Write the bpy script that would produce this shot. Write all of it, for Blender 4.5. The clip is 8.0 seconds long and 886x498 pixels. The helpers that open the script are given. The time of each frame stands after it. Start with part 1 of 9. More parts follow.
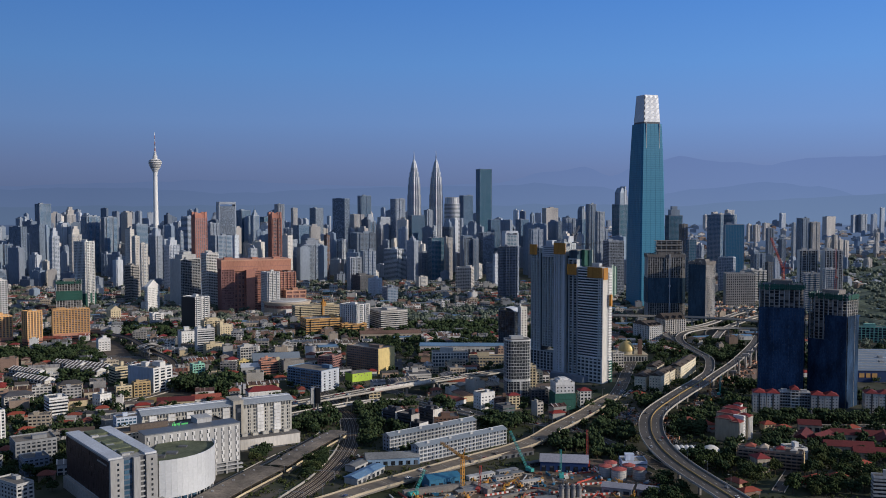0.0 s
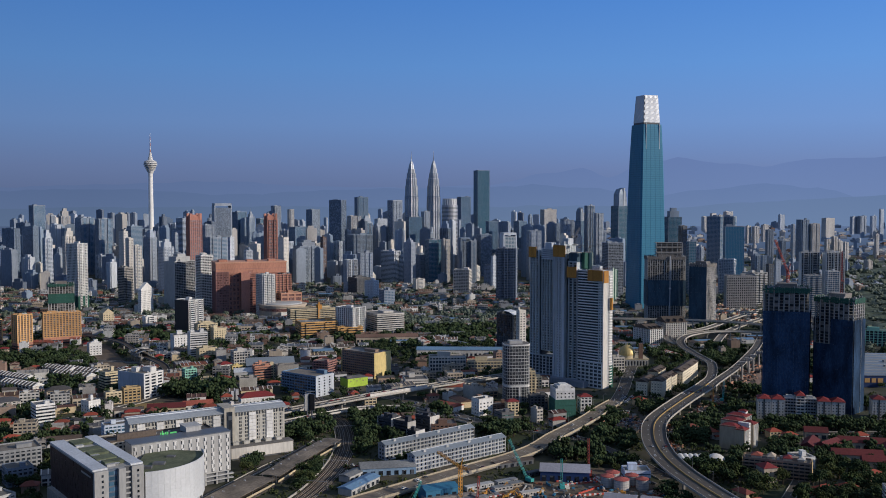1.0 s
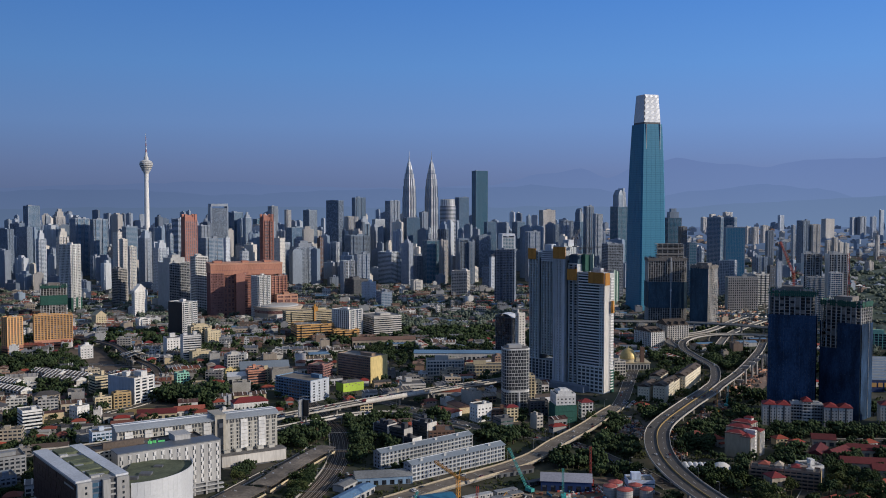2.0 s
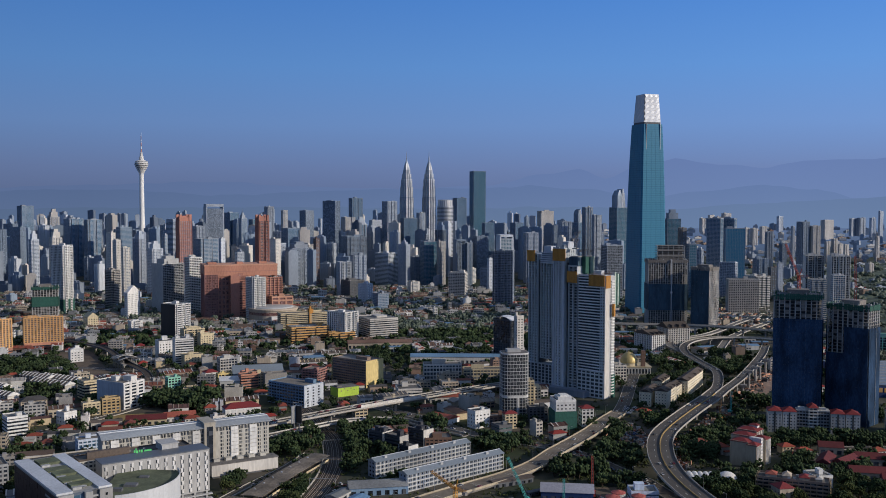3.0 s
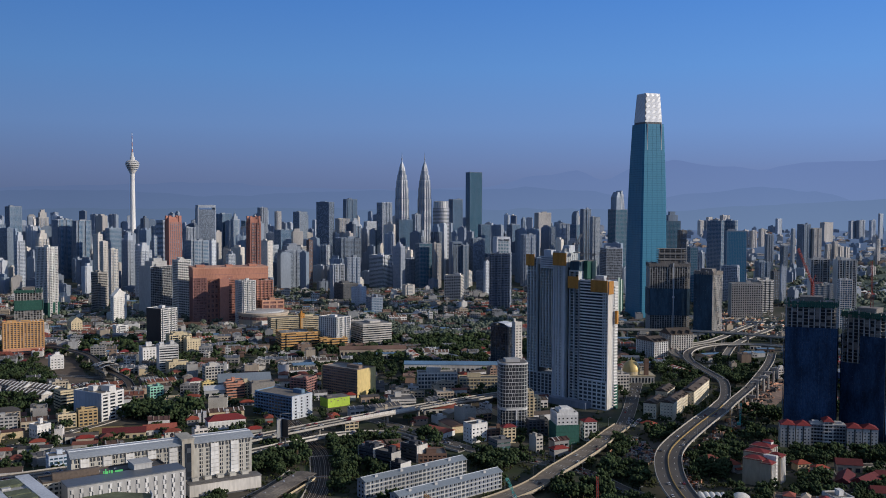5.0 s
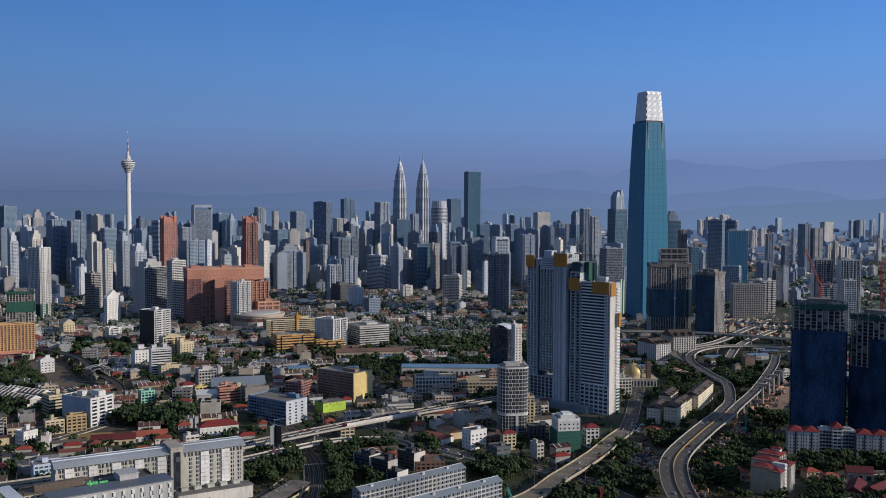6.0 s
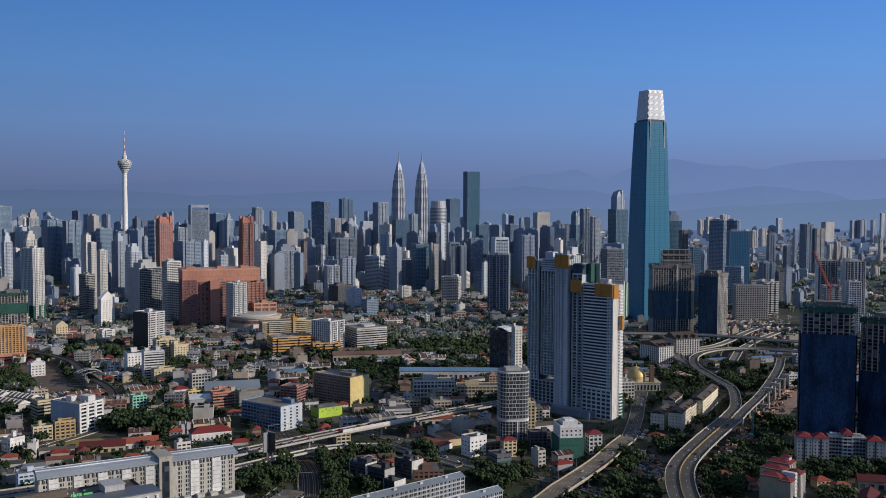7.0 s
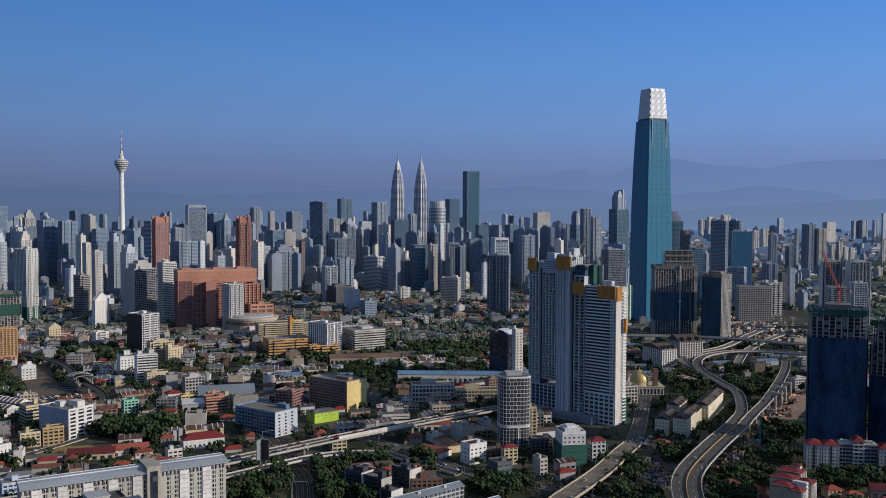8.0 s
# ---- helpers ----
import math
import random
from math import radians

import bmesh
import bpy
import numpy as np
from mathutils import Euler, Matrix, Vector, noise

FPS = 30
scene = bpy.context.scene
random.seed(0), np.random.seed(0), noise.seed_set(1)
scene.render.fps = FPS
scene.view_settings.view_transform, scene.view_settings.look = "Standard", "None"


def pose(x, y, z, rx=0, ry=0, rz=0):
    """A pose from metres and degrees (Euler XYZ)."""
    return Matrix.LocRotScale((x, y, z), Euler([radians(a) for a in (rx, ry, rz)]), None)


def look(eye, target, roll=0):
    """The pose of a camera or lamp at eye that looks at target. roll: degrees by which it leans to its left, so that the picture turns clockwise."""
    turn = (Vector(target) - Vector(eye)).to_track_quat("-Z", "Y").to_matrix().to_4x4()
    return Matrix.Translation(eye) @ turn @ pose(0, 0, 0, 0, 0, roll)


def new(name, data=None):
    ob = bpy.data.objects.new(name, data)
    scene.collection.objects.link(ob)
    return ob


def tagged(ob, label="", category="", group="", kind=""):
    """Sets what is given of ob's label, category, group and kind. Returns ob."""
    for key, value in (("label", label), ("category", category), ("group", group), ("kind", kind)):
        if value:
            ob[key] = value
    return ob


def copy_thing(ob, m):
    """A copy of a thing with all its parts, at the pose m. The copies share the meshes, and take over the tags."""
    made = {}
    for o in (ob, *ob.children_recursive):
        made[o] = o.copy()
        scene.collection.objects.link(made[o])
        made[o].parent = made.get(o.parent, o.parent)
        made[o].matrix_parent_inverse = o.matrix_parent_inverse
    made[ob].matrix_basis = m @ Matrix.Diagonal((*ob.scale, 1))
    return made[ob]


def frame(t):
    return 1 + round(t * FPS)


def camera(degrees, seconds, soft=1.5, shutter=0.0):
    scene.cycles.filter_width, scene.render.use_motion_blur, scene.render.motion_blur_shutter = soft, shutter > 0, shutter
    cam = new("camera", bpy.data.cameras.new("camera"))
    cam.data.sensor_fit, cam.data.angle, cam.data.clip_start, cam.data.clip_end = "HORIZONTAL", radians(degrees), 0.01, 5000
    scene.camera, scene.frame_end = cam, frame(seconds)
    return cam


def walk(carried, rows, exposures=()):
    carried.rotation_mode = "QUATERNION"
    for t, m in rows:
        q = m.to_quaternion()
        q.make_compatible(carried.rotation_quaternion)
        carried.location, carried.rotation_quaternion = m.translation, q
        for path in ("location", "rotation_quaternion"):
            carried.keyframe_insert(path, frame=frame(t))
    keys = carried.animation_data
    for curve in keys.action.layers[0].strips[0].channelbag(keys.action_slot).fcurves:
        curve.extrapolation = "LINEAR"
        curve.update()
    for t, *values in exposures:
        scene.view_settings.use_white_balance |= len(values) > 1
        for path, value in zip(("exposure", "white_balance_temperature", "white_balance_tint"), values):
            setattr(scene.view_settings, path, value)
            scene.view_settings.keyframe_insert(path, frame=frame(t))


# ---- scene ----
cam = camera(50.2, 8.0, soft=0.95)
PATH = [
    (0, (-4.22, 3.809, 218.086), (-4.21, 5.806, 217.983), -0.0),
    (0.5, (-3.958, 15.319, 218.116), (-3.946, 17.316, 218.013), -0.0),
    (1, (-3.627, 26.884, 218.163), (-3.612, 28.882, 218.063), 0.0),
    (1.5, (-3.264, 38.623, 218.246), (-3.247, 40.62, 218.147), -0.0),
    (3, (-2.206, 74.273, 218.766), (-2.182, 76.271, 218.668), 0.1),
    (3.5, (-1.856, 86.344, 218.863), (-1.829, 88.342, 218.766), 0.1),
    (4, (-1.498, 98.515, 218.942), (-1.469, 100.513, 218.845), 0.1),
    (4.5, (-1.135, 110.684, 219.007), (-1.104, 112.682, 218.911), 0.1),
    (4.7, (-0.993, 115.531, 219.026), (-0.962, 117.528, 218.931), 0.2),
    (6, (-0.09, 146.912, 219.36), (-0.054, 148.909, 219.264), 0.2),
    (6.5, (0.281, 158.851, 219.431), (0.318, 160.849, 219.335), 0.2),
    (7, (0.723, 170.724, 219.482), (0.761, 172.721, 219.386), 0.2),
    (7.5, (1.249, 182.559, 219.509), (1.287, 184.556, 219.413), 0.2),
    (8, (1.782, 194.487, 219.53), (1.821, 196.484, 219.434), 0.2),
]
walk(cam, [(t, look(e, g, r)) for t, e, g, r in PATH])

# ---- world, sun, exposure ----
SUN_AZ, SUN_EL = radians(-18), radians(20)
to_sun = Vector((math.cos(SUN_EL) * math.cos(SUN_AZ), math.cos(SUN_EL) * math.sin(SUN_AZ), math.sin(SUN_EL)))
sun = new("sun", bpy.data.lights.new("sun", "SUN"))
sun.data.energy, sun.data.angle, sun.data.color = 3.35, radians(0.6), (1.0, 0.895, 0.77)
sun.matrix_world = look(to_sun * 3000, (0, 0, 0))

world = bpy.data.worlds.new("world")
scene.world = world
world.use_nodes = True
wn, wl = world.node_tree.nodes, world.node_tree.links
sky = wn.new("ShaderNodeTexSky")
sky.sky_type, sky.sun_disc = "NISHITA", False
sky.sun_elevation, sky.sun_rotation = SUN_EL, math.pi / 2 - SUN_AZ
sky.dust_density, sky.air_density = 1.5, 1.2
w_co = wn.new("ShaderNodeTexCoord")
w_sep = wn.new("ShaderNodeSeparateXYZ")
w_ramp = wn.new("ShaderNodeValToRGB")
wl.new(w_co.outputs["Generated"], w_sep.inputs[0])
wl.new(w_sep.outputs["Z"], w_ramp.inputs[0])
SKY = ((0.0, 0.110, 0.155, 0.30), (0.035, 0.122, 0.188, 0.385), (0.08, 0.122, 0.238, 0.515), (0.14, 0.092, 0.243, 0.575),
       (0.22, 0.056, 0.196, 0.56), (0.36, 0.095, 0.165, 0.34), (1.0, 0.15, 0.18, 0.24))
while len(w_ramp.color_ramp.elements) < len(SKY):
    w_ramp.color_ramp.elements.new(0.5)
for el, (p, r, g, b) in zip(w_ramp.color_ramp.elements, SKY):
    el.position = p
for el, (p, r, g, b) in zip(w_ramp.color_ramp.elements, SKY):
    el.position, el.color = p, (r, g, b, 1)
w_scale = wn.new("ShaderNodeMix")
w_scale.data_type, w_scale.blend_type = "RGBA", "MULTIPLY"
w_scale.inputs["Factor"].default_value = 1
w_scale.inputs["B"].default_value = (0.05, 0.05, 0.05, 1)
wl.new(sky.outputs[0], w_scale.inputs["A"])
w_mix = wn.new("ShaderNodeMix")
w_mix.data_type = "RGBA"
w_mix.inputs["Factor"].default_value = 0.10
# the sky is brighter on the side of the sun
w_half = wn.new("ShaderNodeMath")
w_half.operation = "MULTIPLY_ADD"
w_half.inputs[1].default_value, w_half.inputs[2].default_value = 0.5, 0.5
wl.new(w_sep.outputs["X"], w_half.inputs[0])
w_side = wn.new("ShaderNodeValToRGB")
SIDE = ((0.0, 0.36), (0.25, 0.362), (0.5, 0.445), (0.75, 0.54), (1.0, 0.8))
while len(w_side.color_ramp.elements) < len(SIDE):
    w_side.color_ramp.elements.new(0.5)
for el, (p, g) in zip(w_side.color_ramp.elements, SIDE):
    el.position = p
for el, (p, g) in zip(w_side.color_ramp.elements, SIDE):
    el.position, el.color = p, (g, g, g, 1)
w_gain = wn.new("ShaderNodeMath")
w_gain.operation = "MULTIPLY"
w_gain.inputs[1].default_value = 2.5
wl.new(w_half.outputs[0], w_side.inputs[0])
wl.new(w_side.outputs[0], w_gain.inputs[0])
wl.new(w_ramp.outputs[0], w_mix.inputs["A"])
wl.new(w_scale.outputs["Result"], w_mix.inputs["B"])
wl.new(w_mix.outputs["Result"], wn["Background"].inputs[0])
wl.new(w_gain.outputs[0], wn["Background"].inputs[1])
scene.view_settings.exposure = 0.0

# ---- materials ----
MATS = {}


def material(name, color, rough=0.8, metal=0.0, vary=0.25, big=0.02, small=0.6, random_amount=0.12, streak=0.0, spec=0.4, bump=0.0):
    """A weathered surface: base colour, stains at two scales, a little difference from thing to thing."""
    m = bpy.data.materials.new(name)
    m.use_nodes = True
    n, l = m.node_tree.nodes, m.node_tree.links
    bsdf = n["Principled BSDF"]
    bsdf.inputs["Roughness"].default_value, bsdf.inputs["Metallic"].default_value = rough, metal
    bsdf.inputs["Specular IOR Level"].default_value = spec
    co = n.new("ShaderNodeNewGeometry")
    scale = n.new("ShaderNodeMapping")
    scale.inputs["Scale"].default_value = (1, 1, 1 - streak)
    l.new(co.outputs["Position"], scale.inputs[0])
    total = None
    for s, a in ((big, vary), (small, vary * 0.7)):
        tex = n.new("ShaderNodeTexNoise")
        tex.inputs["Scale"].default_value, tex.inputs["Detail"].default_value = s, 4
        l.new(scale.outputs[0], tex.inputs["Vector"])
        rng = n.new("ShaderNodeMapRange")
        rng.inputs["From Min"].default_value, rng.inputs["From Max"].default_value = 0.3, 0.7
        rng.inputs["To Min"].default_value, rng.inputs["To Max"].default_value = 1 - a, 1 + a * 0.5
        l.new(tex.outputs[0], rng.inputs[0])
        if total is None:
            total = rng
        else:
            mul = n.new("ShaderNodeMath")
            mul.operation = "MULTIPLY"
            l.new(total.outputs[0], mul.inputs[0]), l.new(rng.outputs[0], mul.inputs[1])
            total = mul
        last = tex
    info = n.new("ShaderNodeObjectInfo")
    rr = n.new("ShaderNodeMapRange")
    rr.inputs["To Min"].default_value, rr.inputs["To Max"].default_value = 1 - random_amount, 1 + random_amount
    l.new(info.outputs["Random"], rr.inputs[0])
    mul = n.new("ShaderNodeMath")
    mul.operation = "MULTIPLY"
    l.new(total.outputs[0], mul.inputs[0]), l.new(rr.outputs[0], mul.inputs[1])
    mix = n.new("ShaderNodeMix")
    mix.data_type, mix.blend_type = "RGBA", "MULTIPLY"
    mix.inputs["Factor"].default_value, mix.inputs["A"].default_value = 1, (*color, 1)
    l.new(mul.outputs[0], mix.inputs["B"])
    l.new(mix.outputs["Result"], bsdf.inputs["Base Color"])
    if bump:
        b = n.new("ShaderNodeBump")
        b.inputs["Strength"].default_value, b.inputs["Distance"].default_value = bump, 0.5
        l.new(last.outputs[0], b.inputs["Height"]), l.new(b.outputs[0], bsdf.inputs["Normal"])
    MATS[name] = m
    return m


def palette(name, colors, rough=0.8, vary=0.3, big=0.05, small=1.2, spec=0.3):
    """Like material(), with the colour picked from a list, thing by thing."""
    m = material(name, colors[0], rough, 0.0, vary, big, small, 0.1, 0.0, spec)
    n, l = m.node_tree.nodes, m.node_tree.links
    ramp = n.new("ShaderNodeValToRGB")
    ramp.color_ramp.interpolation = "CONSTANT"
    while len(ramp.color_ramp.elements) < len(colors):
        ramp.color_ramp.elements.new(0.99)
    for k, (el, c) in enumerate(zip(ramp.color_ramp.elements, colors)):
        el.position = k / len(colors)
    for k, (el, c) in enumerate(zip(ramp.color_ramp.elements, colors)):
        el.position, el.color = k / len(colors), (*c, 1)
    info = next(x for x in n if x.bl_idname == "ShaderNodeObjectInfo")
    mix = next(x for x in n if x.bl_idname == "ShaderNodeMix")
    l.new(info.outputs["Random"], ramp.inputs[0])
    l.new(ramp.outputs[0], mix.inputs["A"])
    return m


def glazing(name, color, rough=0.12, spread=0.5, pane=(3.0, 3.0, 3.6), spec=0.6, metal=0.0):
    """Window glass in front of dark rooms, each pane a little different: blinds, lights off, tint."""
    m = bpy.data.materials.new(name)
    m.use_nodes = True
    n, l = m.node_tree.nodes, m.node_tree.links
    bsdf = n["Principled BSDF"]
    bsdf.inputs["Specular IOR Level"].default_value = spec
    bsdf.inputs["Metallic"].default_value = metal
    co = n.new("ShaderNodeTexCoord")
    div = n.new("ShaderNodeVectorMath")
    div.operation = "DIVIDE"
    div.inputs[1].default_value = pane
    l.new(co.outputs["Object"], div.inputs[0])
    flo = n.new("ShaderNodeVectorMath")
    flo.operation = "FLOOR"
    l.new(div.outputs[0], flo.inputs[0])
    wn_ = n.new("ShaderNodeTexWhiteNoise")
    l.new(flo.outputs[0], wn_.inputs["Vector"])
    ramp = n.new("ShaderNodeValToRGB")
    e = ramp.color_ramp.elements
    e[0].position, e[0].color = 0.0, (*[c * (1 - spread) for c in color], 1)
    e[1].position, e[1].color = 0.85, (*[c * (1 + spread) for c in color], 1)
    x = ramp.color_ramp.elements.new(0.97)
    x.color = (*[min(0.5, c * (1 + 1.5 * spread) + 0.12 * spread) for c in color], 1)
    l.new(wn_.outputs["Value"], ramp.inputs[0])
    l.new(ramp.outputs[0], bsdf.inputs["Base Color"])
    rr = n.new("ShaderNodeMapRange")
    rr.inputs["To Min"].default_value, rr.inputs["To Max"].default_value = rough * (1 - spread * 0.6), rough * (1 + spread)
    l.new(wn_.outputs["Value"], rr.inputs[0])
    l.new(rr.outputs[0], bsdf.inputs["Roughness"])
    MATS[name] = m
    return m


material("white", (0.72, 0.71, 0.68), 0.75, streak=0.8)
material("offwhite", (0.60, 0.57, 0.52), 0.8, streak=0.8)
material("bluewhite", (0.60, 0.68, 0.80), 0.75, streak=0.8)
material("cream", (0.62, 0.52, 0.34), 0.8, streak=0.8)
material("pale_cream", (0.78, 0.70, 0.53), 0.8, streak=0.8)
material("beige", (0.48, 0.40, 0.31), 0.8, streak=0.8)
material("lightgrey", (0.47, 0.47, 0.46), 0.75, streak=0.8)
material("grey", (0.29, 0.30, 0.31), 0.75, streak=0.8)
material("darkgrey", (0.12, 0.125, 0.135), 0.7, streak=0.8)
material("black", (0.03, 0.032, 0.036), 0.5, streak=0.8)
material("bluegrey", (0.22, 0.26, 0.32), 0.7, streak=0.8)
material("slate", (0.13, 0.165, 0.22), 0.6, streak=0.8)
material("dun", (0.30, 0.215, 0.16), 0.8, streak=0.8)
material("brown", (0.19, 0.115, 0.085), 0.8, streak=0.8)
material("terracotta", (0.42, 0.20, 0.15), 0.8, streak=0.7)
material("darkred", (0.34, 0.175, 0.155), 0.8, streak=0.7)
material("salmon", (0.52, 0.245, 0.165), 0.8, streak=0.7)
material("salmon_pale", (0.56, 0.30, 0.20), 0.8, streak=0.7)
material("orange", (0.66, 0.31, 0.07), 0.8, streak=0.7)
material("peach", (0.70, 0.40, 0.17), 0.8, streak=0.7)
material("amber", (0.66, 0.38, 0.14), 0.8, streak=0.7)
material("yellow", (0.74, 0.58, 0.25), 0.8, streak=0.7)
material("amber_dull", (0.50, 0.36, 0.18), 0.8, streak=0.7)
material("lime", (0.44, 0.62, 0.07), 0.7, streak=0.5)
material("mint", (0.30, 0.62, 0.48), 0.75, streak=0.5)
material("lightblue", (0.28, 0.42, 0.58), 0.75, streak=0.5)
material("concrete", (0.36, 0.34, 0.31), 0.85, vary=0.3)
material("raw_concrete", (0.24, 0.22, 0.20), 0.9, vary=0.35)
material("steel", (0.45, 0.47, 0.50), 0.35, 0.8)
material("white_steel", (0.66, 0.68, 0.70), 0.5, 0.1)
material("silver", (0.48, 0.50, 0.53), 0.5, 0.6)
material("gold", (0.62, 0.47, 0.20), 0.5, 0.35, vary=0.1)
material("crane_yellow", (0.55, 0.27, 0.05), 0.6)
material("crane_red", (0.40, 0.06, 0.04), 0.6)
material("crane_teal", (0.05, 0.36, 0.33), 0.6)
material("screen_yellow", (0.50, 0.23, 0.045), 0.75, vary=0.25)
material("slate_net", (0.042, 0.085, 0.125), 0.85, vary=0.4, big=0.05, small=0.3, streak=0.7)
material("rose", (0.44, 0.20, 0.15), 0.8, streak=0.8)
material("blue_net", (0.036, 0.074, 0.142), 0.9, vary=0.6, big=0.09, small=0.8, streak=0.6, spec=0.1)
material("green_net", (0.03, 0.11, 0.085), 0.85, vary=0.35, streak=0.5)
material("metal_roof", (0.27, 0.275, 0.27), 0.6, 0.1, vary=0.4)
material("metal_roof_dark", (0.17, 0.19, 0.22), 0.5, 0.3, vary=0.2)
material("slate_dark", (0.055, 0.058, 0.07), 0.7, vary=0.3, streak=0.5)
# blue paint darkened to carry the shade of the long side
material("blue_flats_shaded", (0.15, 0.25, 0.37), 0.75, streak=0.6)
material("canopy_brown", (0.235, 0.195, 0.15), 0.75, vary=0.55, big=0.06, small=0.5)
material("metal_roof_brown", (0.13, 0.10, 0.08), 0.7, 0.0, vary=0.35)
material("blue_roof", (0.16, 0.28, 0.42), 0.5, 0.1)
material("teal_roof", (0.04, 0.19, 0.32), 0.55)
material("red_roof", (0.215, 0.029, 0.029), 0.75, vary=0.3, small=0.8)
material("tile_red", (0.33, 0.09, 0.06), 0.8, vary=0.35)
material("flat_roof", (0.175, 0.165, 0.155), 0.9, vary=0.4, big=0.08)
material("roof_green", (0.13, 0.15, 0.09), 0.9, vary=0.4, big=0.08)
material("asphalt", (0.095, 0.084, 0.072), 0.85, vary=0.25, big=0.03)
material("asphalt_pale", (0.20, 0.18, 0.155), 0.85, vary=0.3, big=0.03)
material("parapet", (0.45, 0.42, 0.37), 0.85, vary=0.25)
material("parapet_yellow", (0.42, 0.29, 0.11), 0.85, vary=0.25)
material("lane_paint", (0.65, 0.65, 0.6), 0.8)
material("school_red", (0.135, 0.023, 0.024), 0.8, vary=0.35)
material("ballast", (0.06, 0.048, 0.038), 0.95, vary=0.3)
material("rail_steel", (0.42, 0.36, 0.29), 0.45, 0.3)
material("stone_grey", (0.46, 0.44, 0.42), 0.75, streak=0.8)
# bluer wall tones; on far blocks they stand in for distance haze
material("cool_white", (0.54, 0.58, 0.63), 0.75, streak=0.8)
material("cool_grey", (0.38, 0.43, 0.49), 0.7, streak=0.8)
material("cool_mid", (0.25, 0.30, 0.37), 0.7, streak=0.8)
material("site_soil", (0.30, 0.205, 0.15), 0.95, vary=0.45, big=0.02, small=0.2)
material("soil", (0.15, 0.112, 0.08), 0.95, vary=0.4, big=0.03, small=0.3)
material("grass", (0.075, 0.10, 0.035), 0.95, vary=0.4, big=0.02)
material("dry_grass", (0.26, 0.18, 0.07), 0.95, vary=0.3)
material("bark", (0.09, 0.065, 0.045), 0.95)
material("tan_roof", (0.105, 0.08, 0.062), 0.8, vary=0.35)
material("tyre", (0.02, 0.02, 0.02), 0.9)
material("barrier_red", (0.50, 0.085, 0.06), 0.7)
palette("roof_mix", [(0.13, 0.105, 0.09), (0.115, 0.07, 0.055), (0.21, 0.08, 0.055), (0.20, 0.20, 0.21), (0.08, 0.075, 0.074), (0.12, 0.085, 0.066), (0.34, 0.32, 0.295), (0.105, 0.055, 0.048), (0.09, 0.09, 0.10)])
palette("flat_mix", [(0.20, 0.19, 0.175), (0.31, 0.295, 0.27), (0.13, 0.125, 0.12), (0.23, 0.205, 0.175)], 0.9, 0.45)
palette("wall_mix", [(0.58, 0.54, 0.47), (0.70, 0.68, 0.63), (0.50, 0.43, 0.33), (0.42, 0.41, 0.39), (0.62, 0.50, 0.32), (0.66, 0.62, 0.58), (0.36, 0.27, 0.21), (0.26, 0.25, 0.24), (0.30, 0.20, 0.15), (0.55, 0.55, 0.56)])
palette("villa_roof", [(0.32, 0.045, 0.035), (0.27, 0.065, 0.04), (0.34, 0.075, 0.045), (0.20, 0.06, 0.045)])
palette("car_paint", [(0.7, 0.7, 0.7), (0.05, 0.05, 0.055), (0.35, 0.36, 0.38), (0.72, 0.72, 0.7), (0.25, 0.03, 0.03), (0.06, 0.09, 0.2)], 0.3, 0.05, spec=0.6)
palette("foliage", [(0.043, 0.066, 0.026), (0.056, 0.079, 0.028), (0.036, 0.060, 0.027), (0.071, 0.087, 0.032), (0.044, 0.066, 0.029)], 0.85, 0.45, 0.08, 0.9, 0.1)
glazing("glass_dark", (0.022, 0.028, 0.038), 0.15, 0.6)
glazing("glass_blue", (0.045, 0.10, 0.16), 0.12, 0.4, spec=0.9)
glazing("glass_green", (0.04, 0.09, 0.085), 0.14, 0.4)
# panes of far towers, lifted and blued to paint distance haze into the glass
glazing("haze_glass_grey", (0.155, 0.195, 0.25), 0.25, 0.22, metal=0.1)
glazing("haze_glass_blue", (0.08, 0.155, 0.24), 0.2, 0.15, metal=0.1)
glazing("haze_glass_green", (0.045, 0.135, 0.195), 0.2, 0.1, metal=0.1)
# far wall tones with the blue of distance haze in the base colour
material("far_haze_pale", (0.32, 0.365, 0.43), 0.55, 0.1, vary=0.3, streak=0.8, random_amount=0.25)
material("far_haze_dark", (0.20, 0.255, 0.325), 0.5, 0.1, vary=0.3, streak=0.8, random_amount=0.25)
glazing("glass_grey", (0.07, 0.08, 0.095), 0.18, 0.5)
# near-black that paints the shade of recesses; also serves as dark glass
material("dark_shade_and_glass", (0.035, 0.042, 0.05), 0.7, vary=0.4, small=0.3)


def leaf_noise(m, low=0.62, high=1.35):
    """Lighter and darker tufts within one crown."""
    n, l = m.node_tree.nodes, m.node_tree.links
    geo = n.new("ShaderNodeNewGeometry")
    mix = next(x for x in n if x.bl_idname == "ShaderNodeMix")
    rr = n.new("ShaderNodeMapRange")
    rr.inputs["To Min"].default_value, rr.inputs["To Max"].default_value = low, high
    l.new(geo.outputs["Random Per Island"], rr.inputs[0])
    src = mix.inputs["B"].links[0].from_socket
    mul = n.new("ShaderNodeMath")
    mul.operation = "MULTIPLY"
    l.new(src, mul.inputs[0]), l.new(rr.outputs[0], mul.inputs[1])
    l.new(mul.outputs[0], mix.inputs["B"])


# leaf green paled and greyed for far trees: distance haze put into the colour
palette("foliage_hazed", [(0.105, 0.13, 0.088), (0.115, 0.135, 0.095), (0.098, 0.122, 0.086)], 0.65, 0.3, 0.05, 0.6, 0.35)
leaf_noise(MATS["foliage"])
leaf_noise(MATS["foliage_hazed"], 0.85, 1.15)

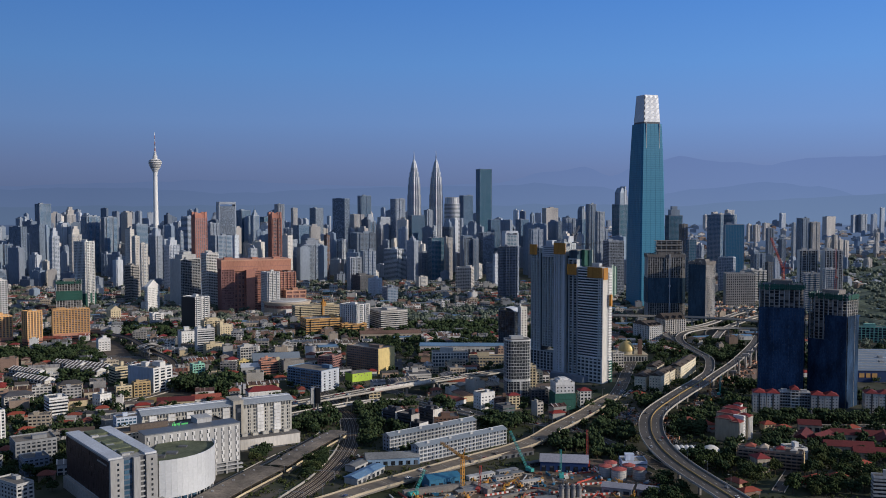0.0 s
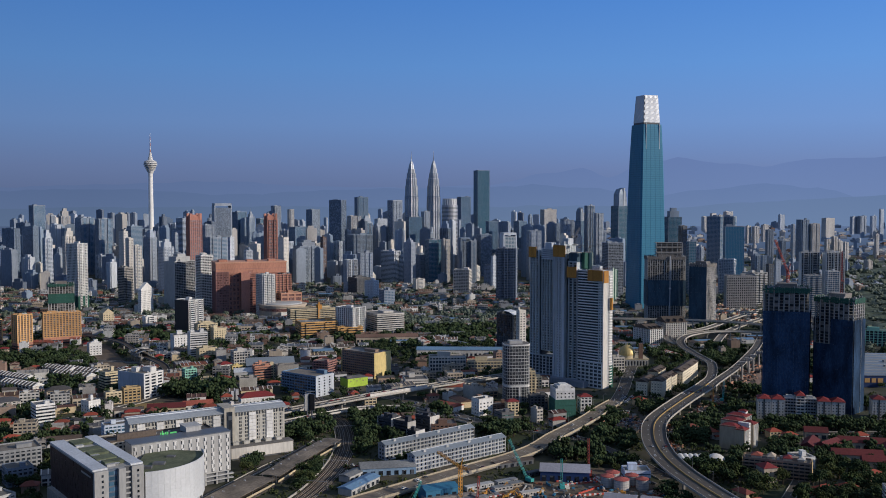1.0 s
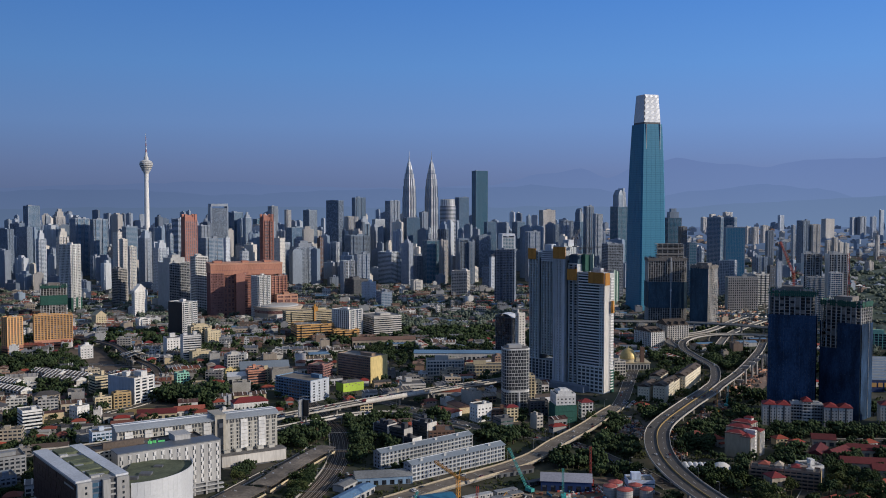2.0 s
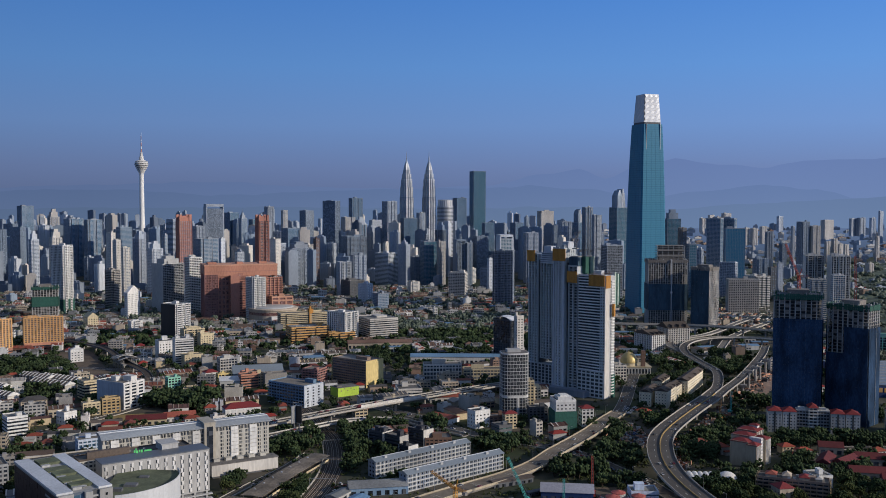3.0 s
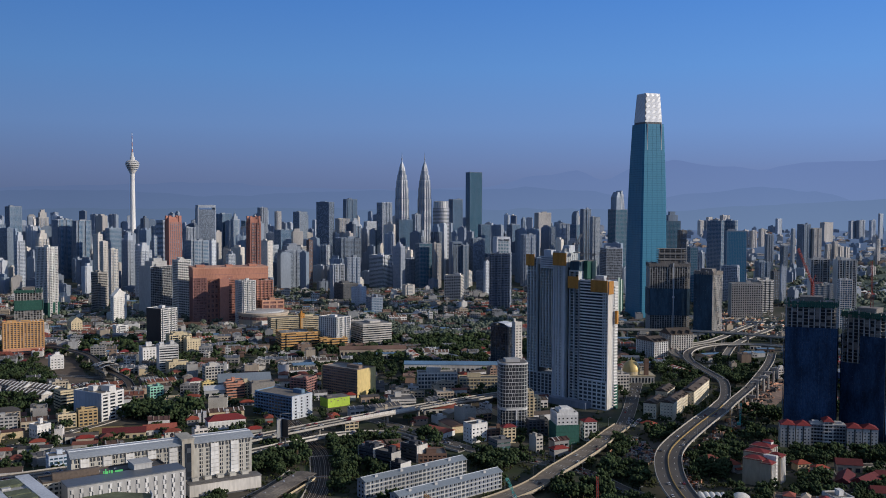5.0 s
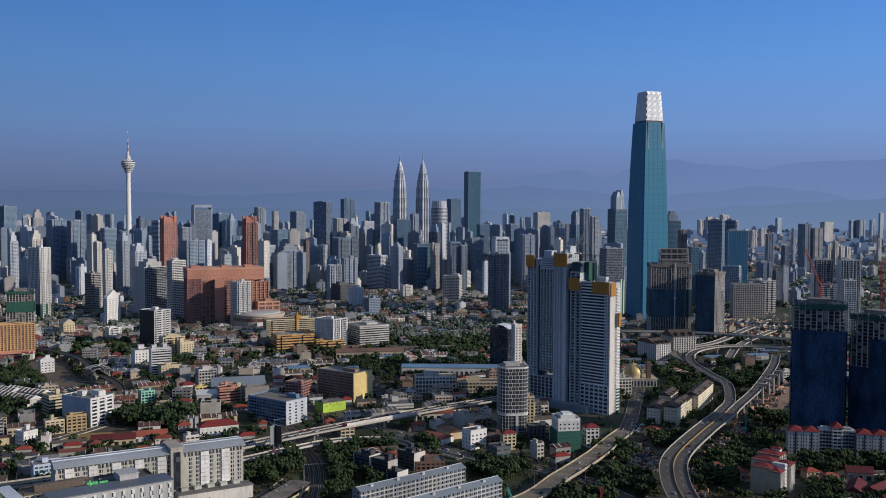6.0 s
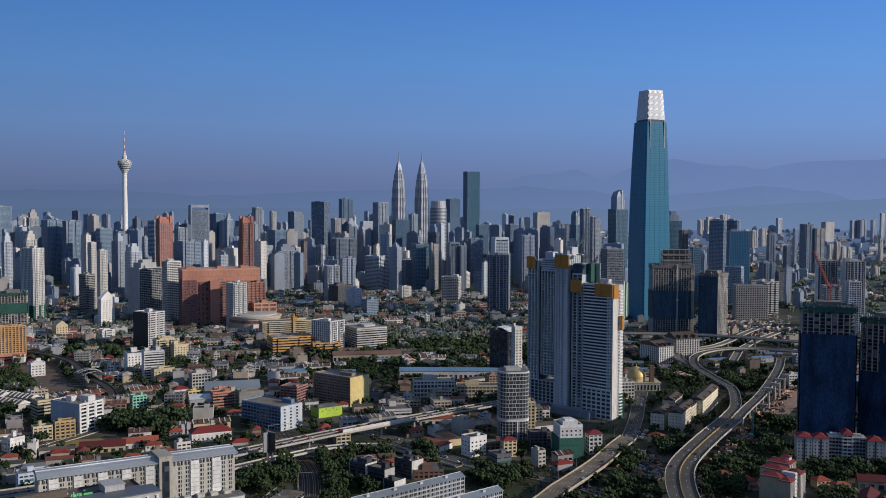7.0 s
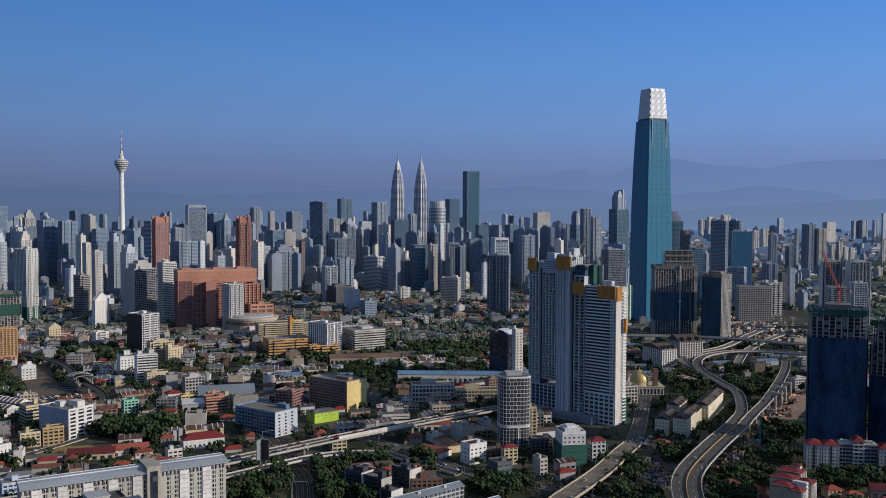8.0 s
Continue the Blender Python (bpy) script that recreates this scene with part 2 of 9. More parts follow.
# ---- mesh tools ----
rng = random.Random(11)


class Shape:
    """Collects vertices and faces of one mesh."""

    def __init__(self):
        self.v, self.f = [], []

    def add(self, verts, faces):
        k = len(self.v)
        self.v += verts
        self.f += [tuple(i + k for i in f) for f in faces]
        return self

    def box(self, x0, x1, y0, y1, z0, z1):
        return self.add([(x0, y0, z0), (x1, y0, z0), (x1, y1, z0), (x0, y1, z0), (x0, y0, z1), (x1, y0, z1), (x1, y1, z1), (x0, y1, z1)],
                        [(0, 3, 2, 1), (4, 5, 6, 7), (0, 1, 5, 4), (1, 2, 6, 5), (2, 3, 7, 6), (3, 0, 4, 7)])

    def block(self, cx, cy, w, d, z0, z1, yaw=0.0):
        c, s = math.cos(radians(yaw)), math.sin(radians(yaw))
        pts = [(cx + a * c - b * s, cy + a * s + b * c) for a, b in ((-w / 2, -d / 2), (w / 2, -d / 2), (w / 2, d / 2), (-w / 2, d / 2))]
        return self.prism(pts, z0, z1)

    def prism(self, pts, z0, z1):
        return self.loft([[(x, y, z0) for x, y in pts], [(x, y, z1) for x, y in pts]])

    def loft(self, rings, caps=True):
        n = len(rings[0])
        verts = [p for r in rings for p in r]
        faces = []
        for k in range(len(rings) - 1):
            for i in range(n):
                j = (i + 1) % n
                faces.append((k * n + i, k * n + j, (k + 1) * n + j, (k + 1) * n + i))
        if caps:
            faces.append(tuple(range(n - 1, -1, -1)))
            faces.append(tuple((len(rings) - 1) * n + i for i in range(n)))
        return self.add(verts, faces)

    def lathe(self, profile, n=16, cx=0.0, cy=0.0):
        rings = [[(cx + r * math.cos(2 * math.pi * i / n), cy + r * math.sin(2 * math.pi * i / n), z) for i in range(n)] for r, z in profile]
        return self.loft(rings)

    def bar(self, a, b, t=0.3, up=(0, 0, 1)):
        a, b = Vector(a), Vector(b)
        d = (b - a).normalized()
        s = d.cross(Vector(up))
        if s.length < 0.01:
            s = d.cross(Vector((1, 0, 0)))
        s = s.normalized() * t / 2
        u = s.cross(d).normalized() * t / 2
        return self.loft([[tuple(p - s - u), tuple(p + s - u), tuple(p + s + u), tuple(p - s + u)] for p in (a, b)])

    def gable(self, x0, x1, y0, y1, z0, rise, over=0.5, along="x", thick=0.25):
        """A pitched roof, ridge along x or y, as a solid with thickness."""
        x0, x1, y0, y1 = x0 - over, x1 + over, y0 - over, y1 + over
        if along == "x":
            m = (y0 + y1) / 2
            sec = [(y0, z0), (m, z0 + rise), (y1, z0), (y1, z0 - thick), (y0, z0 - thick)]
            return self.loft([[(x, a, b) for a, b in sec[::-1]] for x in (x0, x1)])
        m = (x0 + x1) / 2
        sec = [(x0, z0), (m, z0 + rise), (x1, z0), (x1, z0 - thick), (x0, z0 - thick)]
        return self.loft([[(a, y, b) for a, b in sec] for y in (y0, y1)])

    def hip(self, x0, x1, y0, y1, z0, rise, over=0.7, thick=0.25):
        x0, x1, y0, y1 = x0 - over, x1 + over, y0 - over, y1 + over
        w, d = x1 - x0, y1 - y0
        k = min(w, d) / 2 * 0.98
        top = [(x0 + k, y0 + k), (x1 - k, y0 + k), (x1 - k, y1 - k), (x0 + k, y1 - k)]
        low = [(x0, y0), (x1, y0), (x1, y1), (x0, y1)]
        return self.loft([[(*p, z0 - thick) for p in low], [(*p, z0) for p in low], [(*p, z0 + rise) for p in top]])

    def mesh(self, name, mat):
        me = bpy.data.meshes.new(name)
        me.from_pydata(self.v, [], self.f)
        me.materials.append(MATS[mat])
        if mat.startswith("foliage"):
            me.polygons.foreach_set("use_smooth", [True] * len(me.polygons))
        return me


def thing(name, label, category, m, group="", kind=""):
    """An empty at the base of a thing, which takes its parts."""
    ob = new(name)
    ob.matrix_basis = m
    ob.empty_display_size = 2
    return tagged(ob, label, category, group, kind)


def part(name, shape, mat, parent, label="", kind=""):
    ob = new(name, shape.mesh(name, mat))
    ob.parent = parent
    return tagged(ob, label, kind=kind)


def single(name, shape, mat, label, category, m=None, group="", kind=""):
    ob = new(name, shape.mesh(name, mat))
    if m is not None:
        ob.matrix_basis = m
    return tagged(ob, label, category, group, kind)


def smooth(t):
    t = min(1.0, max(0.0, t))
    return t * t * (3 - 2 * t)


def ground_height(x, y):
    """Flat valley, a knoll under the slender tower, and far land raised to fit the camera's view."""
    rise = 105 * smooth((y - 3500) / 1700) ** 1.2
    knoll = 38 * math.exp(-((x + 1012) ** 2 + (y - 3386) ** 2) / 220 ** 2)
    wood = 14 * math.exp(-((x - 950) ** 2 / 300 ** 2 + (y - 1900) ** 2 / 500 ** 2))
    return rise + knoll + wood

# ---- buildings ----
# wall share of a floor, wall share of a bay, band proud, pier proud
STYLES = {
    "lines": (0.20, 0.05, 0.25, 0.05), "shaft": (0.55, 0.68, 0.0, 0.3), "fine": (0.4, 0.12, 0.0, 0.5),
    "grid": (0.42, 0.34, 0.0, 0.08), "bands": (0.48, 0.0, 0.0, 0.0), "fins": (0.14, 0.42, -0.15, 0.1), "curtain": (0.16, 0.08, 0.0, 0.06),
    "balcony": (0.36, 0.16, 0.9, -0.05), "wide": (0.36, 0.22, 0.0, 0.06), "frame": (0.22, 0.20, 0.05, 0.0), "sheer": (0.05, 0.05, 0.0, 0.04),
    "punched": (0.60, 0.60, 0.0, 0.03), "open": (0.15, 0.19, 0.0, 0.45), "louvre": (0.38, 0.0, 0.35, 0.0), "rib": (0.30, 0.40, -0.1, 0.45),
}
USED = []


def facade(ob, w, d, z0, z1, wall, glass, style, fl, bay, ends=None, split=False, bays=()):
    """Glass core, floor bands and piers that stand proud of it; blank end walls where asked."""
    hb, wp, pb, pp = STYLES[style]
    n = max(1, round((z1 - z0) / fl))
    fh = (z1 - z0) / n
    g = 0.4
    core = Shape().box(-w / 2 + g, w / 2 - g, -d / 2 + g, d / 2 - g, z0, z1 - 0.1)
    for c, bw, out in bays:
        core.box(c - bw / 2 + 0.3, c + bw / 2 - 0.3, -d / 2 - out + 0.35, d / 2 + out - 0.35, z0, z1 - 0.15)
    part("glazing", core, glass, ob)
    if split:
        for k in range(n):
            b = Shape().box(-w / 2 - pb, w / 2 + pb, -d / 2 - pb, d / 2 + pb, 0, fh * hb)
            o = part("floor_band", b, wall, ob)
            o.location.z = z0 + k * fh
    else:
        b = Shape()
        for k in range(n):
            b.box(-w / 2 - pb, w / 2 + pb, -d / 2 - pb, d / 2 + pb, z0 + k * fh, z0 + k * fh + fh * hb)
            for c, bw, out in bays:
                b.box(c - bw / 2, c + bw / 2, -d / 2 - out - pb, d / 2 + out + pb, z0 + k * fh + 0.02, z0 + k * fh + fh * min(0.6, hb + 0.08))
        part("floor_band", b, wall, ob, kind="stuff")
    part("roof_slab", Shape().box(-w / 2 - 0.12, w / 2 + 0.12, -d / 2 - 0.12, d / 2 + 0.12, z1 - fh * hb * 0.6, z1), wall if wall not in ("black",) else "grey", ob)
    if wp:
        p = Shape()
        t = bay * wp
        for size, other, axis in ((w, d, 0), (d, w, 1)):
            m = max(1, round(size / bay))
            for k in range(1, m):
                c = -size / 2 + size * k / m
                a0, a1 = c - t / 2, c + t / 2
                if axis == 0:
                    p.box(a0, a1, -other / 2 - pp, other / 2 + pp, z0, z1 - 0.2)
                else:
                    p.box(-other / 2 - pp - 0.015, other / 2 + pp + 0.015, a0, a1, z0, z1 - 0.25)
        for c, bw, out in bays:
            for x in (c - bw / 2, c + bw / 2):
                p.box(x - 0.35, x + 0.35, -d / 2 - out - pp - 0.05, d / 2 + out + pp + 0.05, z0, z1 + 0.4)
        e = max(t * 0.6, 0.7)
        for sx in (-1, 1):
            for sy in (-1, 1):
                x0, x1 = sorted((sx * (w / 2 + pp + 0.03), sx * (w / 2 - e)))
                y0, y1 = sorted((sy * (d / 2 + pp + 0.03), sy * (d / 2 - e)))
                p.box(x0, x1, y0, y1, z0, z1 - 0.3)
        part("pier", p, wall, ob, kind="stuff")
    if ends:
        for s in (-1, 1):
            q = max(0.1, pb + 0.05)
            part("end_wall", Shape().box(s * (w / 2 + q) - 0.2, s * (w / 2 + q) + 0.2, -d / 2 - q - 0.1, d / 2 + q + 0.1, z0, z1 + 0.8), ends, ob)


def rooftop(ob, w, d, z, wall, r, amount=1.0):
    """Parapet, lift housing, tanks and plant on a flat roof."""
    p = Shape()
    hh, t = 1.2, 0.35
    for x0, x1, y0, y1 in ((-w / 2, w / 2, -d / 2, -d / 2 + t), (-w / 2, w / 2, d / 2 - t, d / 2), (-w / 2, -w / 2 + t, -d / 2 + t, d / 2 - t), (w / 2 - t, w / 2, -d / 2 + t, d / 2 - t)):
        p.box(x0, x1, y0, y1, z, z + hh)
    part("parapet", p, wall, ob)
    part("roof_deck", Shape().box(-w / 2 + t, w / 2 - t, -d / 2 + t, d / 2 - t, z, z + 0.15), "flat_mix", ob)
    for k in range(max(1, int(amount * r.uniform(1, 3.4)))):
        ww, dd, h2 = w * r.uniform(0.12, 0.38), d * r.uniform(0.15, 0.45), r.uniform(2.2, 5.5)
        cx, cy = r.uniform(-1, 1) * (w / 2 - ww / 2 - t - 0.3) * 0.9, r.uniform(-1, 1) * (d / 2 - dd / 2 - t - 0.3) * 0.9
        part("plant_room", Shape().box(cx - ww / 2, cx + ww / 2, cy - dd / 2, cy + dd / 2, z + 0.15, z + h2).box(cx - ww / 2 - 0.2, cx + ww / 2 + 0.2, cy - dd / 2 - 0.2, cy + dd / 2 + 0.2, z + h2, z + h2 + 0.25), wall, ob)
    if min(w, d) > 12 and amount > 0.5:
        u = Shape()
        for k in range(r.randint(3, 8)):
            cx, cy = r.uniform(-0.4, 0.4) * w, r.uniform(-0.4, 0.4) * d
            u.box(cx - 0.9, cx + 0.9, cy - 0.7, cy + 0.7, z + 0.15, z + r.uniform(1.2, 2.0))
        part("air_conditioner", u, "lightgrey", ob, kind="stuff")


def building(name, label, category, x, y, yaw, w, d, h, wall, glass, style, fl=3.5, bay=4.0, top="plain", ends=None, podium=None, net=None, split=False, z=None, group=""):
    """One building; yaw turns its front, which faces the viewer at 0."""
    base = ground_height(x, y) if z is None else z
    ob = thing(name, label, category, pose(x, y, base - 0.3, 0, 0, yaw), group)
    r = random.Random(int(x * 7 + y * 13 + w * 3))
    USED.append((x, y, yaw, w + 6, d + 6))
    z0 = 0.0
    bays = ()
    if y > 1500 and w > 15 and style not in ("sheer", "curtain") and r.random() < 0.75:
        n = 1 if w < 24 else r.choice((2, 2, 3))
        bays = [(-w / 2 + w * (k + 0.5) / n, w / n * r.uniform(0.35, 0.6), r.uniform(1.2, 2.4)) for k in range(n)]
    if podium:
        ph, over, pm = podium
        pod = part("podium", Shape().box(-w / 2 - over, w / 2 + over, -d / 2 - over, d / 2 + over, 0, ph), pm, ob)
        s = Shape()
        for k in range(max(1, int(ph / 4))):
            s.box(-w / 2 - over - 0.06, w / 2 + over + 0.06, -d / 2 - over - 0.06, d / 2 + over + 0.06, 1.3 + k * 4, 3.0 + k * 4)
        part("podium_window", s, "glass_dark", pod, kind="stuff")
        z0 = ph
    if top == "stepped":
        facade(ob, w, d, z0, h * 0.86, wall, glass, style, fl, bay, ends, split, bays)
        sub = Shape().box(-w * 0.34, w * 0.34, -d * 0.34, d * 0.34, h * 0.86, h * 0.95).box(-w * 0.2, w * 0.2, -d * 0.2, d * 0.2, h * 0.95, h)
        part("crown", sub, wall, ob)
        rooftop(ob, w, d, h * 0.86, wall, r, 0.3)
    elif top == "gable":
        e = h - w * 0.42
        facade(ob, w, d, z0, e, wall, glass, style, fl, bay, ends, split)
        part("roof", Shape().gable(-w / 2, w / 2, -d / 2, d / 2, e, w * 0.42, 0.3, "y", 0.4), wall, ob)
    elif top == "slope":
        facade(ob, w, d, z0, h * 0.8, wall, glass, style, fl, bay, ends, split)
        head = [(-w * 0.36, -d * 0.36), (w * 0.26, -d * 0.36), (w * 0.26, d * 0.36), (-w * 0.36, d * 0.36)]
        part("crown", Shape().loft([[(p, q, h * 0.8) for p, q in head], [(p * 0.98, q, h * 0.93) for p, q in head], [(p * 0.5, q * 0.8, h * 0.985) for p, q in head]]), wall, ob)
        part("edge_fin", Shape().box(w * 0.05, w * 0.15, -d * 0.38, d * 0.3, h * 0.8, h).box(w * 0.2, w * 0.24, -d * 0.38, d * 0.3, h * 0.8, h * 0.96), "cool_white", ob)
        part("side_fin", Shape().bar((w * 0.36, -d * 0.3, h * 0.8), (w * 0.30, -d * 0.3, h * 0.9), 1.6), "cool_white", ob)
        rooftop(ob, w, d, h * 0.8, wall, r, 0.3)
    elif top == "arch":
        facade(ob, w, d, z0, h * 0.93, wall, glass, style, fl, bay, ends, split)
        s = Shape().box(-w / 2 - 0.5, w / 2 + 0.5, -d / 2 - 0.5, d / 2 + 0.5, h * 0.96, h)
        for sx in (-1, 1):
            s.box(sx * w / 2 - 1.6, sx * w / 2 + 1.6, -d / 2 - 0.4, d / 2 + 0.4, z0, h * 0.96)
        part("portal_frame", s, wall, ob)
    elif top == "hip":
        facade(ob, w, d, z0, h, wall, glass, style, fl, bay, ends, split)
        part("roof", Shape().hip(-w / 2, w / 2, -d / 2, d / 2, h + 0.3, min(w, d) * 0.28, 0.9), "roof_mix", ob)
    elif top == "tan":
        facade(ob, w, d, z0, h, wall, glass, style, fl, bay, ends, split)
        part("roof", Shape().gable(-w / 2, w / 2, -d / 2, d / 2, h + 0.3, min(w, d) * 0.24, 0.9), "tan_roof", ob)
        for k in range(3):
            part("roof_gable", Shape().gable(-w / 2 + w * (k + 0.4) / 3, -w / 2 + w * (k + 0.6) / 3, -d / 2 - 0.3, d / 2 + 0.3, h + 0.4, min(w, d) * 0.15, 0.3, "y"), "tan_roof", ob)
    elif top == "battlement":
        facade(ob, w, d, z0, h * 0.92, wall, glass, style, fl, bay, ends, split, bays)
        part("crown", Shape().box(-w * 0.42, w * 0.42, -d * 0.42, d * 0.42, h * 0.92, h * 0.965).box(-w * 0.25, w * 0.25, -d * 0.25, d * 0.25, h * 0.965, h * 0.985), wall, ob)
        for sx in (-1, 1):
            for sy in (-1, 1):
                part("turret", Shape().box(*sorted((sx * w * 0.5, sx * w * 0.3)), *sorted((sy * d * 0.5, sy * d * 0.3)), h * 0.92, h), wall, ob)
    elif top == "redhip":
        facade(ob, w, d, z0, h, wall, glass, style, fl, bay, ends, split)
        part("roof", Shape().hip(-w / 2, w / 2, -d / 2, d / 2, h + 0.3, min(w, d) * 0.28, 0.9), "red_roof", ob)
    elif top == "mast":
        facade(ob, w, d, z0, h * 0.88, wall, glass, style, fl, bay, ends, split)
        part("crown", Shape().box(-w * 0.3, w * 0.3, -d * 0.3, d * 0.3, h * 0.88, h * 0.93).box(-w * 0.15, w * 0.15, -d * 0.15, d * 0.15, h * 0.93, h * 0.97), wall, ob)
        part("mast", Shape().lathe([(0.7, h * 0.97), (0.25, h * 1.03)], 8), "steel", ob)
        rooftop(ob, w, d, h * 0.88, wall, r, 0.3)
    else:
        facade(ob, w, d, z0, h, wall, glass, style, fl, bay, ends, split, bays)
        rooftop(ob, w, d, h, wall if wall != "black" else "grey", r, 0.3 if top == "bare" or y > 2250 else 1.0)
    if net:
        nh, nm = net
        s = Shape()
        k = 0.0
        while k < h * nh:
            s.box(-w / 2 - 1.0, w / 2 + 1.0, -d / 2 - 1.0, d / 2 + 1.0, k, min(h * nh, k + 5.8))
            k += 6.0
        part("safety_net", s, nm, ob, "scaffold netting over the lower floors")
    return ob


def site_tower(label, x, y, yaw, w, d, h, net_from, net_to, net, fl=3.2, bare=0.0, deck="green_net", bay=5.0, walls=0.3, upper=None, sides=(0, 1, 2, 3)):
    """Concrete frame still going up, wrapped in netting on a scaffold."""
    ob = thing("unfinished_tower", label, "construction", pose(x, y, ground_height(x, y), 0, 0, yaw))
    USED.append((x, y, yaw, w + 8, d + 8))
    n = int(h / fl)
    s, c = Shape(), Shape()
    for k in range(n):
        s.box(-w / 2, w / 2, -d / 2, d / 2, k * fl, k * fl + 0.35)
    part("floor_slab", s, "concrete", ob, kind="stuff")
    nx, ny = max(3, round(w / bay)), max(3, round(d / bay))
    for i in range(nx + 1):
        for j in range(ny + 1):
            if i in (0, nx) or j in (0, ny):
                cx, cy = -w / 2 + 0.6 + (w - 1.2) * i / nx, -d / 2 + 0.6 + (d - 1.2) * j / ny
                top = h + (2.2 if (i + j) % 3 == 0 else 0.6)
                c.box(cx - 0.5, cx + 0.5, cy - 0.5, cy + 0.5, 0, top)
    part("column", c, "lightgrey", ob, kind="stuff")
    part("lift_core", Shape().box(-w * 0.22, w * 0.22, -d * 0.3, d * 0.3, 0, h + 4.5), "raw_concrete", ob)
    wl_ = Shape()
    rr = random.Random(5)
    for k in range(n):
        for i in range(nx):
            if rr.random() < walls:
                a = -w / 2 + w * i / nx
                wl_.box(a + 0.9, a + w / nx - 0.6, -d / 2 + 0.5, -d / 2 + 0.9, k * fl + 0.35, k * fl + fl - 0.05)
                wl_.box(a + 0.9, a + w / nx - 0.6, d / 2 - 0.9, d / 2 - 0.5, k * fl + 0.35, k * fl + fl - 0.05)
    part("infill_wall", wl_, "raw_concrete", ob, kind="stuff")
    # added near-black core paints the inner shade of the open floors
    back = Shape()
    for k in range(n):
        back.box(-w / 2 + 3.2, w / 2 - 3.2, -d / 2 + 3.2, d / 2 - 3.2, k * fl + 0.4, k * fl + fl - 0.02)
    part("inner_partition", back, "dark_shade_and_glass", ob, kind="stuff")
    if upper:
        ux0, ux1, uh = upper
        u, c2 = Shape(), Shape()
        k = 0
        while h + k * fl < uh:
            u.box(ux0, ux1, -d * 0.3, d * 0.4, h + k * fl + 2.6, h + k * fl + 2.95)
            for i in range(6):
                cx = ux0 + 0.6 + (ux1 - ux0 - 1.2) * i / 5
                c2.box(cx - 0.45, cx + 0.45, -d * 0.3 + 0.2, -d * 0.3 + 1.1, h + k * fl - 0.3, h + k * fl + 2.6)
            if k % 3 == 2:
                u.box(ux0 + 1, ux1 - 1, -d * 0.32, -d * 0.3, h + k * fl - 0.2, h + k * fl + 2.4)
            k += 1
        part("upper_slab", u, "concrete", ob, kind="stuff")
        part("upper_column", c2, "lightgrey", ob, kind="stuff")
        part("upper_core", Shape().box(ux0 + 4, ux1 - 4, -d * 0.2, d * 0.3, h, h + k * fl), "raw_concrete", ob)
    if net:
        q = Shape()
        z = net_from
        while z < net_to - 0.5:
            z2 = min(net_to, z + 2 * fl)
            for side, (x0, x1, y0, y1) in enumerate(((-1, 1, -1, -1), (-1, 1, 1, 1), (-1, -1, -1, 1), (1, 1, -1, 1))):
                if side not in sides:
                    continue
                size = w if x0 != x1 else d
                m = max(2, round(size / 3))
                for k in range(m):
                    off = 0.9 + rr.random() * 0.05
                    if y0 == y1 == -1 and k < m * bare and z > net_to * 0.66:
                        continue
                    a0, a1 = -size / 2 + size * k / m + 0.02, -size / 2 + size * (k + 1) / m - 0.02
                    if x0 != x1:
                        q.box(a0, a1, y0 * (d / 2 + off) - 0.06, y0 * (d / 2 + off) + 0.06, z + 0.05, z2)
                    else:
                        q.box(x0 * (w / 2 + off) - 0.06, x0 * (w / 2 + off) + 0.06, a0, a1, z + 0.05, z2)
            z = z2
        part("safety_net", q, net, ob, "scaffold netting", kind="stuff")
    g = Shape()
    for k in range(int(w / 2.2)):
        a = -w / 2 + 1 + k * 2.2
        for yy in (-d / 2 - 0.7, d / 2 + 0.7):
            g.box(a, a + 0.18, yy - 0.1, yy + 0.1, h - 5, h + 1.2 + rr.random() * 2.0)
    for size, other, flip in ((w, d, 0), (d, w, 1)):
        for k in range(int(size / 1.9)):
            a = -size / 2 + k * 1.9
            for s_ in (-1, 1):
                if rr.random() < 0.82:
                    o0, o1 = sorted((s_ * (other / 2 + 0.95), s_ * (other / 2 + 1.1)))
                    z0, z1 = h - 5.2 + rr.random(), h + 0.4 + rr.random()
                    if flip:
                        g.box(o0, o1, a, a + 1.7, z0, z1)
                    else:
                        g.box(a, a + 1.7, o0, o1, z0, z1)
    g.box(-w / 2 - 0.9, w / 2 + 0.9, -d / 2 - 0.9, -d / 2 - 0.75, h - 2.2, h - 1.0).box(-w / 2 - 0.9, w / 2 + 0.9, d / 2 + 0.75, d / 2 + 0.9, h - 2.2, h - 1.0)
    g.box(-w / 2 - 0.9, -w / 2 - 0.75, -d / 2 - 0.7, d / 2 + 0.7, h - 2.2, h - 1.0).box(w / 2 + 0.75, w / 2 + 0.9, -d / 2 - 0.7, d / 2 + 0.7, h - 2.2, h - 1.0)
    part("scaffold", g, deck, ob, "formwork and scaffold at the working deck", kind="stuff")
    return ob


def lattice(s, a, b, t, step=3.0, r=0.2):
    """A lattice boom between two points: four chords and zigzag bracing."""
    a, b = Vector(a), Vector(b)
    d = b - a
    side = d.cross(Vector((0, 0, 1)))
    if side.length < 0.05 * d.length:
        side = Vector((1, 0, 0))
    side = side.normalized() * t / 2
    up = side.cross(d).normalized() * t / 2
    corners = [side + up, side - up, -side - up, -side + up]
    for c in corners:
        s.bar(a + c, b + c, r)
    n = max(2, int(d.length / step))
    for k in range(n):
        p, q = a + d * (k / n), a + d * ((k + 1) / n)
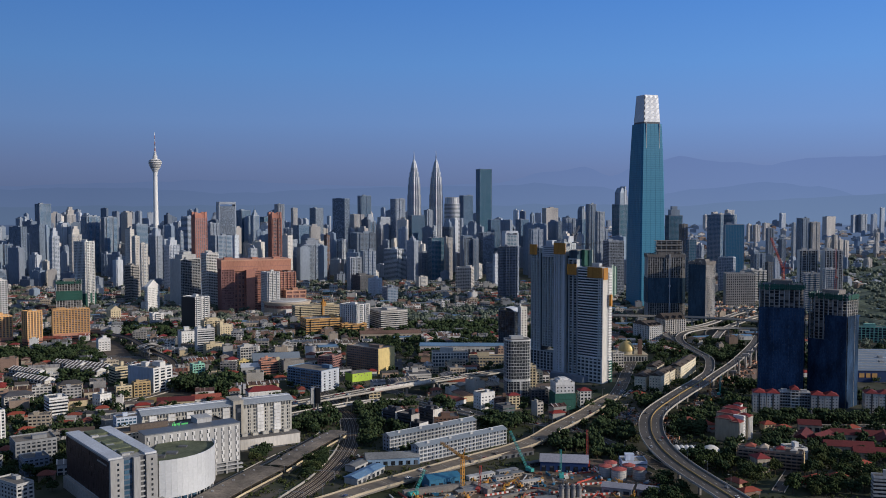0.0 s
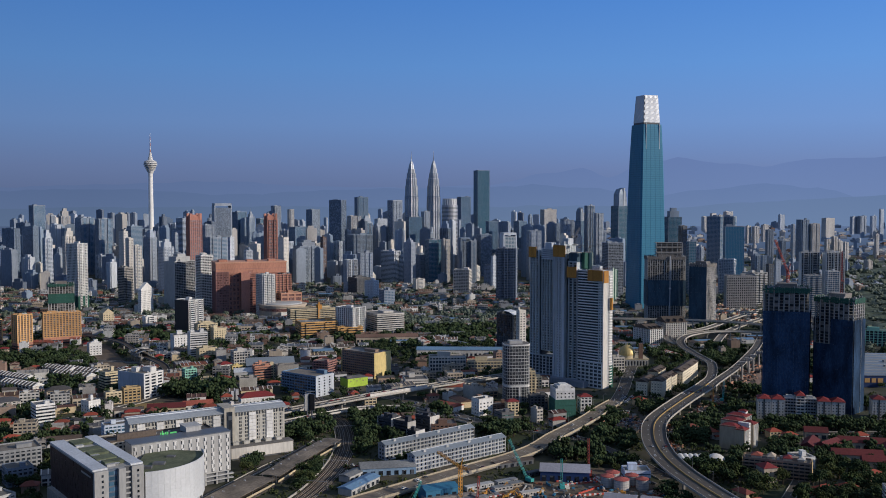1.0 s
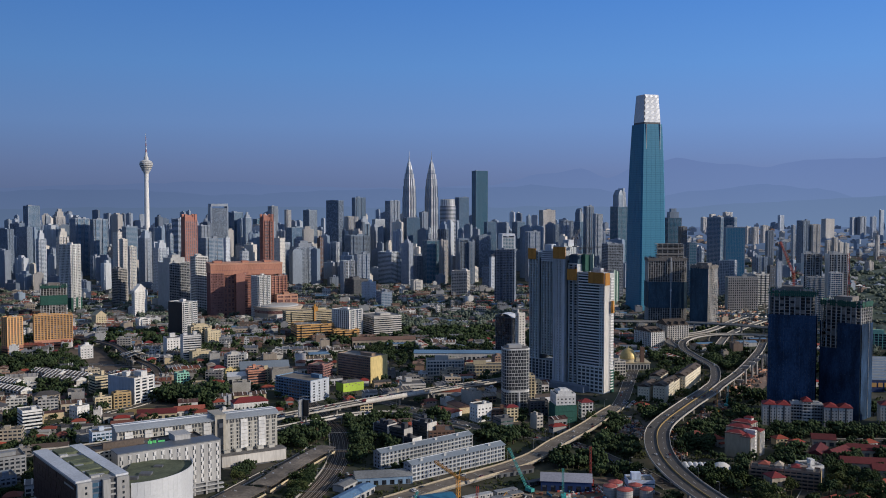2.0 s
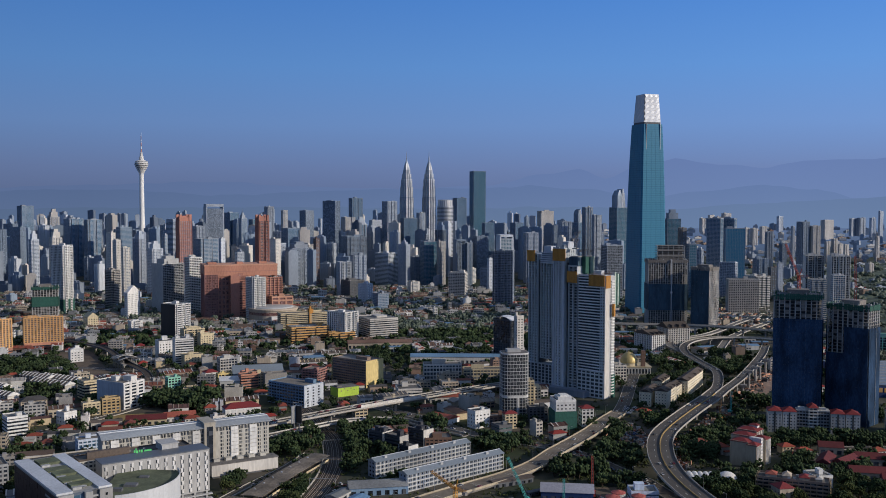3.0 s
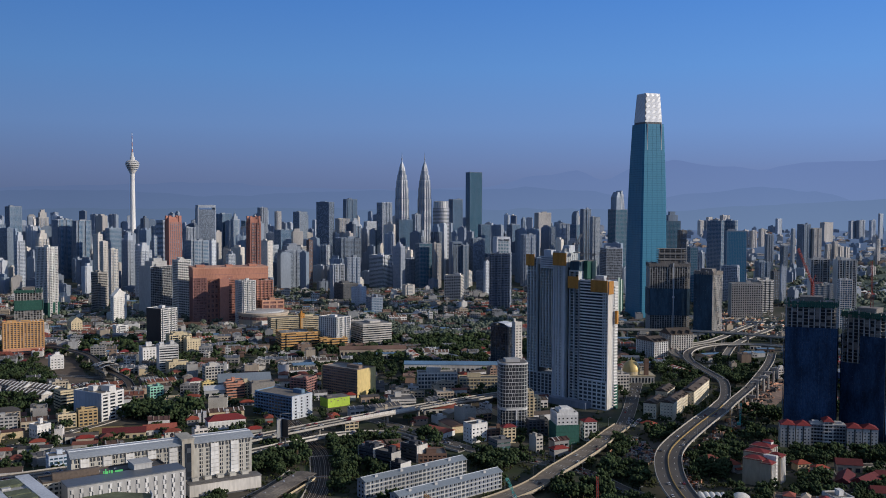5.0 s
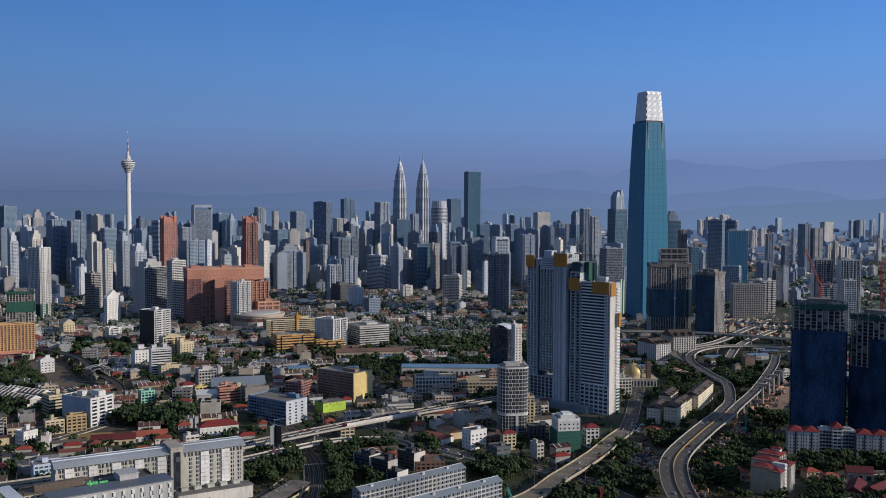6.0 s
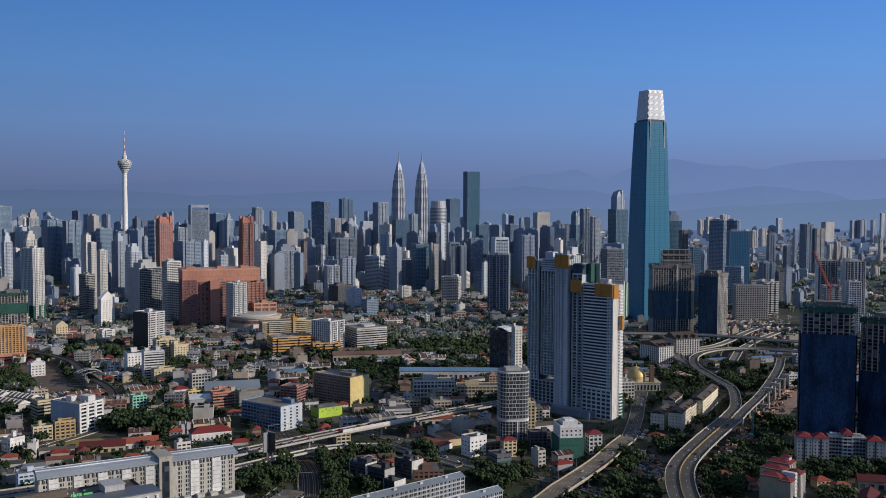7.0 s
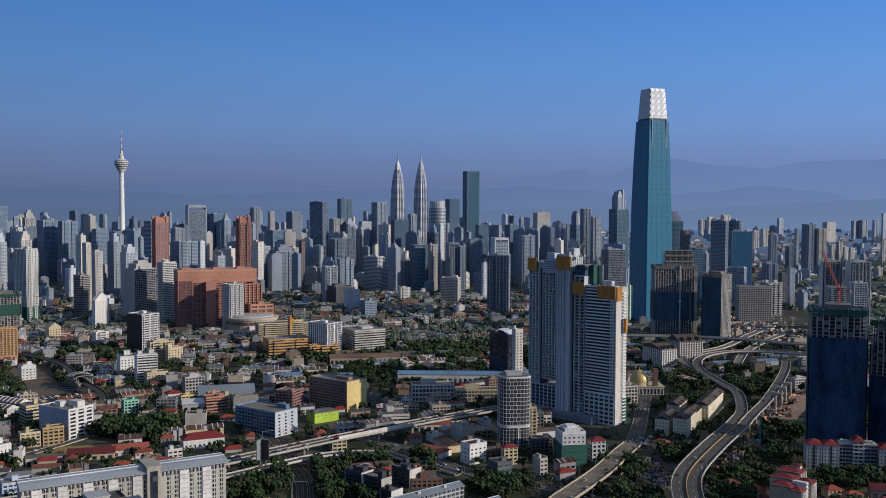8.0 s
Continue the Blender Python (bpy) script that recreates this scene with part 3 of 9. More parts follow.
        for i in range(4):
            s.bar(p + corners[i], q + corners[(i + 1) % 4], r * 0.6)


def tower_crane(label, x, y, z, mast, jib, yaw, lift, mat):
    """Luffing or level tower crane: mast, cab, jib, counter jib with its weight."""
    ob = thing("tower_crane", label, "crane", pose(x, y, z, 0, 0, yaw))
    s = Shape()
    lattice(s, (0, 0, 0), (0, 0, mast), 2.0, 2.6, 0.32)
    part("mast", s, mat, ob)
    s = Shape()
    e = radians(lift)
    lattice(s, (1.0, 0, mast + 1.5), (1 + jib * math.cos(e), 0, mast + 1.5 + jib * math.sin(e)), 1.5, 2.4, 0.28)
    part("jib", s, mat, ob)
    s = Shape()
    lattice(s, (-1, 0, mast + 1.5), (-11, 0, mast + 1.5), 1.5, 2.4, 0.28)
    s.bar((0, 0, mast), (-3, 0, mast + 9), 0.5)
    part("counter_jib", s, mat, ob)
    part("counterweight", Shape().box(-11.5, -8.5, -1.2, 1.2, mast - 0.8, mast + 1.2), "raw_concrete", ob)
    cab = part("cab", Shape().box(0.8, 3.0, -2.4, -0.9, mast - 0.6, mast + 1.6), mat, ob)
    part("cab_window", Shape().box(2.9, 3.1, -2.2, -1.1, mast + 0.2, mast + 1.4), "glass_dark", cab)
    s = Shape()
    s.bar((-3, 0, mast + 9), (1 + jib * math.cos(e) * 0.8, 0, mast + 2.2 + jib * math.sin(e) * 0.8), 0.15)
    s.bar((-3, 0, mast + 9), (-10, 0, mast + 2), 0.15)
    part("tie_rope", s, "darkgrey", ob)
    part("base_block", Shape().box(-3, 3, -3, 3, 0, 1.2), "concrete", ob)
    return ob

# ---- landmarks ----
def observation_tower():
    """Slender telecommunications tower with a stepped pod and a banded mast."""
    ob = thing("telecom_tower", "white concrete telecommunications tower with a stepped round pod", "tower", pose(-1012, 3386, 34))
    part("shaft", Shape().lathe([(12.5, -6), (9.6, 30), (8.6, 120), (7.4, 270), (8.2, 286)], 28), "white", ob)
    pod = [(8.2, 284), (12, 292), (12.2, 294)]
    part("pod_neck", Shape().lathe(pod, 28), "white", ob)
    for k, (r0, r1) in enumerate(((14.5, 16.5), (17.5, 19.2), (20.5, 22), (22.8, 24), (23.5, 22.0))):
        z = 294 + k * 6.2
        part("pod_floor", Shape().lathe([(r0, z), (r1, z + 3.6), (r1 - 0.2, z + 3.8)], 32), "white", ob)
        part("pod_window", Shape().lathe([(r0 - 1.4, z + 3.7), (r1 - 1.2, z + 6.3)], 32), "glass_grey", ob)
    part("pod_roof", Shape().lathe([(21.5, 325), (14, 329.5), (8.5, 331), (7.5, 341), (5.2, 344), (4.2, 356), (2.4, 358)], 32), "white", ob)
    for k in range(6):
        z = 357 + k * 11.3
        part("mast_section", Shape().lathe([(2.2 - k * 0.28, z), (2.1 - k * 0.28, z + 11.4)], 12), "white_steel" if k % 2 else "terracotta", ob)
    return ob


def star(r, n=8, lobe=0.13, turn=0.0):
    """Outline of an eight-pointed plan with rounded bays between the points."""
    pts = []
    for i in range(n * 4):
        a = 2 * math.pi * i / (n * 4) + turn
        pts.append((r * (1 + lobe * (1.0 if i % 4 == 0 else 0.55 if i % 4 == 2 else 0.0)) * math.cos(a), r * (1 + lobe * (1.0 if i % 4 == 0 else 0.55 if i % 4 == 2 else 0.0)) * math.sin(a)))
    return pts


def twin_tower(x, y):
    base = ground_height(x, y) - 2
    ob = thing("twin_tower", "tall steel and glass tower with setbacks and a pinnacle", "skyscraper", pose(x, y, base), "twin towers")
    steps = ((24, 0, 236), (22, 236, 278), (19.3, 278, 306), (16, 306, 328), (12.2, 328, 344))
    for r, z0, z1 in steps:
        s = Shape()
        s.loft([[(a, b, z0) for a, b in star(r)], [(a, b, z1) for a, b in star(r * 0.985)]])
        part("shaft", s, "haze_glass_grey", ob)
        f = Shape()
        z = z0 + 1
        while z < z1 - 1.5:
            f.loft([[(a, b, z) for a, b in star(r + 0.55)], [(a, b, z + 2.3) for a, b in star(r + 0.55)]])
            z += 4.2
        part("steel_band", f, "silver", ob, kind="stuff")
    part("crown", Shape().loft([[(a, b, z) for a, b in star(r)] for r, z in ((10.5, 344), (9.2, 356), (6.5, 366), (3.4, 375))]), "silver", ob)
    part("pinnacle", Shape().lathe([(2.6, 375), (1.7, 385), (2.6, 387), (2.6, 390), (1.2, 393), (0.8, 408), (0.2, 416)], 12), "steel", ob)
    bus = Shape()
    ax, ay = 24 * math.cos(0.9), 24 * math.sin(0.9)
    bus.lathe([(14, 0), (14, 160), (13, 166)], 20, ax * 1.1, ay * 1.1)
    part("annex", bus, "silver", ob)
    return ob


def super_tower():
    """Tapering glass tower with cut corners and a faceted metal crown."""
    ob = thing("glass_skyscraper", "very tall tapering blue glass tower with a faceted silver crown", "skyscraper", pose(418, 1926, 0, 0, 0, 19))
    USED.append((418, 1926, 16, 62, 62))

    def plan(a, c=0.05):
        k = a * c
        h = a / 2
        return [(-h + k, -h), (h - k, -h), (h, -h + k), (h, h - k), (h - k, h), (-h + k, h), (-h, h - k), (-h, -h + k)]

    levels = [(0, 57.9), (120, 57.0), (220, 54.2), (300, 49.8), (371, 44.0)]

    def side(z):
        for (z0, a0), (z1, a1) in zip(levels, levels[1:]):
            if z <= z1:
                return a0 + (a1 - a0) * (z - z0) / (z1 - z0)
        return levels[-1][1]

    part("curtain_wall", Shape().loft([[(x, y, z) for x, y in plan(a)] for z, a in levels]), "glass_super", ob)
    s = Shape()
    z = 4.0
    while z < 368:
        s.loft([[(x, y, z) for x, y in plan(side(z) + 0.22)], [(x, y, z + 0.5) for x, y in plan(side(z + 0.5) + 0.22)]])
        z += 4.4
    part("floor_line", s, "super_band", ob, kind="stuff")
    m = Shape()
    for f in range(4):
        c, sn = math.cos(f * math.pi / 2), math.sin(f * math.pi / 2)
        for u in (-0.3, -0.1, 0.1, 0.3):
            ring = []
            for z, a in levels:
                x0, y0 = u * a, -a / 2 - 0.16
                ring.append([(px * c - py * sn, px * sn + py * c, z) for px, py in ((x0 - 0.16, y0 + 0.4), (x0 - 0.16, y0), (x0 + 0.16, y0), (x0 + 0.16, y0 + 0.4))])
            m.loft(ring)
    part("mullion", m, "super_band", ob, kind="stuff")
    for u in (-0.33, 0.33):
        a = side(345)
        part("recess_rail", Shape().box(u * a - 0.3, u * a + 0.3, -a / 2 - 1.0, -a / 2 + 1.0, 322, 374), "white_steel", ob)
    part("mechanical_floor", Shape().loft([[(x, y, 371) for x, y in plan(38.6)], [(x, y, 375) for x, y in plan(38.2)]]), "darkgrey", ob)
    crown = Shape()
    rows, cols = 10, 6
    h0, h1 = 375.0, 429.0
    for f in range(4):
        c, sn = math.cos(f * math.pi / 2), math.sin(f * math.pi / 2)

        def at(i, j):
            z = h0 + (h1 - h0) * j / rows
            a = 37.6 - 6.6 * j / rows
            u = -0.5 + (i + (0.5 if j % 2 else 0.0)) / cols
            u = max(-0.5, min(0.5, u))
            out = 0.4 if 0 < j < rows and abs(u) < 0.49 and (i + j) % 2 else 0.0
            px, py = u * a, -a / 2 - out
            return (px * c - py * sn, px * sn + py * c, z)

        for j in range(rows):
            for i in range(cols + 1):
                a, b, cc, d = at(i, j), at(i + 1, j), at(i + 1, j + 1), at(i, j + 1)
                crown.add([a, b, cc], [(0, 1, 2)])
                crown.add([a, cc, d], [(0, 1, 2)])
    part("crown", crown, "crown_metal", ob, "faceted silver crown panels")
    part("crown_top", Shape().box(-15.2, 15.2, -15.2, 15.2, h1 - 1.2, h1 - 0.3), "lightgrey", ob)
    ribs = Shape()
    for j in range(1, rows):
        a = 37.6 - 6.6 * j / rows + 0.3
        z = h0 + (h1 - h0) * j / rows
        ribs.loft([[(x, y, z) for x, y in plan(a, 0.02)], [(x, y, z + 0.5) for x, y in plan(a, 0.02)]])
    part("crown_rib", ribs, "lightgrey", ob)
    part("crown_backing", Shape().loft([[(x, y, h0) for x, y in plan(36.2, 0.03)], [(x, y, h1 - 1.2) for x, y in plan(29.8, 0.03)]]), "grey", ob)
    return ob


glazing("glass_super", (0.052, 0.208, 0.325), 0.35, 0.012, (1.5, 1.5, 4.4), 0.2)
material("super_band", (0.035, 0.15, 0.24), 0.35, vary=0.1, spec=0.2)
material("crown_metal", (0.58, 0.60, 0.63), 0.45, 0.2, vary=0.12)
observation_tower()
twin_tower(-101, 3797)
twin_tower(-13, 3802)
super_tower()

# ---- ground, hills ----
def terrain():
    """One sheet of land, finer where it is near, out past the hills."""
    xs = [-40000, -12000, -6000] + list(range(-3600, 3601, 150)) + [6000, 12000, 40000]
    ys = [-40000, -12000, -4000, -1000] + list(range(0, 5201, 130)) + [8000, 14000, 40000]
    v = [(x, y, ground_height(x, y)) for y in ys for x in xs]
    n = len(xs)
    f = [(j * n + i, j * n + i + 1, (j + 1) * n + i + 1, (j + 1) * n + i) for j in range(len(ys) - 1) for i in range(n - 1)]
    m = material("ground", (0.075, 0.075, 0.06), 0.95, vary=0.3, big=0.004, small=0.08)
    n_, l = m.node_tree.nodes, m.node_tree.links
    tex = n_.new("ShaderNodeTexNoise")
    tex.inputs["Scale"].default_value, tex.inputs["Detail"].default_value = 0.012, 6
    geo = next(k for k in n_ if k.bl_idname == "ShaderNodeNewGeometry")
    l.new(geo.outputs["Position"], tex.inputs["Vector"])
    ramp = n_.new("ShaderNodeValToRGB")
    e = ramp.color_ramp.elements
    e[0].position, e[0].color = 0.40, (0.030, 0.045, 0.016, 1)
    e[1].position, e[1].color = 0.62, (0.10, 0.088, 0.068, 1)
    k = e.new(0.5)
    k.color = (0.045, 0.05, 0.03, 1)
    l.new(tex.outputs[0], ramp.inputs[0])
    mix = next(k for k in n_ if k.bl_idname == "ShaderNodeMix")
    l.new(ramp.outputs[0], mix.inputs["A"])
    single("ground", Shape().add(v, f), "ground", "valley floor of soil, grass and paving", "ground", kind="structure")


def painted_haze_mat(name, low, high, z0, z1):
    """Far hills in morning haze, painted as a glow: the veil thickens towards their feet."""
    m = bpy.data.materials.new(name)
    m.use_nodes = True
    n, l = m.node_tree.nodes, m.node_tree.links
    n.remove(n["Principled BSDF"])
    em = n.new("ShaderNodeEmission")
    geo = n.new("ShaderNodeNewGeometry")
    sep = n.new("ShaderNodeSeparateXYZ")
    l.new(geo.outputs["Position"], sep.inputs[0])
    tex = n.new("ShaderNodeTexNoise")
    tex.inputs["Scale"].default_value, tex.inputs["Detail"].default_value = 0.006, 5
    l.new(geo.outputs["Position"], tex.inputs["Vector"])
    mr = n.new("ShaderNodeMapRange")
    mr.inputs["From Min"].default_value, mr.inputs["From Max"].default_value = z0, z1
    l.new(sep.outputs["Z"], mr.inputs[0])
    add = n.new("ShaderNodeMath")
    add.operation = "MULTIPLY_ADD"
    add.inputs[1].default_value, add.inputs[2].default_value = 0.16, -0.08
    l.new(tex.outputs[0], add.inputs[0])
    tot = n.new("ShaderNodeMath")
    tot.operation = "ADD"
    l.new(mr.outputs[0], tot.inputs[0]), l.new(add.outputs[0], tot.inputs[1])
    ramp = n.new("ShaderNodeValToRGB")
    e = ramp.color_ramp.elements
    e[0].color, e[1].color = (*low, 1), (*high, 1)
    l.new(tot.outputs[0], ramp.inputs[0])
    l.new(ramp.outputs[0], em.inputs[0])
    # the glow also grows towards the sun's side, painted in by x
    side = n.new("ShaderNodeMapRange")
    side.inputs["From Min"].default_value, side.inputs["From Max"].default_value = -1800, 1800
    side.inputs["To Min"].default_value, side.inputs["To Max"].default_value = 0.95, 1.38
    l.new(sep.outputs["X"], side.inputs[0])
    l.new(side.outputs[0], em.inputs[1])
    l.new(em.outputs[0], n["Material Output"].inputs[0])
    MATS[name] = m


def ridge(y, crest, mat, label):
    """A far ridge across the valley; crest: (x, height) from side to side."""
    pts = []
    for k in range(161):
        x = -3600 + 7200 * k / 160
        for (x0, h0), (x1, h1) in zip(crest, crest[1:]):
            if x0 <= x <= x1:
                u = (x - x0) / (x1 - x0)
                h = h0 + (h1 - h0) * (u * u * (3 - 2 * u))
                break
        h += 9 * noise.noise((x * 0.009, y * 0.01, 0)) + 4 * noise.noise((x * 0.03, y * 0.01, 3))
        pts.append((x, h))
    v, f = [], []
    for x, h in pts:
        v += [(x, y - 30, -40), (x, y, h), (x, y + 60, -40)]
    for k in range(160):
        a = 3 * k
        f += [(a, a + 3, a + 4, a + 1), (a + 1, a + 4, a + 5, a + 2)]
    ob = single("backdrop", Shape().add(v, f), mat, label, "hills", kind="structure")
    return ob


terrain()
# no lamp here: these emission colours are painted haze
painted_haze_mat("hill_far", (0.119, 0.174, 0.315), (0.100, 0.154, 0.318), 100, 480)
painted_haze_mat("hill_mid", (0.115, 0.170, 0.300), (0.090, 0.142, 0.285), 80, 380)
painted_haze_mat("hill_near", (0.106, 0.160, 0.270), (0.091, 0.142, 0.262), 60, 300)
painted_haze_mat("hill_foot", (0.045, 0.068, 0.115), (0.085, 0.125, 0.225), 5, 105)
ridge(4980, [(-3600, 300), (-2300, 290), (-1700, 310), (-1100, 325), (-700, 300), (-100, 290), (300, 310), (600, 370), (760, 395), (900, 345), (1060, 405), (1260, 445), (1500, 420), (1700, 405), (1950, 440), (2400, 455), (3600, 430)], "hill_far", "distant mountain ridge with blue haze painted in")
ridge(4930, [(-3600, 240), (-2400, 270), (-1700, 285), (-1100, 255), (-300, 285), (300, 295), (520, 305), (800, 290), (1100, 245), (1400, 280), (1700, 315), (1950, 290), (2300, 225), (3600, 260)], "hill_mid", "wooded hill with blue haze painted in")
ridge(4870, [(-3600, 170), (-2000, 185), (-1000, 195), (0, 190), (800, 195), (1100, 180), (1600, 215), (2200, 245), (2500, 270), (3600, 240)], "hill_near", "nearer hill foot with blue haze painted in")


def far_land():
    """The last rise of the valley before the hills, raised for the camera's view, haze painted as glow."""
    xs = list(range(-3600, 3601, 120))
    ys = list(range(3780, 4901, 80))
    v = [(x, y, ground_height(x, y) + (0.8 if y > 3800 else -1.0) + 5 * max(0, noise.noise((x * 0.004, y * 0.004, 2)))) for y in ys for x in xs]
    n = len(xs)
    f = [(j * n + i, j * n + i + 1, (j + 1) * n + i + 1, (j + 1) * n + i) for j in range(len(ys) - 1) for i in range(n - 1)]
    single("backdrop", Shape().add(v, f), "hill_foot", "far city land with pale haze painted in", "land", kind="structure")


far_land()

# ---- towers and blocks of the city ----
building("tower_block", "blue glass office tower with a white cap", "tower block", -1300, 3112, 48, 38, 35, 204, "far_haze_pale", "haze_glass_blue", "curtain", 3.5, 4.0, "plain")
building("tower_block", "pale stone tower with stepped crown", "tower block", -1248, 3206, 42, 31, 25, 190, "stone_grey", "haze_glass_grey", "grid", 3.5, 4.0, "stepped")
building("tower_block", "slim pale apartment tower", "tower block", -1262, 3144, 42, 13, 10, 170, "far_haze_pale", "haze_glass_grey", "grid", 3.5, 4.0, "plain")
# dark walls on the next two towers put their shade into the colour
building("tower_block", "blue-grey apartment tower, shade in its wall colour", "tower block", -1256, 2906, 69, 21, 36, 153, "far_haze_dark", "haze_glass_grey", "wide", 3.5, 4.0, "plain")
building("tower_block", "dark apartment tower, shade in its wall colour", "tower block", -1171, 2759, 69, 22, 38, 147, "far_haze_dark", "haze_glass_grey", "grid", 3.5, 4.0, "plain")
building("tower_block", "dark apartment tower in the city", "tower block", -1161, 2611, 69, 22, 42, 145, "far_haze_dark", "haze_glass_grey", "grid", 3.5, 4.0, "plain")
building("tower_block", "slim white apartment tower with balconies", "tower block", -955, 2348, 48, 18, 15, 150, "cool_white", "haze_glass_grey", "balcony", 3.2, 4.0, "stepped")
building("tower_block", "blue glass tower with pale fins", "tower block", -1054, 2864, 51, 44, 34, 169, "far_haze_pale", "haze_glass_blue", "fins", 3.5, 4.0, "plain")
building("tower_block", "blue glass tower with pale fins", "tower block", -985, 2831, 45, 44, 25, 167, "far_haze_pale", "haze_glass_blue", "fins", 3.5, 4.0, "plain")
building("tower_block", "pale tower with framed top", "tower block", -924, 2402, 47, 25, 18, 153, "offwhite", "haze_glass_grey", "grid", 3.5, 4.0, "stepped")
building("tower_block", "white apartment tower nearly finished, green netting below", "tower block", -727, 1935, 66, 27, 30, 134, "white", "glass_dark", "grid", 3.2, 3.4, "plain", net=(0.22, "green_net"))
building("tower_block", "slim cream residential tower", "tower block", -696, 2126, 59, 12, 16, 152, "offwhite", "haze_glass_grey", "punched", 3.5, 4.0, "plain")
building("tower_block", "slim cream residential tower", "tower block", -673, 2095, 58, 12, 12, 138, "offwhite", "glass_dark", "punched", 3.5, 4.0, "plain")
building("tower_block", "concrete podium block below the slim towers", "tower block", -672, 2062, 54, 22, 23, 77, "concrete", "glass_dark", "bands", 3.5, 4.0, "plain")
building("tower_block", "blue-grey office slab with a flat roof", "tower block", -872, 2759, 43, 35, 28, 148, "far_haze_dark", "haze_glass_blue", "bands", 3.5, 4.0, "plain")
building("tower_block", "small beige block in the city", "tower block", -705, 2248, 48, 17, 15, 114, "offwhite", "haze_glass_grey", "grid", 3.5, 4.0, "plain")
building("tower_block", "pale tower with a stepped top", "tower block", -735, 2453, 52, 21, 26, 147, "far_haze_pale", "haze_glass_grey", "punched", 3.5, 4.0, "stepped")
building("tower_block", "white hotel block with arched top", "tower block", -639, 2255, 47, 27, 25, 130, "cool_white", "haze_glass_grey", "grid", 3.5, 4.0, "stepped")
building("tower_block", "slim grey tower in the city", "tower block", -654, 2393, 46, 8, 11, 139, "far_haze_pale", "haze_glass_blue", "grid", 3.5, 4.0, "plain")
building("tower_block", "large grey hotel slab with fine pale bands", "tower block", -535, 1987, 51, 50, 37, 111, "lightgrey", "glass_dark", "lines", 3.3, 4.0, "stepped", ends="lightgrey")
building("tower_block", "white residential tower with dark window strips", "tower block", -473, 1943, 44, 27, 21, 110, "white", "glass_dark", "balcony", 3.2, 4.0, "plain")
building("tower_block", "white office block in the city", "tower block", -624, 2604, 39, 26, 24, 155, "far_haze_pale", "haze_glass_grey", "wide", 3.5, 4.0, "plain")
building("tower_block", "white framed tower around dark glass", "tower block", -712, 3164, 28, 55, 34, 211, "far_haze_pale", "haze_glass_grey", "curtain", 3.5, 4.0, "arch")
building("tower_block", "dark blue glass tower", "tower block", -708, 3415, 42, 36, 46, 176, "far_haze_dark", "haze_glass_blue", "curtain", 3.5, 4.0, "plain")
building("tower_block", "slim pale tower with a pointed top", "tower block", -585, 3000, 41, 20, 20, 193, "far_haze_pale", "haze_glass_blue", "fins", 3.5, 4.0, "mast")
building("tower_block", "green glass tower behind the red towers", "tower block", -606, 3308, 41, 30, 30, 159, "far_haze_dark", "haze_glass_green", "curtain", 3.5, 4.0, "plain")
building("tower_block", "pale office block in the city", "tower block", -582, 2518, 39, 52, 40, 125, "far_haze_pale", "haze_glass_blue", "wide", 3.5, 4.0, "plain")
building("tower_block", "slim white slab in the city", "tower block", -527, 2445, 48, 13, 10, 128, "cool_white", "haze_glass_grey", "punched", 3.5, 4.0, "plain")
building("tower_block", "small white block in the city", "tower block", -484, 2448, 37, 18, 16, 93, "cool_white", "haze_glass_grey", "wide", 3.5, 4.0, "plain")
building("tower_block", "yellowish slab with dark side", "tower block", -395, 2450, 54, 18, 22, 127, "offwhite", "haze_glass_grey", "punched", 3.5, 4.0, "plain")
building("tower_block", "far pale tower in the city", "tower block", -642, 3807, 35, 29, 31, 196, "far_haze_pale", "haze_glass_grey", "grid", 3.5, 4.0, "plain")
building("tower_block", "far pale tower in the city", "tower block", -597, 3901, 34, 20, 21, 176, "stone_grey", "haze_glass_grey", "grid", 3.5, 4.0, "plain")
building("tower_block", "grey hotel with tall pale fins", "tower block", -349, 2543, 28, 53, 54, 117, "far_haze_pale", "haze_glass_grey", "fins", 3.5, 4.0, "stepped")
building("tower_block", "dark blue office block", "tower block", -422, 2919, 34, 47, 47, 141, "far_haze_dark", "haze_glass_blue", "curtain", 3.5, 4.0, "plain")
building("tower_block", "blue-grey tower in the city", "tower block", -436, 3361, 43, 33, 37, 190, "far_haze_dark", "haze_glass_grey", "wide", 3.5, 4.0, "plain")
building("tower_block", "tall dark office tower", "tower block", -318, 3060, 66, 32, 45, 223, "far_haze_dark", "haze_glass_grey", "sheer", 3.5, 4.0, "plain")
building("tower_block", "slim reddish tower in the city", "tower block", -309, 2595, 37, 10, 15, 122, "brown", "haze_glass_grey", "grid", 3.5, 4.0, "plain")
building("tower_block", "dark slab tower with a flat top", "tower block", -274, 3461, 25, 40, 35, 234, "far_haze_dark", "haze_glass_blue", "wide", 3.5, 4.0, "plain")
building("tower_block", "pale office block in the city", "tower block", -292, 3362, 30, 38, 37, 167, "stone_grey", "haze_glass_grey", "wide", 3.5, 4.0, "plain")
building("tower_block", "stepped blue glass tower with white edges", "tower block", -226, 3055, 29, 31, 25, 174, "far_haze_pale", "haze_glass_blue", "fins", 3.5, 4.0, "stepped")
building("tower_block", "grey-blue block in the city", "tower block", -224, 2774, 25, 59, 55, 123, "far_haze_dark", "glass_grey", "grid", 3.5, 4.0, "plain")
building("tower_block", "far white block in the city", "tower block", -209, 3558, 29, 39, 29, 154, "cool_white", "haze_glass_grey", "grid", 3.5, 4.0, "plain")
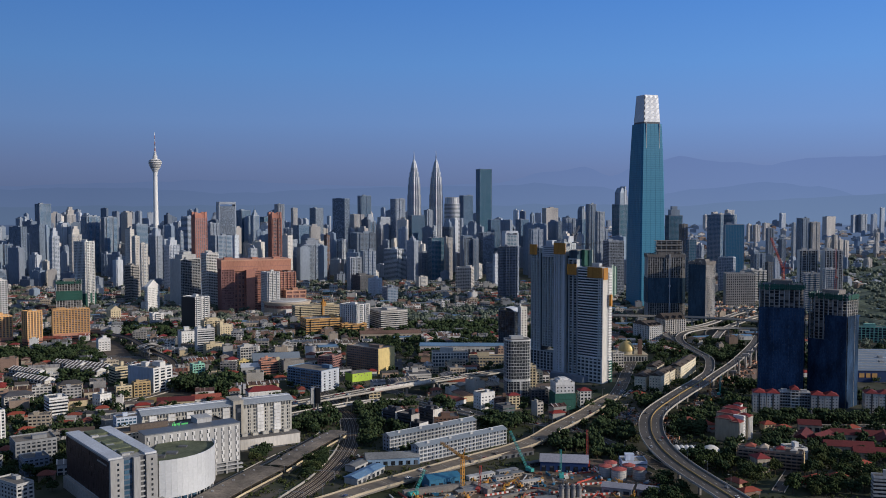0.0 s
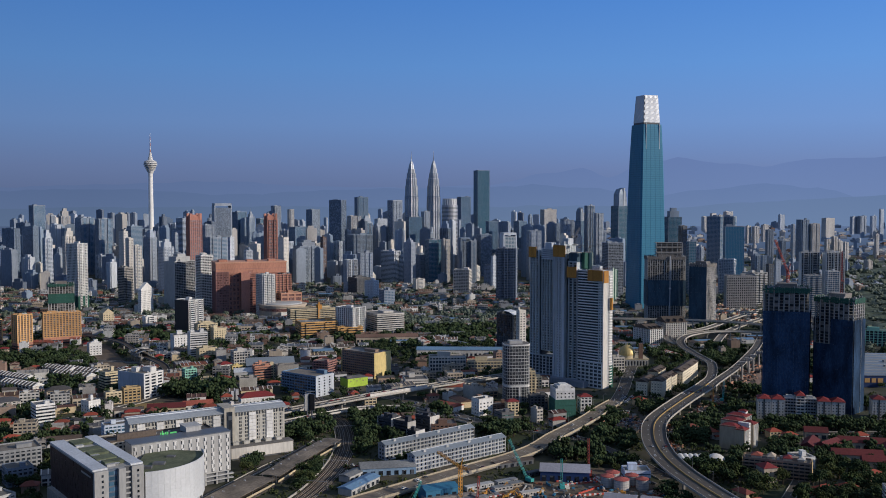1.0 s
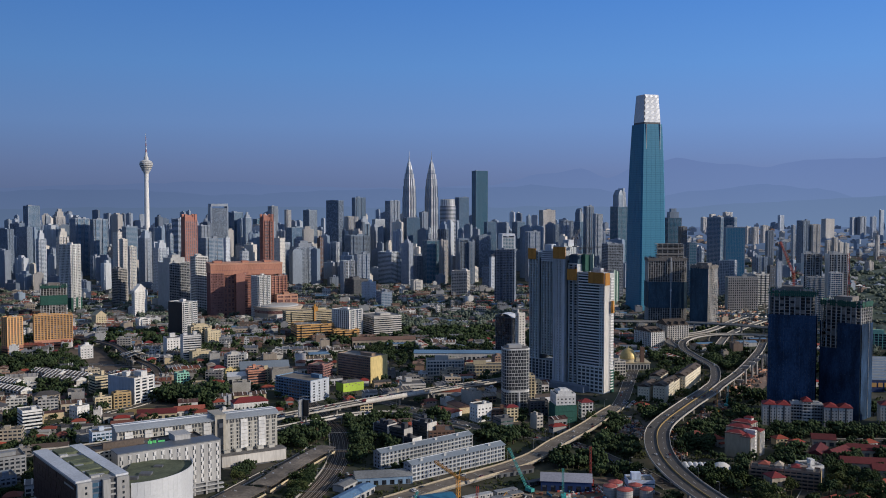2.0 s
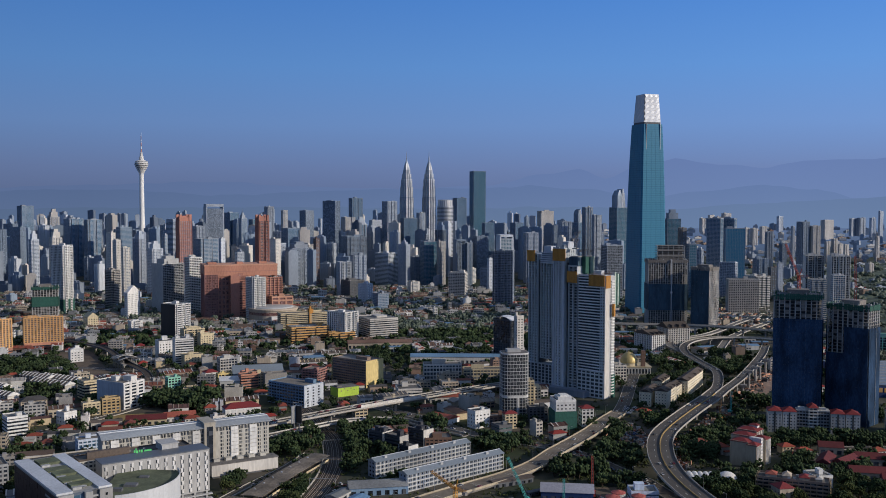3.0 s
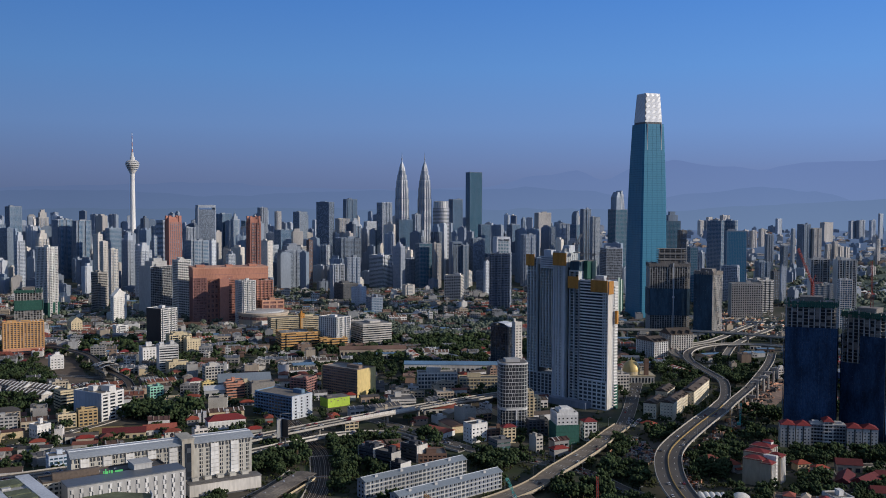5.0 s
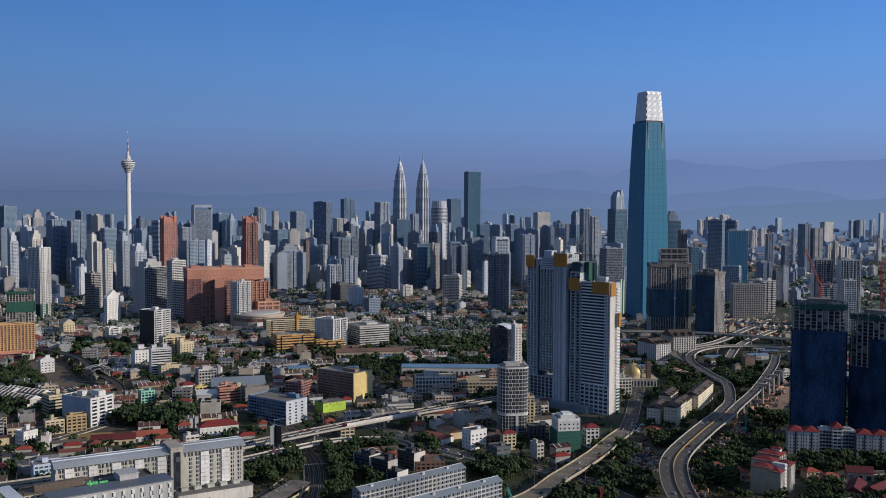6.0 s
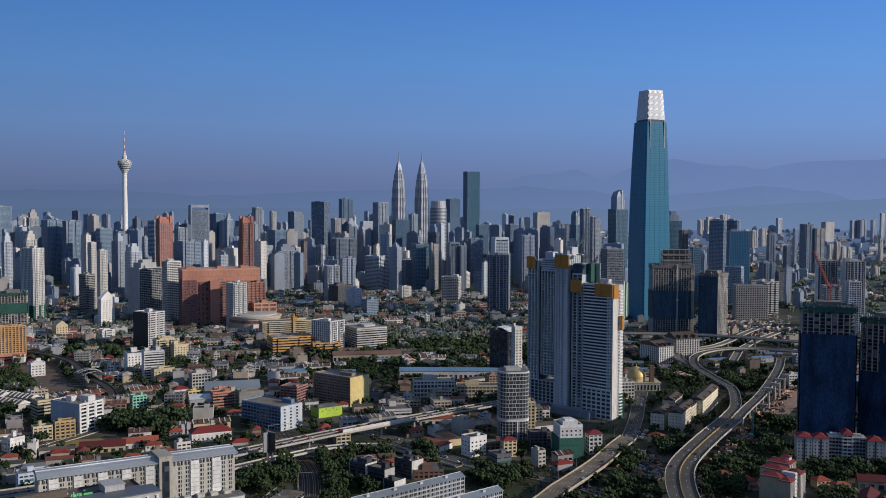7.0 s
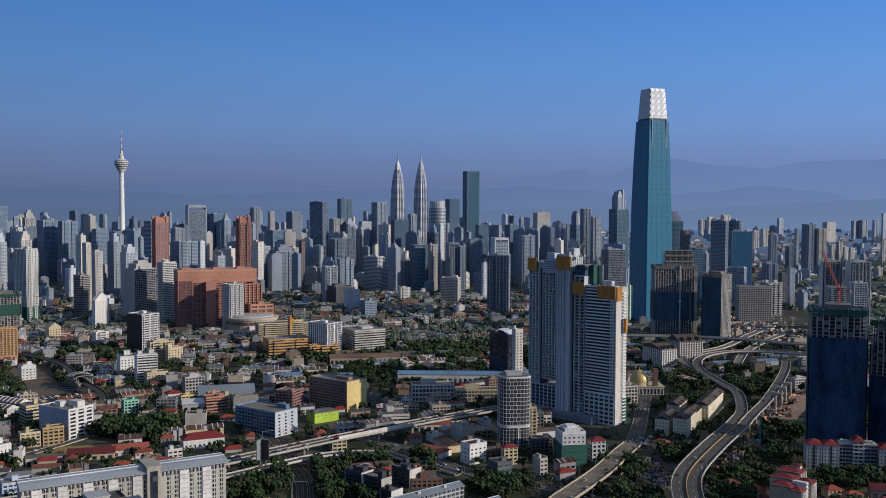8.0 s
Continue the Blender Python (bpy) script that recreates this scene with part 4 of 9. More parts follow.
building("tower_block", "tall tower with fine pale bands and a white cap", "tower block", -135, 3060, 33, 35, 35, 222, "far_haze_pale", "haze_glass_grey", "lines", 3.5, 4.0, "plain")
building("tower_block", "white block with tall fins", "tower block", -207, 2283, 26, 28, 23, 80, "cool_white", "glass_grey", "fins", 3.5, 4.0, "plain")
building("tower_block", "grey gridded apartment block", "tower block", -175, 2303, 25, 32, 23, 95, "far_haze_pale", "haze_glass_grey", "grid", 3.5, 4.0, "plain")
building("tower_block", "dark podium block in the city", "tower block", -182, 2234, 35, 38, 40, 41, "darkgrey", "glass_grey", "grid", 3.5, 4.0, "plain")
building("tower_block", "block with a blank white side", "tower block", -146, 2122, 64, 24, 22, 43, "cool_white", "haze_glass_grey", "punched", 3.5, 4.0, "plain")
building("tower_block", "slim tower with a white edge and a mast", "tower block", -73, 2521, 57, 20, 24, 126, "far_haze_pale", "haze_glass_grey", "punched", 3.5, 4.0, "mast")
building("tower_block", "office block with blank white side", "tower block", -124, 2617, 58, 44, 44, 84, "cool_white", "glass_grey", "bands", 3.5, 4.0, "plain")
building("tower_block", "low grey block in the city", "tower block", -44, 2658, 21, 26, 36, 71, "far_haze_pale", "haze_glass_grey", "wide", 3.5, 4.0, "plain")
building("tower_block", "greenish glass slab in the city", "tower block", -11, 2609, 20, 37, 35, 115, "far_haze_pale", "haze_glass_green", "curtain", 3.5, 4.0, "plain")
building("tower_block", "beige slab in the city", "tower block", 23, 2577, 25, 20, 14, 116, "stone_grey", "haze_glass_grey", "punched", 3.5, 4.0, "plain")
building("tower_block", "small cream block in the city", "tower block", -45, 2331, 21, 23, 23, 30, "offwhite", "haze_glass_grey", "punched", 3.5, 4.0, "plain")
building("tower_block", "dark glass office cluster", "tower block", -83, 3414, 22, 50, 40, 163, "far_haze_dark", "haze_glass_blue", "curtain", 3.5, 4.0, "plain")
building("tower_block", "slim pale tower in the city", "tower block", -41, 3453, 31, 23, 24, 182, "far_haze_pale", "haze_glass_grey", "fins", 3.5, 4.0, "plain")
building("tower_block", "tall dark teal glass tower", "tower block", 177, 3775, 22, 51, 41, 336, "far_haze_dark", "haze_glass_green", "sheer", 3.5, 4.0, "plain")
building("tower_block", "dark blue glass tower", "tower block", 102, 3612, 23, 39, 40, 235, "far_haze_dark", "haze_glass_blue", "curtain", 3.5, 4.0, "plain")
building("tower_block", "slim tower with white edges", "tower block", 28, 3051, 29, 20, 21, 162, "far_haze_pale", "haze_glass_grey", "fins", 3.5, 4.0, "mast")
building("tower_block", "slim tower with white edges", "tower block", 53, 3079, 29, 19, 18, 183, "far_haze_pale", "haze_glass_grey", "fins", 3.5, 4.0, "plain")
building("tower_block", "grey glass tower with framed top", "tower block", 71, 2532, 18, 25, 25, 124, "far_haze_dark", "glass_grey", "fins", 3.5, 4.0, "arch")
building("tower_block", "grey glass tower in the city", "tower block", 93, 2531, 18, 15, 25, 114, "far_haze_pale", "haze_glass_blue", "fins", 3.5, 4.0, "plain")
building("tower_block", "dark glass block in the city", "tower block", 139, 2807, 22, 36, 31, 122, "far_haze_dark", "haze_glass_grey", "curtain", 3.5, 4.0, "plain")
building("tower_block", "dark blue block in the city", "tower block", 184, 3205, 22, 33, 26, 152, "far_haze_dark", "haze_glass_blue", "curtain", 3.5, 4.0, "plain")
building("tower_block", "slim white slab in the city", "tower block", 138, 2343, 31, 10, 9, 85, "cool_white", "haze_glass_grey", "punched", 3.5, 4.0, "plain")
# pale end walls paint the sunlit edge of this slab
building("tower_block", "dark hotel slab, sunlit edge painted pale", "tower block", 151, 2084, -12, 42, 27, 116, "slate", "glass_grey", "fine", 3.5, 4.0, "plain", ends="cool_grey")
building("tower_block", "white framed office block", "tower block", 182, 2455, 16, 33, 29, 139, "cool_white", "haze_glass_green", "wide", 3.5, 4.0, "arch")
building("tower_block", "far office block with a pale roof", "tower block", 289, 3310, 25, 31, 38, 150, "far_haze_dark", "haze_glass_blue", "curtain", 3.5, 4.0, "plain")
building("tower_block", "grey gridded apartment block", "tower block", 269, 2653, 14, 34, 27, 137, "far_haze_pale", "haze_glass_grey", "grid", 3.5, 4.0, "plain")
building("tower_block", "twin residential tower with dark recess", "tower block", 363, 3108, 23, 45, 28, 192, "stone_grey", "haze_glass_grey", "punched", 3.5, 4.0, "plain")
building("tower_block", "grey office tower in the city", "tower block", 369, 3003, 18, 32, 24, 150, "far_haze_dark", "haze_glass_grey", "wide", 3.5, 4.0, "plain")
building("tower_block", "white gridded tower in the city", "tower block", 375, 2751, 12, 33, 23, 165, "far_haze_pale", "haze_glass_grey", "grid", 3.5, 4.0, "plain")
building("tower_block", "dark glass tower with sloped top", "tower block", 427, 2853, 41, 20, 25, 201, "far_haze_dark", "haze_glass_blue", "curtain", 3.5, 4.0, "slope")
building("tower_block", "blue tower with white strips", "tower block", 447, 2800, 21, 24, 19, 206, "far_haze_pale", "haze_glass_blue", "fins", 3.5, 4.0, "plain")
building("tower_block", "grey tower with white corners", "tower block", 465, 2748, 20, 23, 16, 184, "far_haze_pale", "haze_glass_grey", "grid", 3.5, 4.0, "plain")
building("tower_block", "dark green glass tower with slanted facets", "tower block", 512, 2671, 24, 37, 37, 257, "far_haze_dark", "haze_glass_green", "curtain", 3.5, 4.0, "slope")
building("tower_block", "blue-grey glass block with framed roof", "tower block", 396, 2158, 14, 37, 34, 125, "far_haze_pale", "glass_grey", "curtain", 3.5, 4.0, "plain")
building("tower_block", "greenish glass tower under construction", "tower block", 707, 2857, 6, 41, 37, 200, "far_haze_dark", "haze_glass_green", "curtain", 3.5, 4.0, "stepped")
building("tower_block", "unfinished concrete tower in the city", "tower block", 695, 2698, 10, 17, 21, 149, "raw_concrete", "haze_glass_grey", "grid", 3.5, 4.0, "plain")
building("tower_block", "glass corner block catching the sky", "tower block", 584, 2198, 5, 17, 21, 124, "far_haze_dark", "haze_glass_green", "curtain", 3.5, 4.0, "plain")
building("tower_block", "grey-blue office slab with fine bands", "tower block", 765, 2626, 48, 17, 40, 176, "cool_grey", "haze_glass_blue", "lines", 3.5, 4.0, "plain")
building("tower_block", "grey-blue office slab with fine bands", "tower block", 810, 2644, 47, 17, 34, 176, "cool_grey", "haze_glass_blue", "lines", 3.5, 4.0, "plain")
building("tower_block", "teal glass office block with a white edge", "tower block", 764, 2457, -5, 48, 26, 152, "far_haze_pale", "glass_super", "sheer", 3.5, 4.0, "plain")
building("tower_block", "dark glass block with a white flank", "tower block", 654, 2153, 52, 14, 36, 84, "cool_white", "haze_glass_grey", "curtain", 3.5, 4.0, "plain")
building("tower_block", "blue-grey block in the city", "tower block", 734, 2179, 6, 27, 22, 89, "far_haze_dark", "haze_glass_grey", "wide", 3.5, 4.0, "plain")
building("tower_block", "dark block in the city", "tower block", 748, 2144, 10, 13, 14, 70, "darkgrey", "haze_glass_grey", "wide", 3.5, 4.0, "plain")
building("tower_block", "slim pale slab in the city", "tower block", 753, 2111, 5, 11, 8, 82, "far_haze_pale", "haze_glass_grey", "punched", 3.5, 4.0, "plain")
building("tower_block", "wide pale grey hotel in the city", "tower block", 611, 1928, -6, 58, 30, 65, "stone_grey", "glass_dark", "grid", 3.4, 4.0, "plain")
building("tower_block", "low office block with a pale roof edge", "tower block", 669, 2011, 16, 34, 41, 64, "lightgrey", "glass_dark", "bands", 3.5, 4.0, "plain")
building("tower_block", "tall residential slab with white edges", "tower block", 705, 1814, -7, 33, 18, 115, "lightgrey", "glass_dark", "fins", 3.2, 4.0, "plain", ends="white")
building("tower_block", "tall residential slab with white edges", "tower block", 745, 1798, -8, 33, 29, 114, "lightgrey", "glass_dark", "fins", 3.2, 4.0, "plain", ends="white")
building("tower_block", "low pale block between the slabs", "tower block", 681, 1737, -10, 28, 26, 79, "lightgrey", "glass_blue", "bands", 3.5, 4.0, "plain")
building("tower_block", "blue glass cube with white edge", "tower block", 699, 1694, -5, 20, 17, 89, "white", "glass_blue", "curtain", 3.5, 4.0, "plain")
building("tower_block", "far pale block in the city", "tower block", 1171, 3346, 5, 24, 17, 119, "far_haze_pale", "haze_glass_grey", "grid", 3.5, 4.0, "plain")
building("tower_block", "far white slab in the city", "tower block", 1311, 3496, 4, 8, 18, 135, "cool_white", "haze_glass_grey", "grid", 3.5, 4.0, "plain")
building("tower_block", "far dark block in the city", "tower block", 1213, 3154, 13, 29, 30, 158, "far_haze_dark", "haze_glass_grey", "wide", 3.5, 4.0, "plain")
building("tower_block", "far pale apartment block", "tower block", 1249, 3149, 8, 31, 20, 145, "stone_grey", "haze_glass_grey", "punched", 3.5, 4.0, "plain")
building("tower_block", "far blue-grey block in the city", "tower block", 1013, 2794, 5, 17, 14, 103, "far_haze_dark", "haze_glass_grey", "grid", 3.5, 4.0, "plain")
building("tower_block", "far apartment block on ground raised for view", "tower block", 1461, 3548, 35, 28, 9, 77, "stone_grey", "haze_glass_grey", "punched", 3.5, 4.0, "plain")
building("tower_block", "far apartment block on ground raised for view", "tower block", 1499, 3578, 35, 28, 9, 86, "stone_grey", "haze_glass_grey", "punched", 3.5, 4.0, "plain")
building("tower_block", "far apartment block on ground raised for view", "tower block", 1508, 3546, 34, 23, 8, 69, "stone_grey", "haze_glass_grey", "punched", 3.5, 4.0, "plain")
building("tower_block", "far apartment block on ground raised for view", "tower block", 1507, 3496, 34, 23, 8, 68, "stone_grey", "haze_glass_grey", "punched", 3.5, 4.0, "plain")
building("tower_block", "far apartment block on ground raised for view", "tower block", 1822, 4416, 35, 70, 23, 89, "stone_grey", "haze_glass_grey", "punched", 3.5, 4.0, "plain")
building("tower_block", "far apartment block on ground raised for view", "tower block", 1989, 4524, 34, 41, 14, 84, "far_haze_pale", "haze_glass_grey", "punched", 3.5, 4.0, "plain")
building("tower_block", "far apartment block on ground raised for view", "tower block", 2030, 4526, 33, 47, 16, 87, "far_haze_pale", "haze_glass_grey", "punched", 3.5, 4.0, "plain")
building("tower_block", "far apartment block on ground raised for view", "tower block", 2025, 4400, 33, 34, 12, 101, "far_haze_pale", "haze_glass_grey", "punched", 3.5, 4.0, "plain")
building("tower_block", "far apartment block on ground raised for view", "tower block", 2071, 4417, 32, 26, 9, 130, "far_haze_pale", "haze_glass_grey", "punched", 3.5, 4.0, "plain")
building("tower_block", "far apartment block on ground raised for view", "tower block", 1667, 3595, 33, 19, 8, 94, "stone_grey", "haze_glass_grey", "punched", 3.5, 4.0, "plain")
building("tower_block", "far apartment block on ground raised for view", "tower block", 1709, 4703, 38, 38, 13, 74, "far_haze_pale", "haze_glass_grey", "punched", 3.5, 4.0, "plain")
building("tower_block", "far apartment block on ground raised for view", "tower block", 1378, 4199, 39, 28, 10, 79, "stone_grey", "haze_glass_grey", "punched", 3.5, 4.0, "plain")
building("tower_block", "far apartment block on ground raised for view", "tower block", 1412, 4204, 39, 40, 13, 76, "stone_grey", "haze_glass_grey", "punched", 3.5, 4.0, "plain")
building("tower_block", "far apartment block on ground raised for view", "tower block", 1470, 4254, 39, 40, 14, 78, "stone_grey", "haze_glass_grey", "punched", 3.5, 4.0, "plain")
building("tower_block", "far apartment block on ground raised for view", "tower block", 1319, 4658, 42, 48, 16, 69, "stone_grey", "haze_glass_grey", "punched", 3.5, 4.0, "plain")
building("tower_block", "far apartment block on ground raised for view", "tower block", 1358, 4664, 42, 38, 13, 84, "stone_grey", "haze_glass_grey", "punched", 3.5, 4.0, "plain")
building("tower_block", "far apartment block on ground raised for view", "tower block", 1391, 4664, 41, 38, 13, 76, "stone_grey", "haze_glass_grey", "punched", 3.5, 4.0, "plain")
building("tower_block", "far apartment block on ground raised for view", "tower block", 1441, 4693, 41, 58, 19, 90, "stone_grey", "haze_glass_grey", "punched", 3.5, 4.0, "plain")
building("tower_block", "red-brown tower with vertical ribs and a crown", "tower block", -589, 2320, 37, 30, 24, 190, "rose", "haze_glass_grey", "rib", 3.5, 5, "battlement", group="red towers")
building("tower_block", "red-brown tower with vertical ribs and a crown", "tower block", -401, 2303, 32, 25, 24, 190, "rose", "glass_grey", "rib", 3.5, 5, "battlement", group="red towers")
building("building", "white hotel tower in front of the red mall", "building", -326, 1813, 40, 27, 25, 81, "white", "glass_grey", "grid", 3.2, 4.0, "plain")
building("building", "white tower with a pointed gable top", "building", -569, 1866, 61, 31, 8, 62, "white", "glass_dark", "punched", 3.4, 3.4, "gable")
building("building", "tower with a dark flank and white front", "building", -411, 1585, 54, 31, 34, 57, "white", "glass_dark", "grid", 3.3, 4.0, "plain", ends="black")
building("apartment_slab", "orange apartment slab with pale pilasters and red lower floors", "apartment block", -664, 1432, 37, 24, 16, 43, "peach", "glass_grey", "rib", 2.9, 4.6, "plain", podium=(11, 0.4, "salmon"))
building("apartment_slab", "orange apartment slab with pale pilasters and red lower floors", "apartment block", -615, 1421, 52, 23, 16, 52, "peach", "glass_grey", "rib", 2.9, 4.6, "plain", podium=(11, 0.4, "salmon"))
building("apartment_slab", "orange apartment slab with pale pilasters and red lower floors", "apartment block", -581, 1483, 28, 54, 16, 48, "peach", "glass_grey", "rib", 2.9, 4.6, "plain", podium=(11, 0.4, "salmon"))
building("building", "tall white block in the city", "building", -749, 1601, 35, 26, 20, 83, "white", "glass_dark", "grid", 3.5, 4.0, "plain")
building("building", "cream block with a gable", "building", -589, 1702, 39, 18, 22, 30, "cream", "glass_dark", "punched", 3.6, 4.0, "gable")
building("building", "white low block in the city", "building", -502, 1669, 37, 20, 17, 19, "white", "glass_dark", "punched", 3.5, 4.0, "bare")
building("building", "white three-storey block in the city", "building", -490, 1369, 35, 17, 12, 20, "white", "glass_dark", "punched", 3.5, 4.0, "stepped")
building("building", "white office block with red panels and long windows", "building", -339, 1352, 26, 24, 19, 35, "white", "glass_dark", "bands", 3.3, 4.0, "plain", ends="white")
building("building", "white and pink shop block", "building", -377, 1399, 29, 21, 23, 25, "white", "glass_dark", "punched", 3.5, 4.0, "bare")
building("building", "cream block with stepped roof", "building", -364, 1503, 32, 32, 19, 32, "cream", "glass_dark", "grid", 3.5, 4.0, "stepped")
building("building", "plain cream block in the city", "building", -340, 1485, 33, 20, 13, 23, "cream", "glass_dark", "punched", 3.5, 4.0, "bare")
building("building", "pale shop block with curved gable", "building", -266, 1289, 27, 22, 17, 22, "offwhite", "glass_dark", "wide", 3.6, 4.0, "stepped")
building("building", "orange-red shop block in the city", "building", -221, 1203, 29, 18, 14, 16, "salmon", "glass_dark", "grid", 3.3, 4.0, "bare")
building("building", "small cream shop block", "building", -211, 1194, 28, 15, 13, 16, "cream", "glass_dark", "grid", 3.3, 4.0, "bare")
building("building", "long cream institutional block with orange roof edge", "building", -226, 1706, 21, 81, 29, 29, "cream", "glass_dark", "bands", 3.4, 4.0, "bare")
building("building", "orange stair tower of the institute", "building", -211, 1700, 27, 7, 10, 35, "orange", "glass_dark", "punched", 3.5, 4.0, "bare")
building("building", "yellow block with deep horizontal bands", "building", -199, 1566, 22, 60, 40, 24, "amber", "glass_dark", "bands", 4.2, 4.0, "plain")
building("building", "white slab with grey windows and a yellow stair", "building", -143, 1572, 53, 32, 37, 46, "white", "glass_grey", "fins", 3.2, 4.0, "plain")
building("building", "low yellow wing in the city", "building", -143, 1548, 16, 41, 14, 16, "amber", "glass_dark", "bands", 3.6, 4.0, "bare")
building("building", "pale institutional block with concrete bands", "building", -90, 1597, 28, 49, 53, 34, "offwhite", "glass_dark", "bands", 3.5, 4.0, "bare")
building("apartment_slab", "old apartment block with a yellow end wall", "apartment block", -92, 1212, -38, 54, 29, 31, "dun", "glass_grey", "balcony", 3.0, 3.4, "bare", ends="yellow")
# wall blue holds the long side's shade; the end keeps its white
block_ = building("building", "blue apartment block, shade in its paint, long balconies, white end", "building", -151, 1101, 53, 28, 54, 23, "blue_flats_shaded", "glass_dark", "balcony", 3.1, 4.2, "bare")
part("end_wall", Shape().box(-14.6, 14.6, -28.2, -27.6, 0, 24), "cool_white", block_, "smooth white end wall")
for k_ in range(7):
    for j_ in range(3):
        part("end_window", Shape().box(-10.6 + j_ * 8.4, -8.2 + j_ * 8.4, -28.3, -28.15, 1.4 + k_ * 3.1, 2.9 + k_ * 3.1), "glass_dark", block_)
# grey-blue end walls put the flank's shade into the colour
building("building", "white slab with shade-grey painted flank and long balconies", "building", -336, 1086, 59, 28, 41, 28, "white", "glass_dark", "grid", 3.4, 9, "plain", split=True, ends="cool_grey")
building("building", "beige office block with brown window bands and hipped top", "building", -386, 1130, 41, 19, 20, 20, "cream", "glass_dark", "bands", 3.6, 4.0, "bare", split=True)
building("building", "amber shop apartments with balconies", "building", -336, 1052, 32, 18, 10, 16, "amber_dull", "glass_dark", "grid", 3.2, 4.2, "bare", split=True)
building("building", "cream shop apartments in the city", "building", -353, 1043, 32, 17, 10, 13, "cream", "glass_dark", "grid", 3.2, 4.2, "bare")
building("building", "white institute with a red hipped roof", "building", -198, 1042, 24, 36, 16, 9, "white", "glass_dark", "punched", 3.6, 4.0, "redhip")
building("building", "cream walk-up flats with dark roof", "building", -412, 1043, 32, 25, 13, 16, "beige", "glass_dark", "grid", 3.1, 4.0, "hip")
building("building", "cream walk-up flats in the city", "building", -447, 992, 35, 29, 14, 14, "offwhite", "glass_dark", "grid", 3.1, 4.0, "hip")
building("building", "white walk-up flats with long balconies", "building", -391, 953, 37, 18, 20, 20, "white", "glass_dark", "bands", 3.1, 4.0, "bare")
building("building", "white corner shop in the city", "building", -363, 1005, 55, 14, 13, 12, "white", "glass_dark", "punched", 3.5, 4.0, "bare")
building("building", "white walk-up flats in the city", "building", -403, 845, 46, 15, 13, 30, "white", "glass_dark", "grid", 3.1, 4.0, "bare")
building("building", "pale institutional block by the trees", "building", -343, 787, 34, 32, 26, 20, "grey", "glass_dark", "grid", 3.4, 4.0, "bare")
building("building", "pale three-storey block in the city", "building", -328, 753, 36, 19, 18, 14, "bluegrey", "glass_dark", "grid", 3.3, 4.0, "bare")
building("building", "pale block with white balconies", "building", -308, 673, 54, 13, 29, 18, "lightgrey", "glass_dark", "grid", 3.2, 4.0, "bare")
building("building", "white shop block with dark ground floor", "building", -299, 891, 31, 22, 14, 14, "bluewhite", "glass_blue", "wide", 3.6, 4.0, "bare")
building("building", "plain white shop-house block", "building", 44, 989, 34, 18, 13, 17, "white", "glass_dark", "punched", 3.3, 4.0, "bare")
building("building", "cream corner shop house", "building", 74, 984, 16, 12, 8, 15, "cream", "glass_dark", "grid", 3.3, 4.0, "redhip")
building("building", "brown shop block in the city", "building", 62, 995, 9, 17, 11, 10, "brown", "glass_dark", "grid", 3.3, 4.0, "bare")
building("building", "dark low showroom with a flat canopy", "building", 64, 957, 26, 14, 16, 10, "darkgrey", "glass_green", "bands", 4.5, 4.0, "bare")
building("building", "cream flats behind the round tower", "building", 109, 1091, 24, 12, 10, 20, "cream", "glass_dark", "grid", 3.1, 4.0, "bare")
building("building", "dark brick shop block", "building", 104, 1012, 6, 19, 11, 15, "darkgrey", "glass_dark", "grid", 3.2, 4.0, "bare")
building("building", "dark glass tower in the city", "building", 99, 1361, 50, 17, 28, 59, "darkgrey", "glass_dark", "sheer", 3.5, 4.0, "bare")
roof_ = new("tower_roof", Shape().loft([[(x_, y_, z_) for y_, z_ in ((-15, 59.6), (-8, 63.4), (2, 64.8), (12, 62.6), (15, 59.9), (15, 59.4), (12, 62.1), (2, 64.3), (-8, 62.9), (-15, 59.1))] for x_ in (-9, 9)]).mesh("tower_roof", "white_steel"))
roof_.matrix_basis = pose(99, 1361, 0, 0, 0, 50)
tagged(roof_, "curved white metal roof on the dark glass tower", "roof")
building("building", "slim pale fin wall tower", "building", 115, 1337, 25, 10, 9, 67, "offwhite", "glass_dark", "punched", 3.5, 4.0, "bare")
building("building", "white block wrapped in green netting", "building", 126, 987, 8, 20, 22, 33, "white", "glass_dark", "punched", 3.4, 4.0, "stepped", net=(0.55, "green_net"))
building("building", "white shops with an orange roof", "building", 150, 994, 11, 12, 10, 18, "white", "glass_dark", "grid", 3.3, 4.0, "redhip")
building("building", "apartment block with pale piers and brown roof", "building", 321, 1464, 27, 24, 39, 26, "white", "glass_dark", "rib", 3.1, 4.0, "tan")
building("building", "apartment block with pale piers and brown roof", "building", 363, 1492, 16, 35, 34, 32, "offwhite", "glass_dark", "rib", 3.1, 4.0, "tan")
building("building", "low frame wrapped in green scaffold sheets", "building", 652, 1440, -17, 52, 20, 23, "mint", "glass_dark", "open", 4, 6, "bare")
building("building", "white low block by the tower", "building", 229, 1230, 9, 15, 13, 19, "offwhite", "glass_dark", "wide", 3.5, 4.0, "bare")
building("hall", "white industrial hall in the city", "industrial hall", 11, 1243, 4, 47, 18, 19, "offwhite", "glass_grey", "wide", 4.5, 4.0, "bare")
building("hall", "cream industrial hall in the city", "industrial hall", 62, 1242, 2, 50, 18, 13, "cream", "glass_grey", "wide", 4.5, 4.0, "bare")
building("building", "brown shop in the city", "building", 3, 925, 6, 24, 21, 7, "brown", "glass_dark", "grid", 3.5, 4.0, "bare")
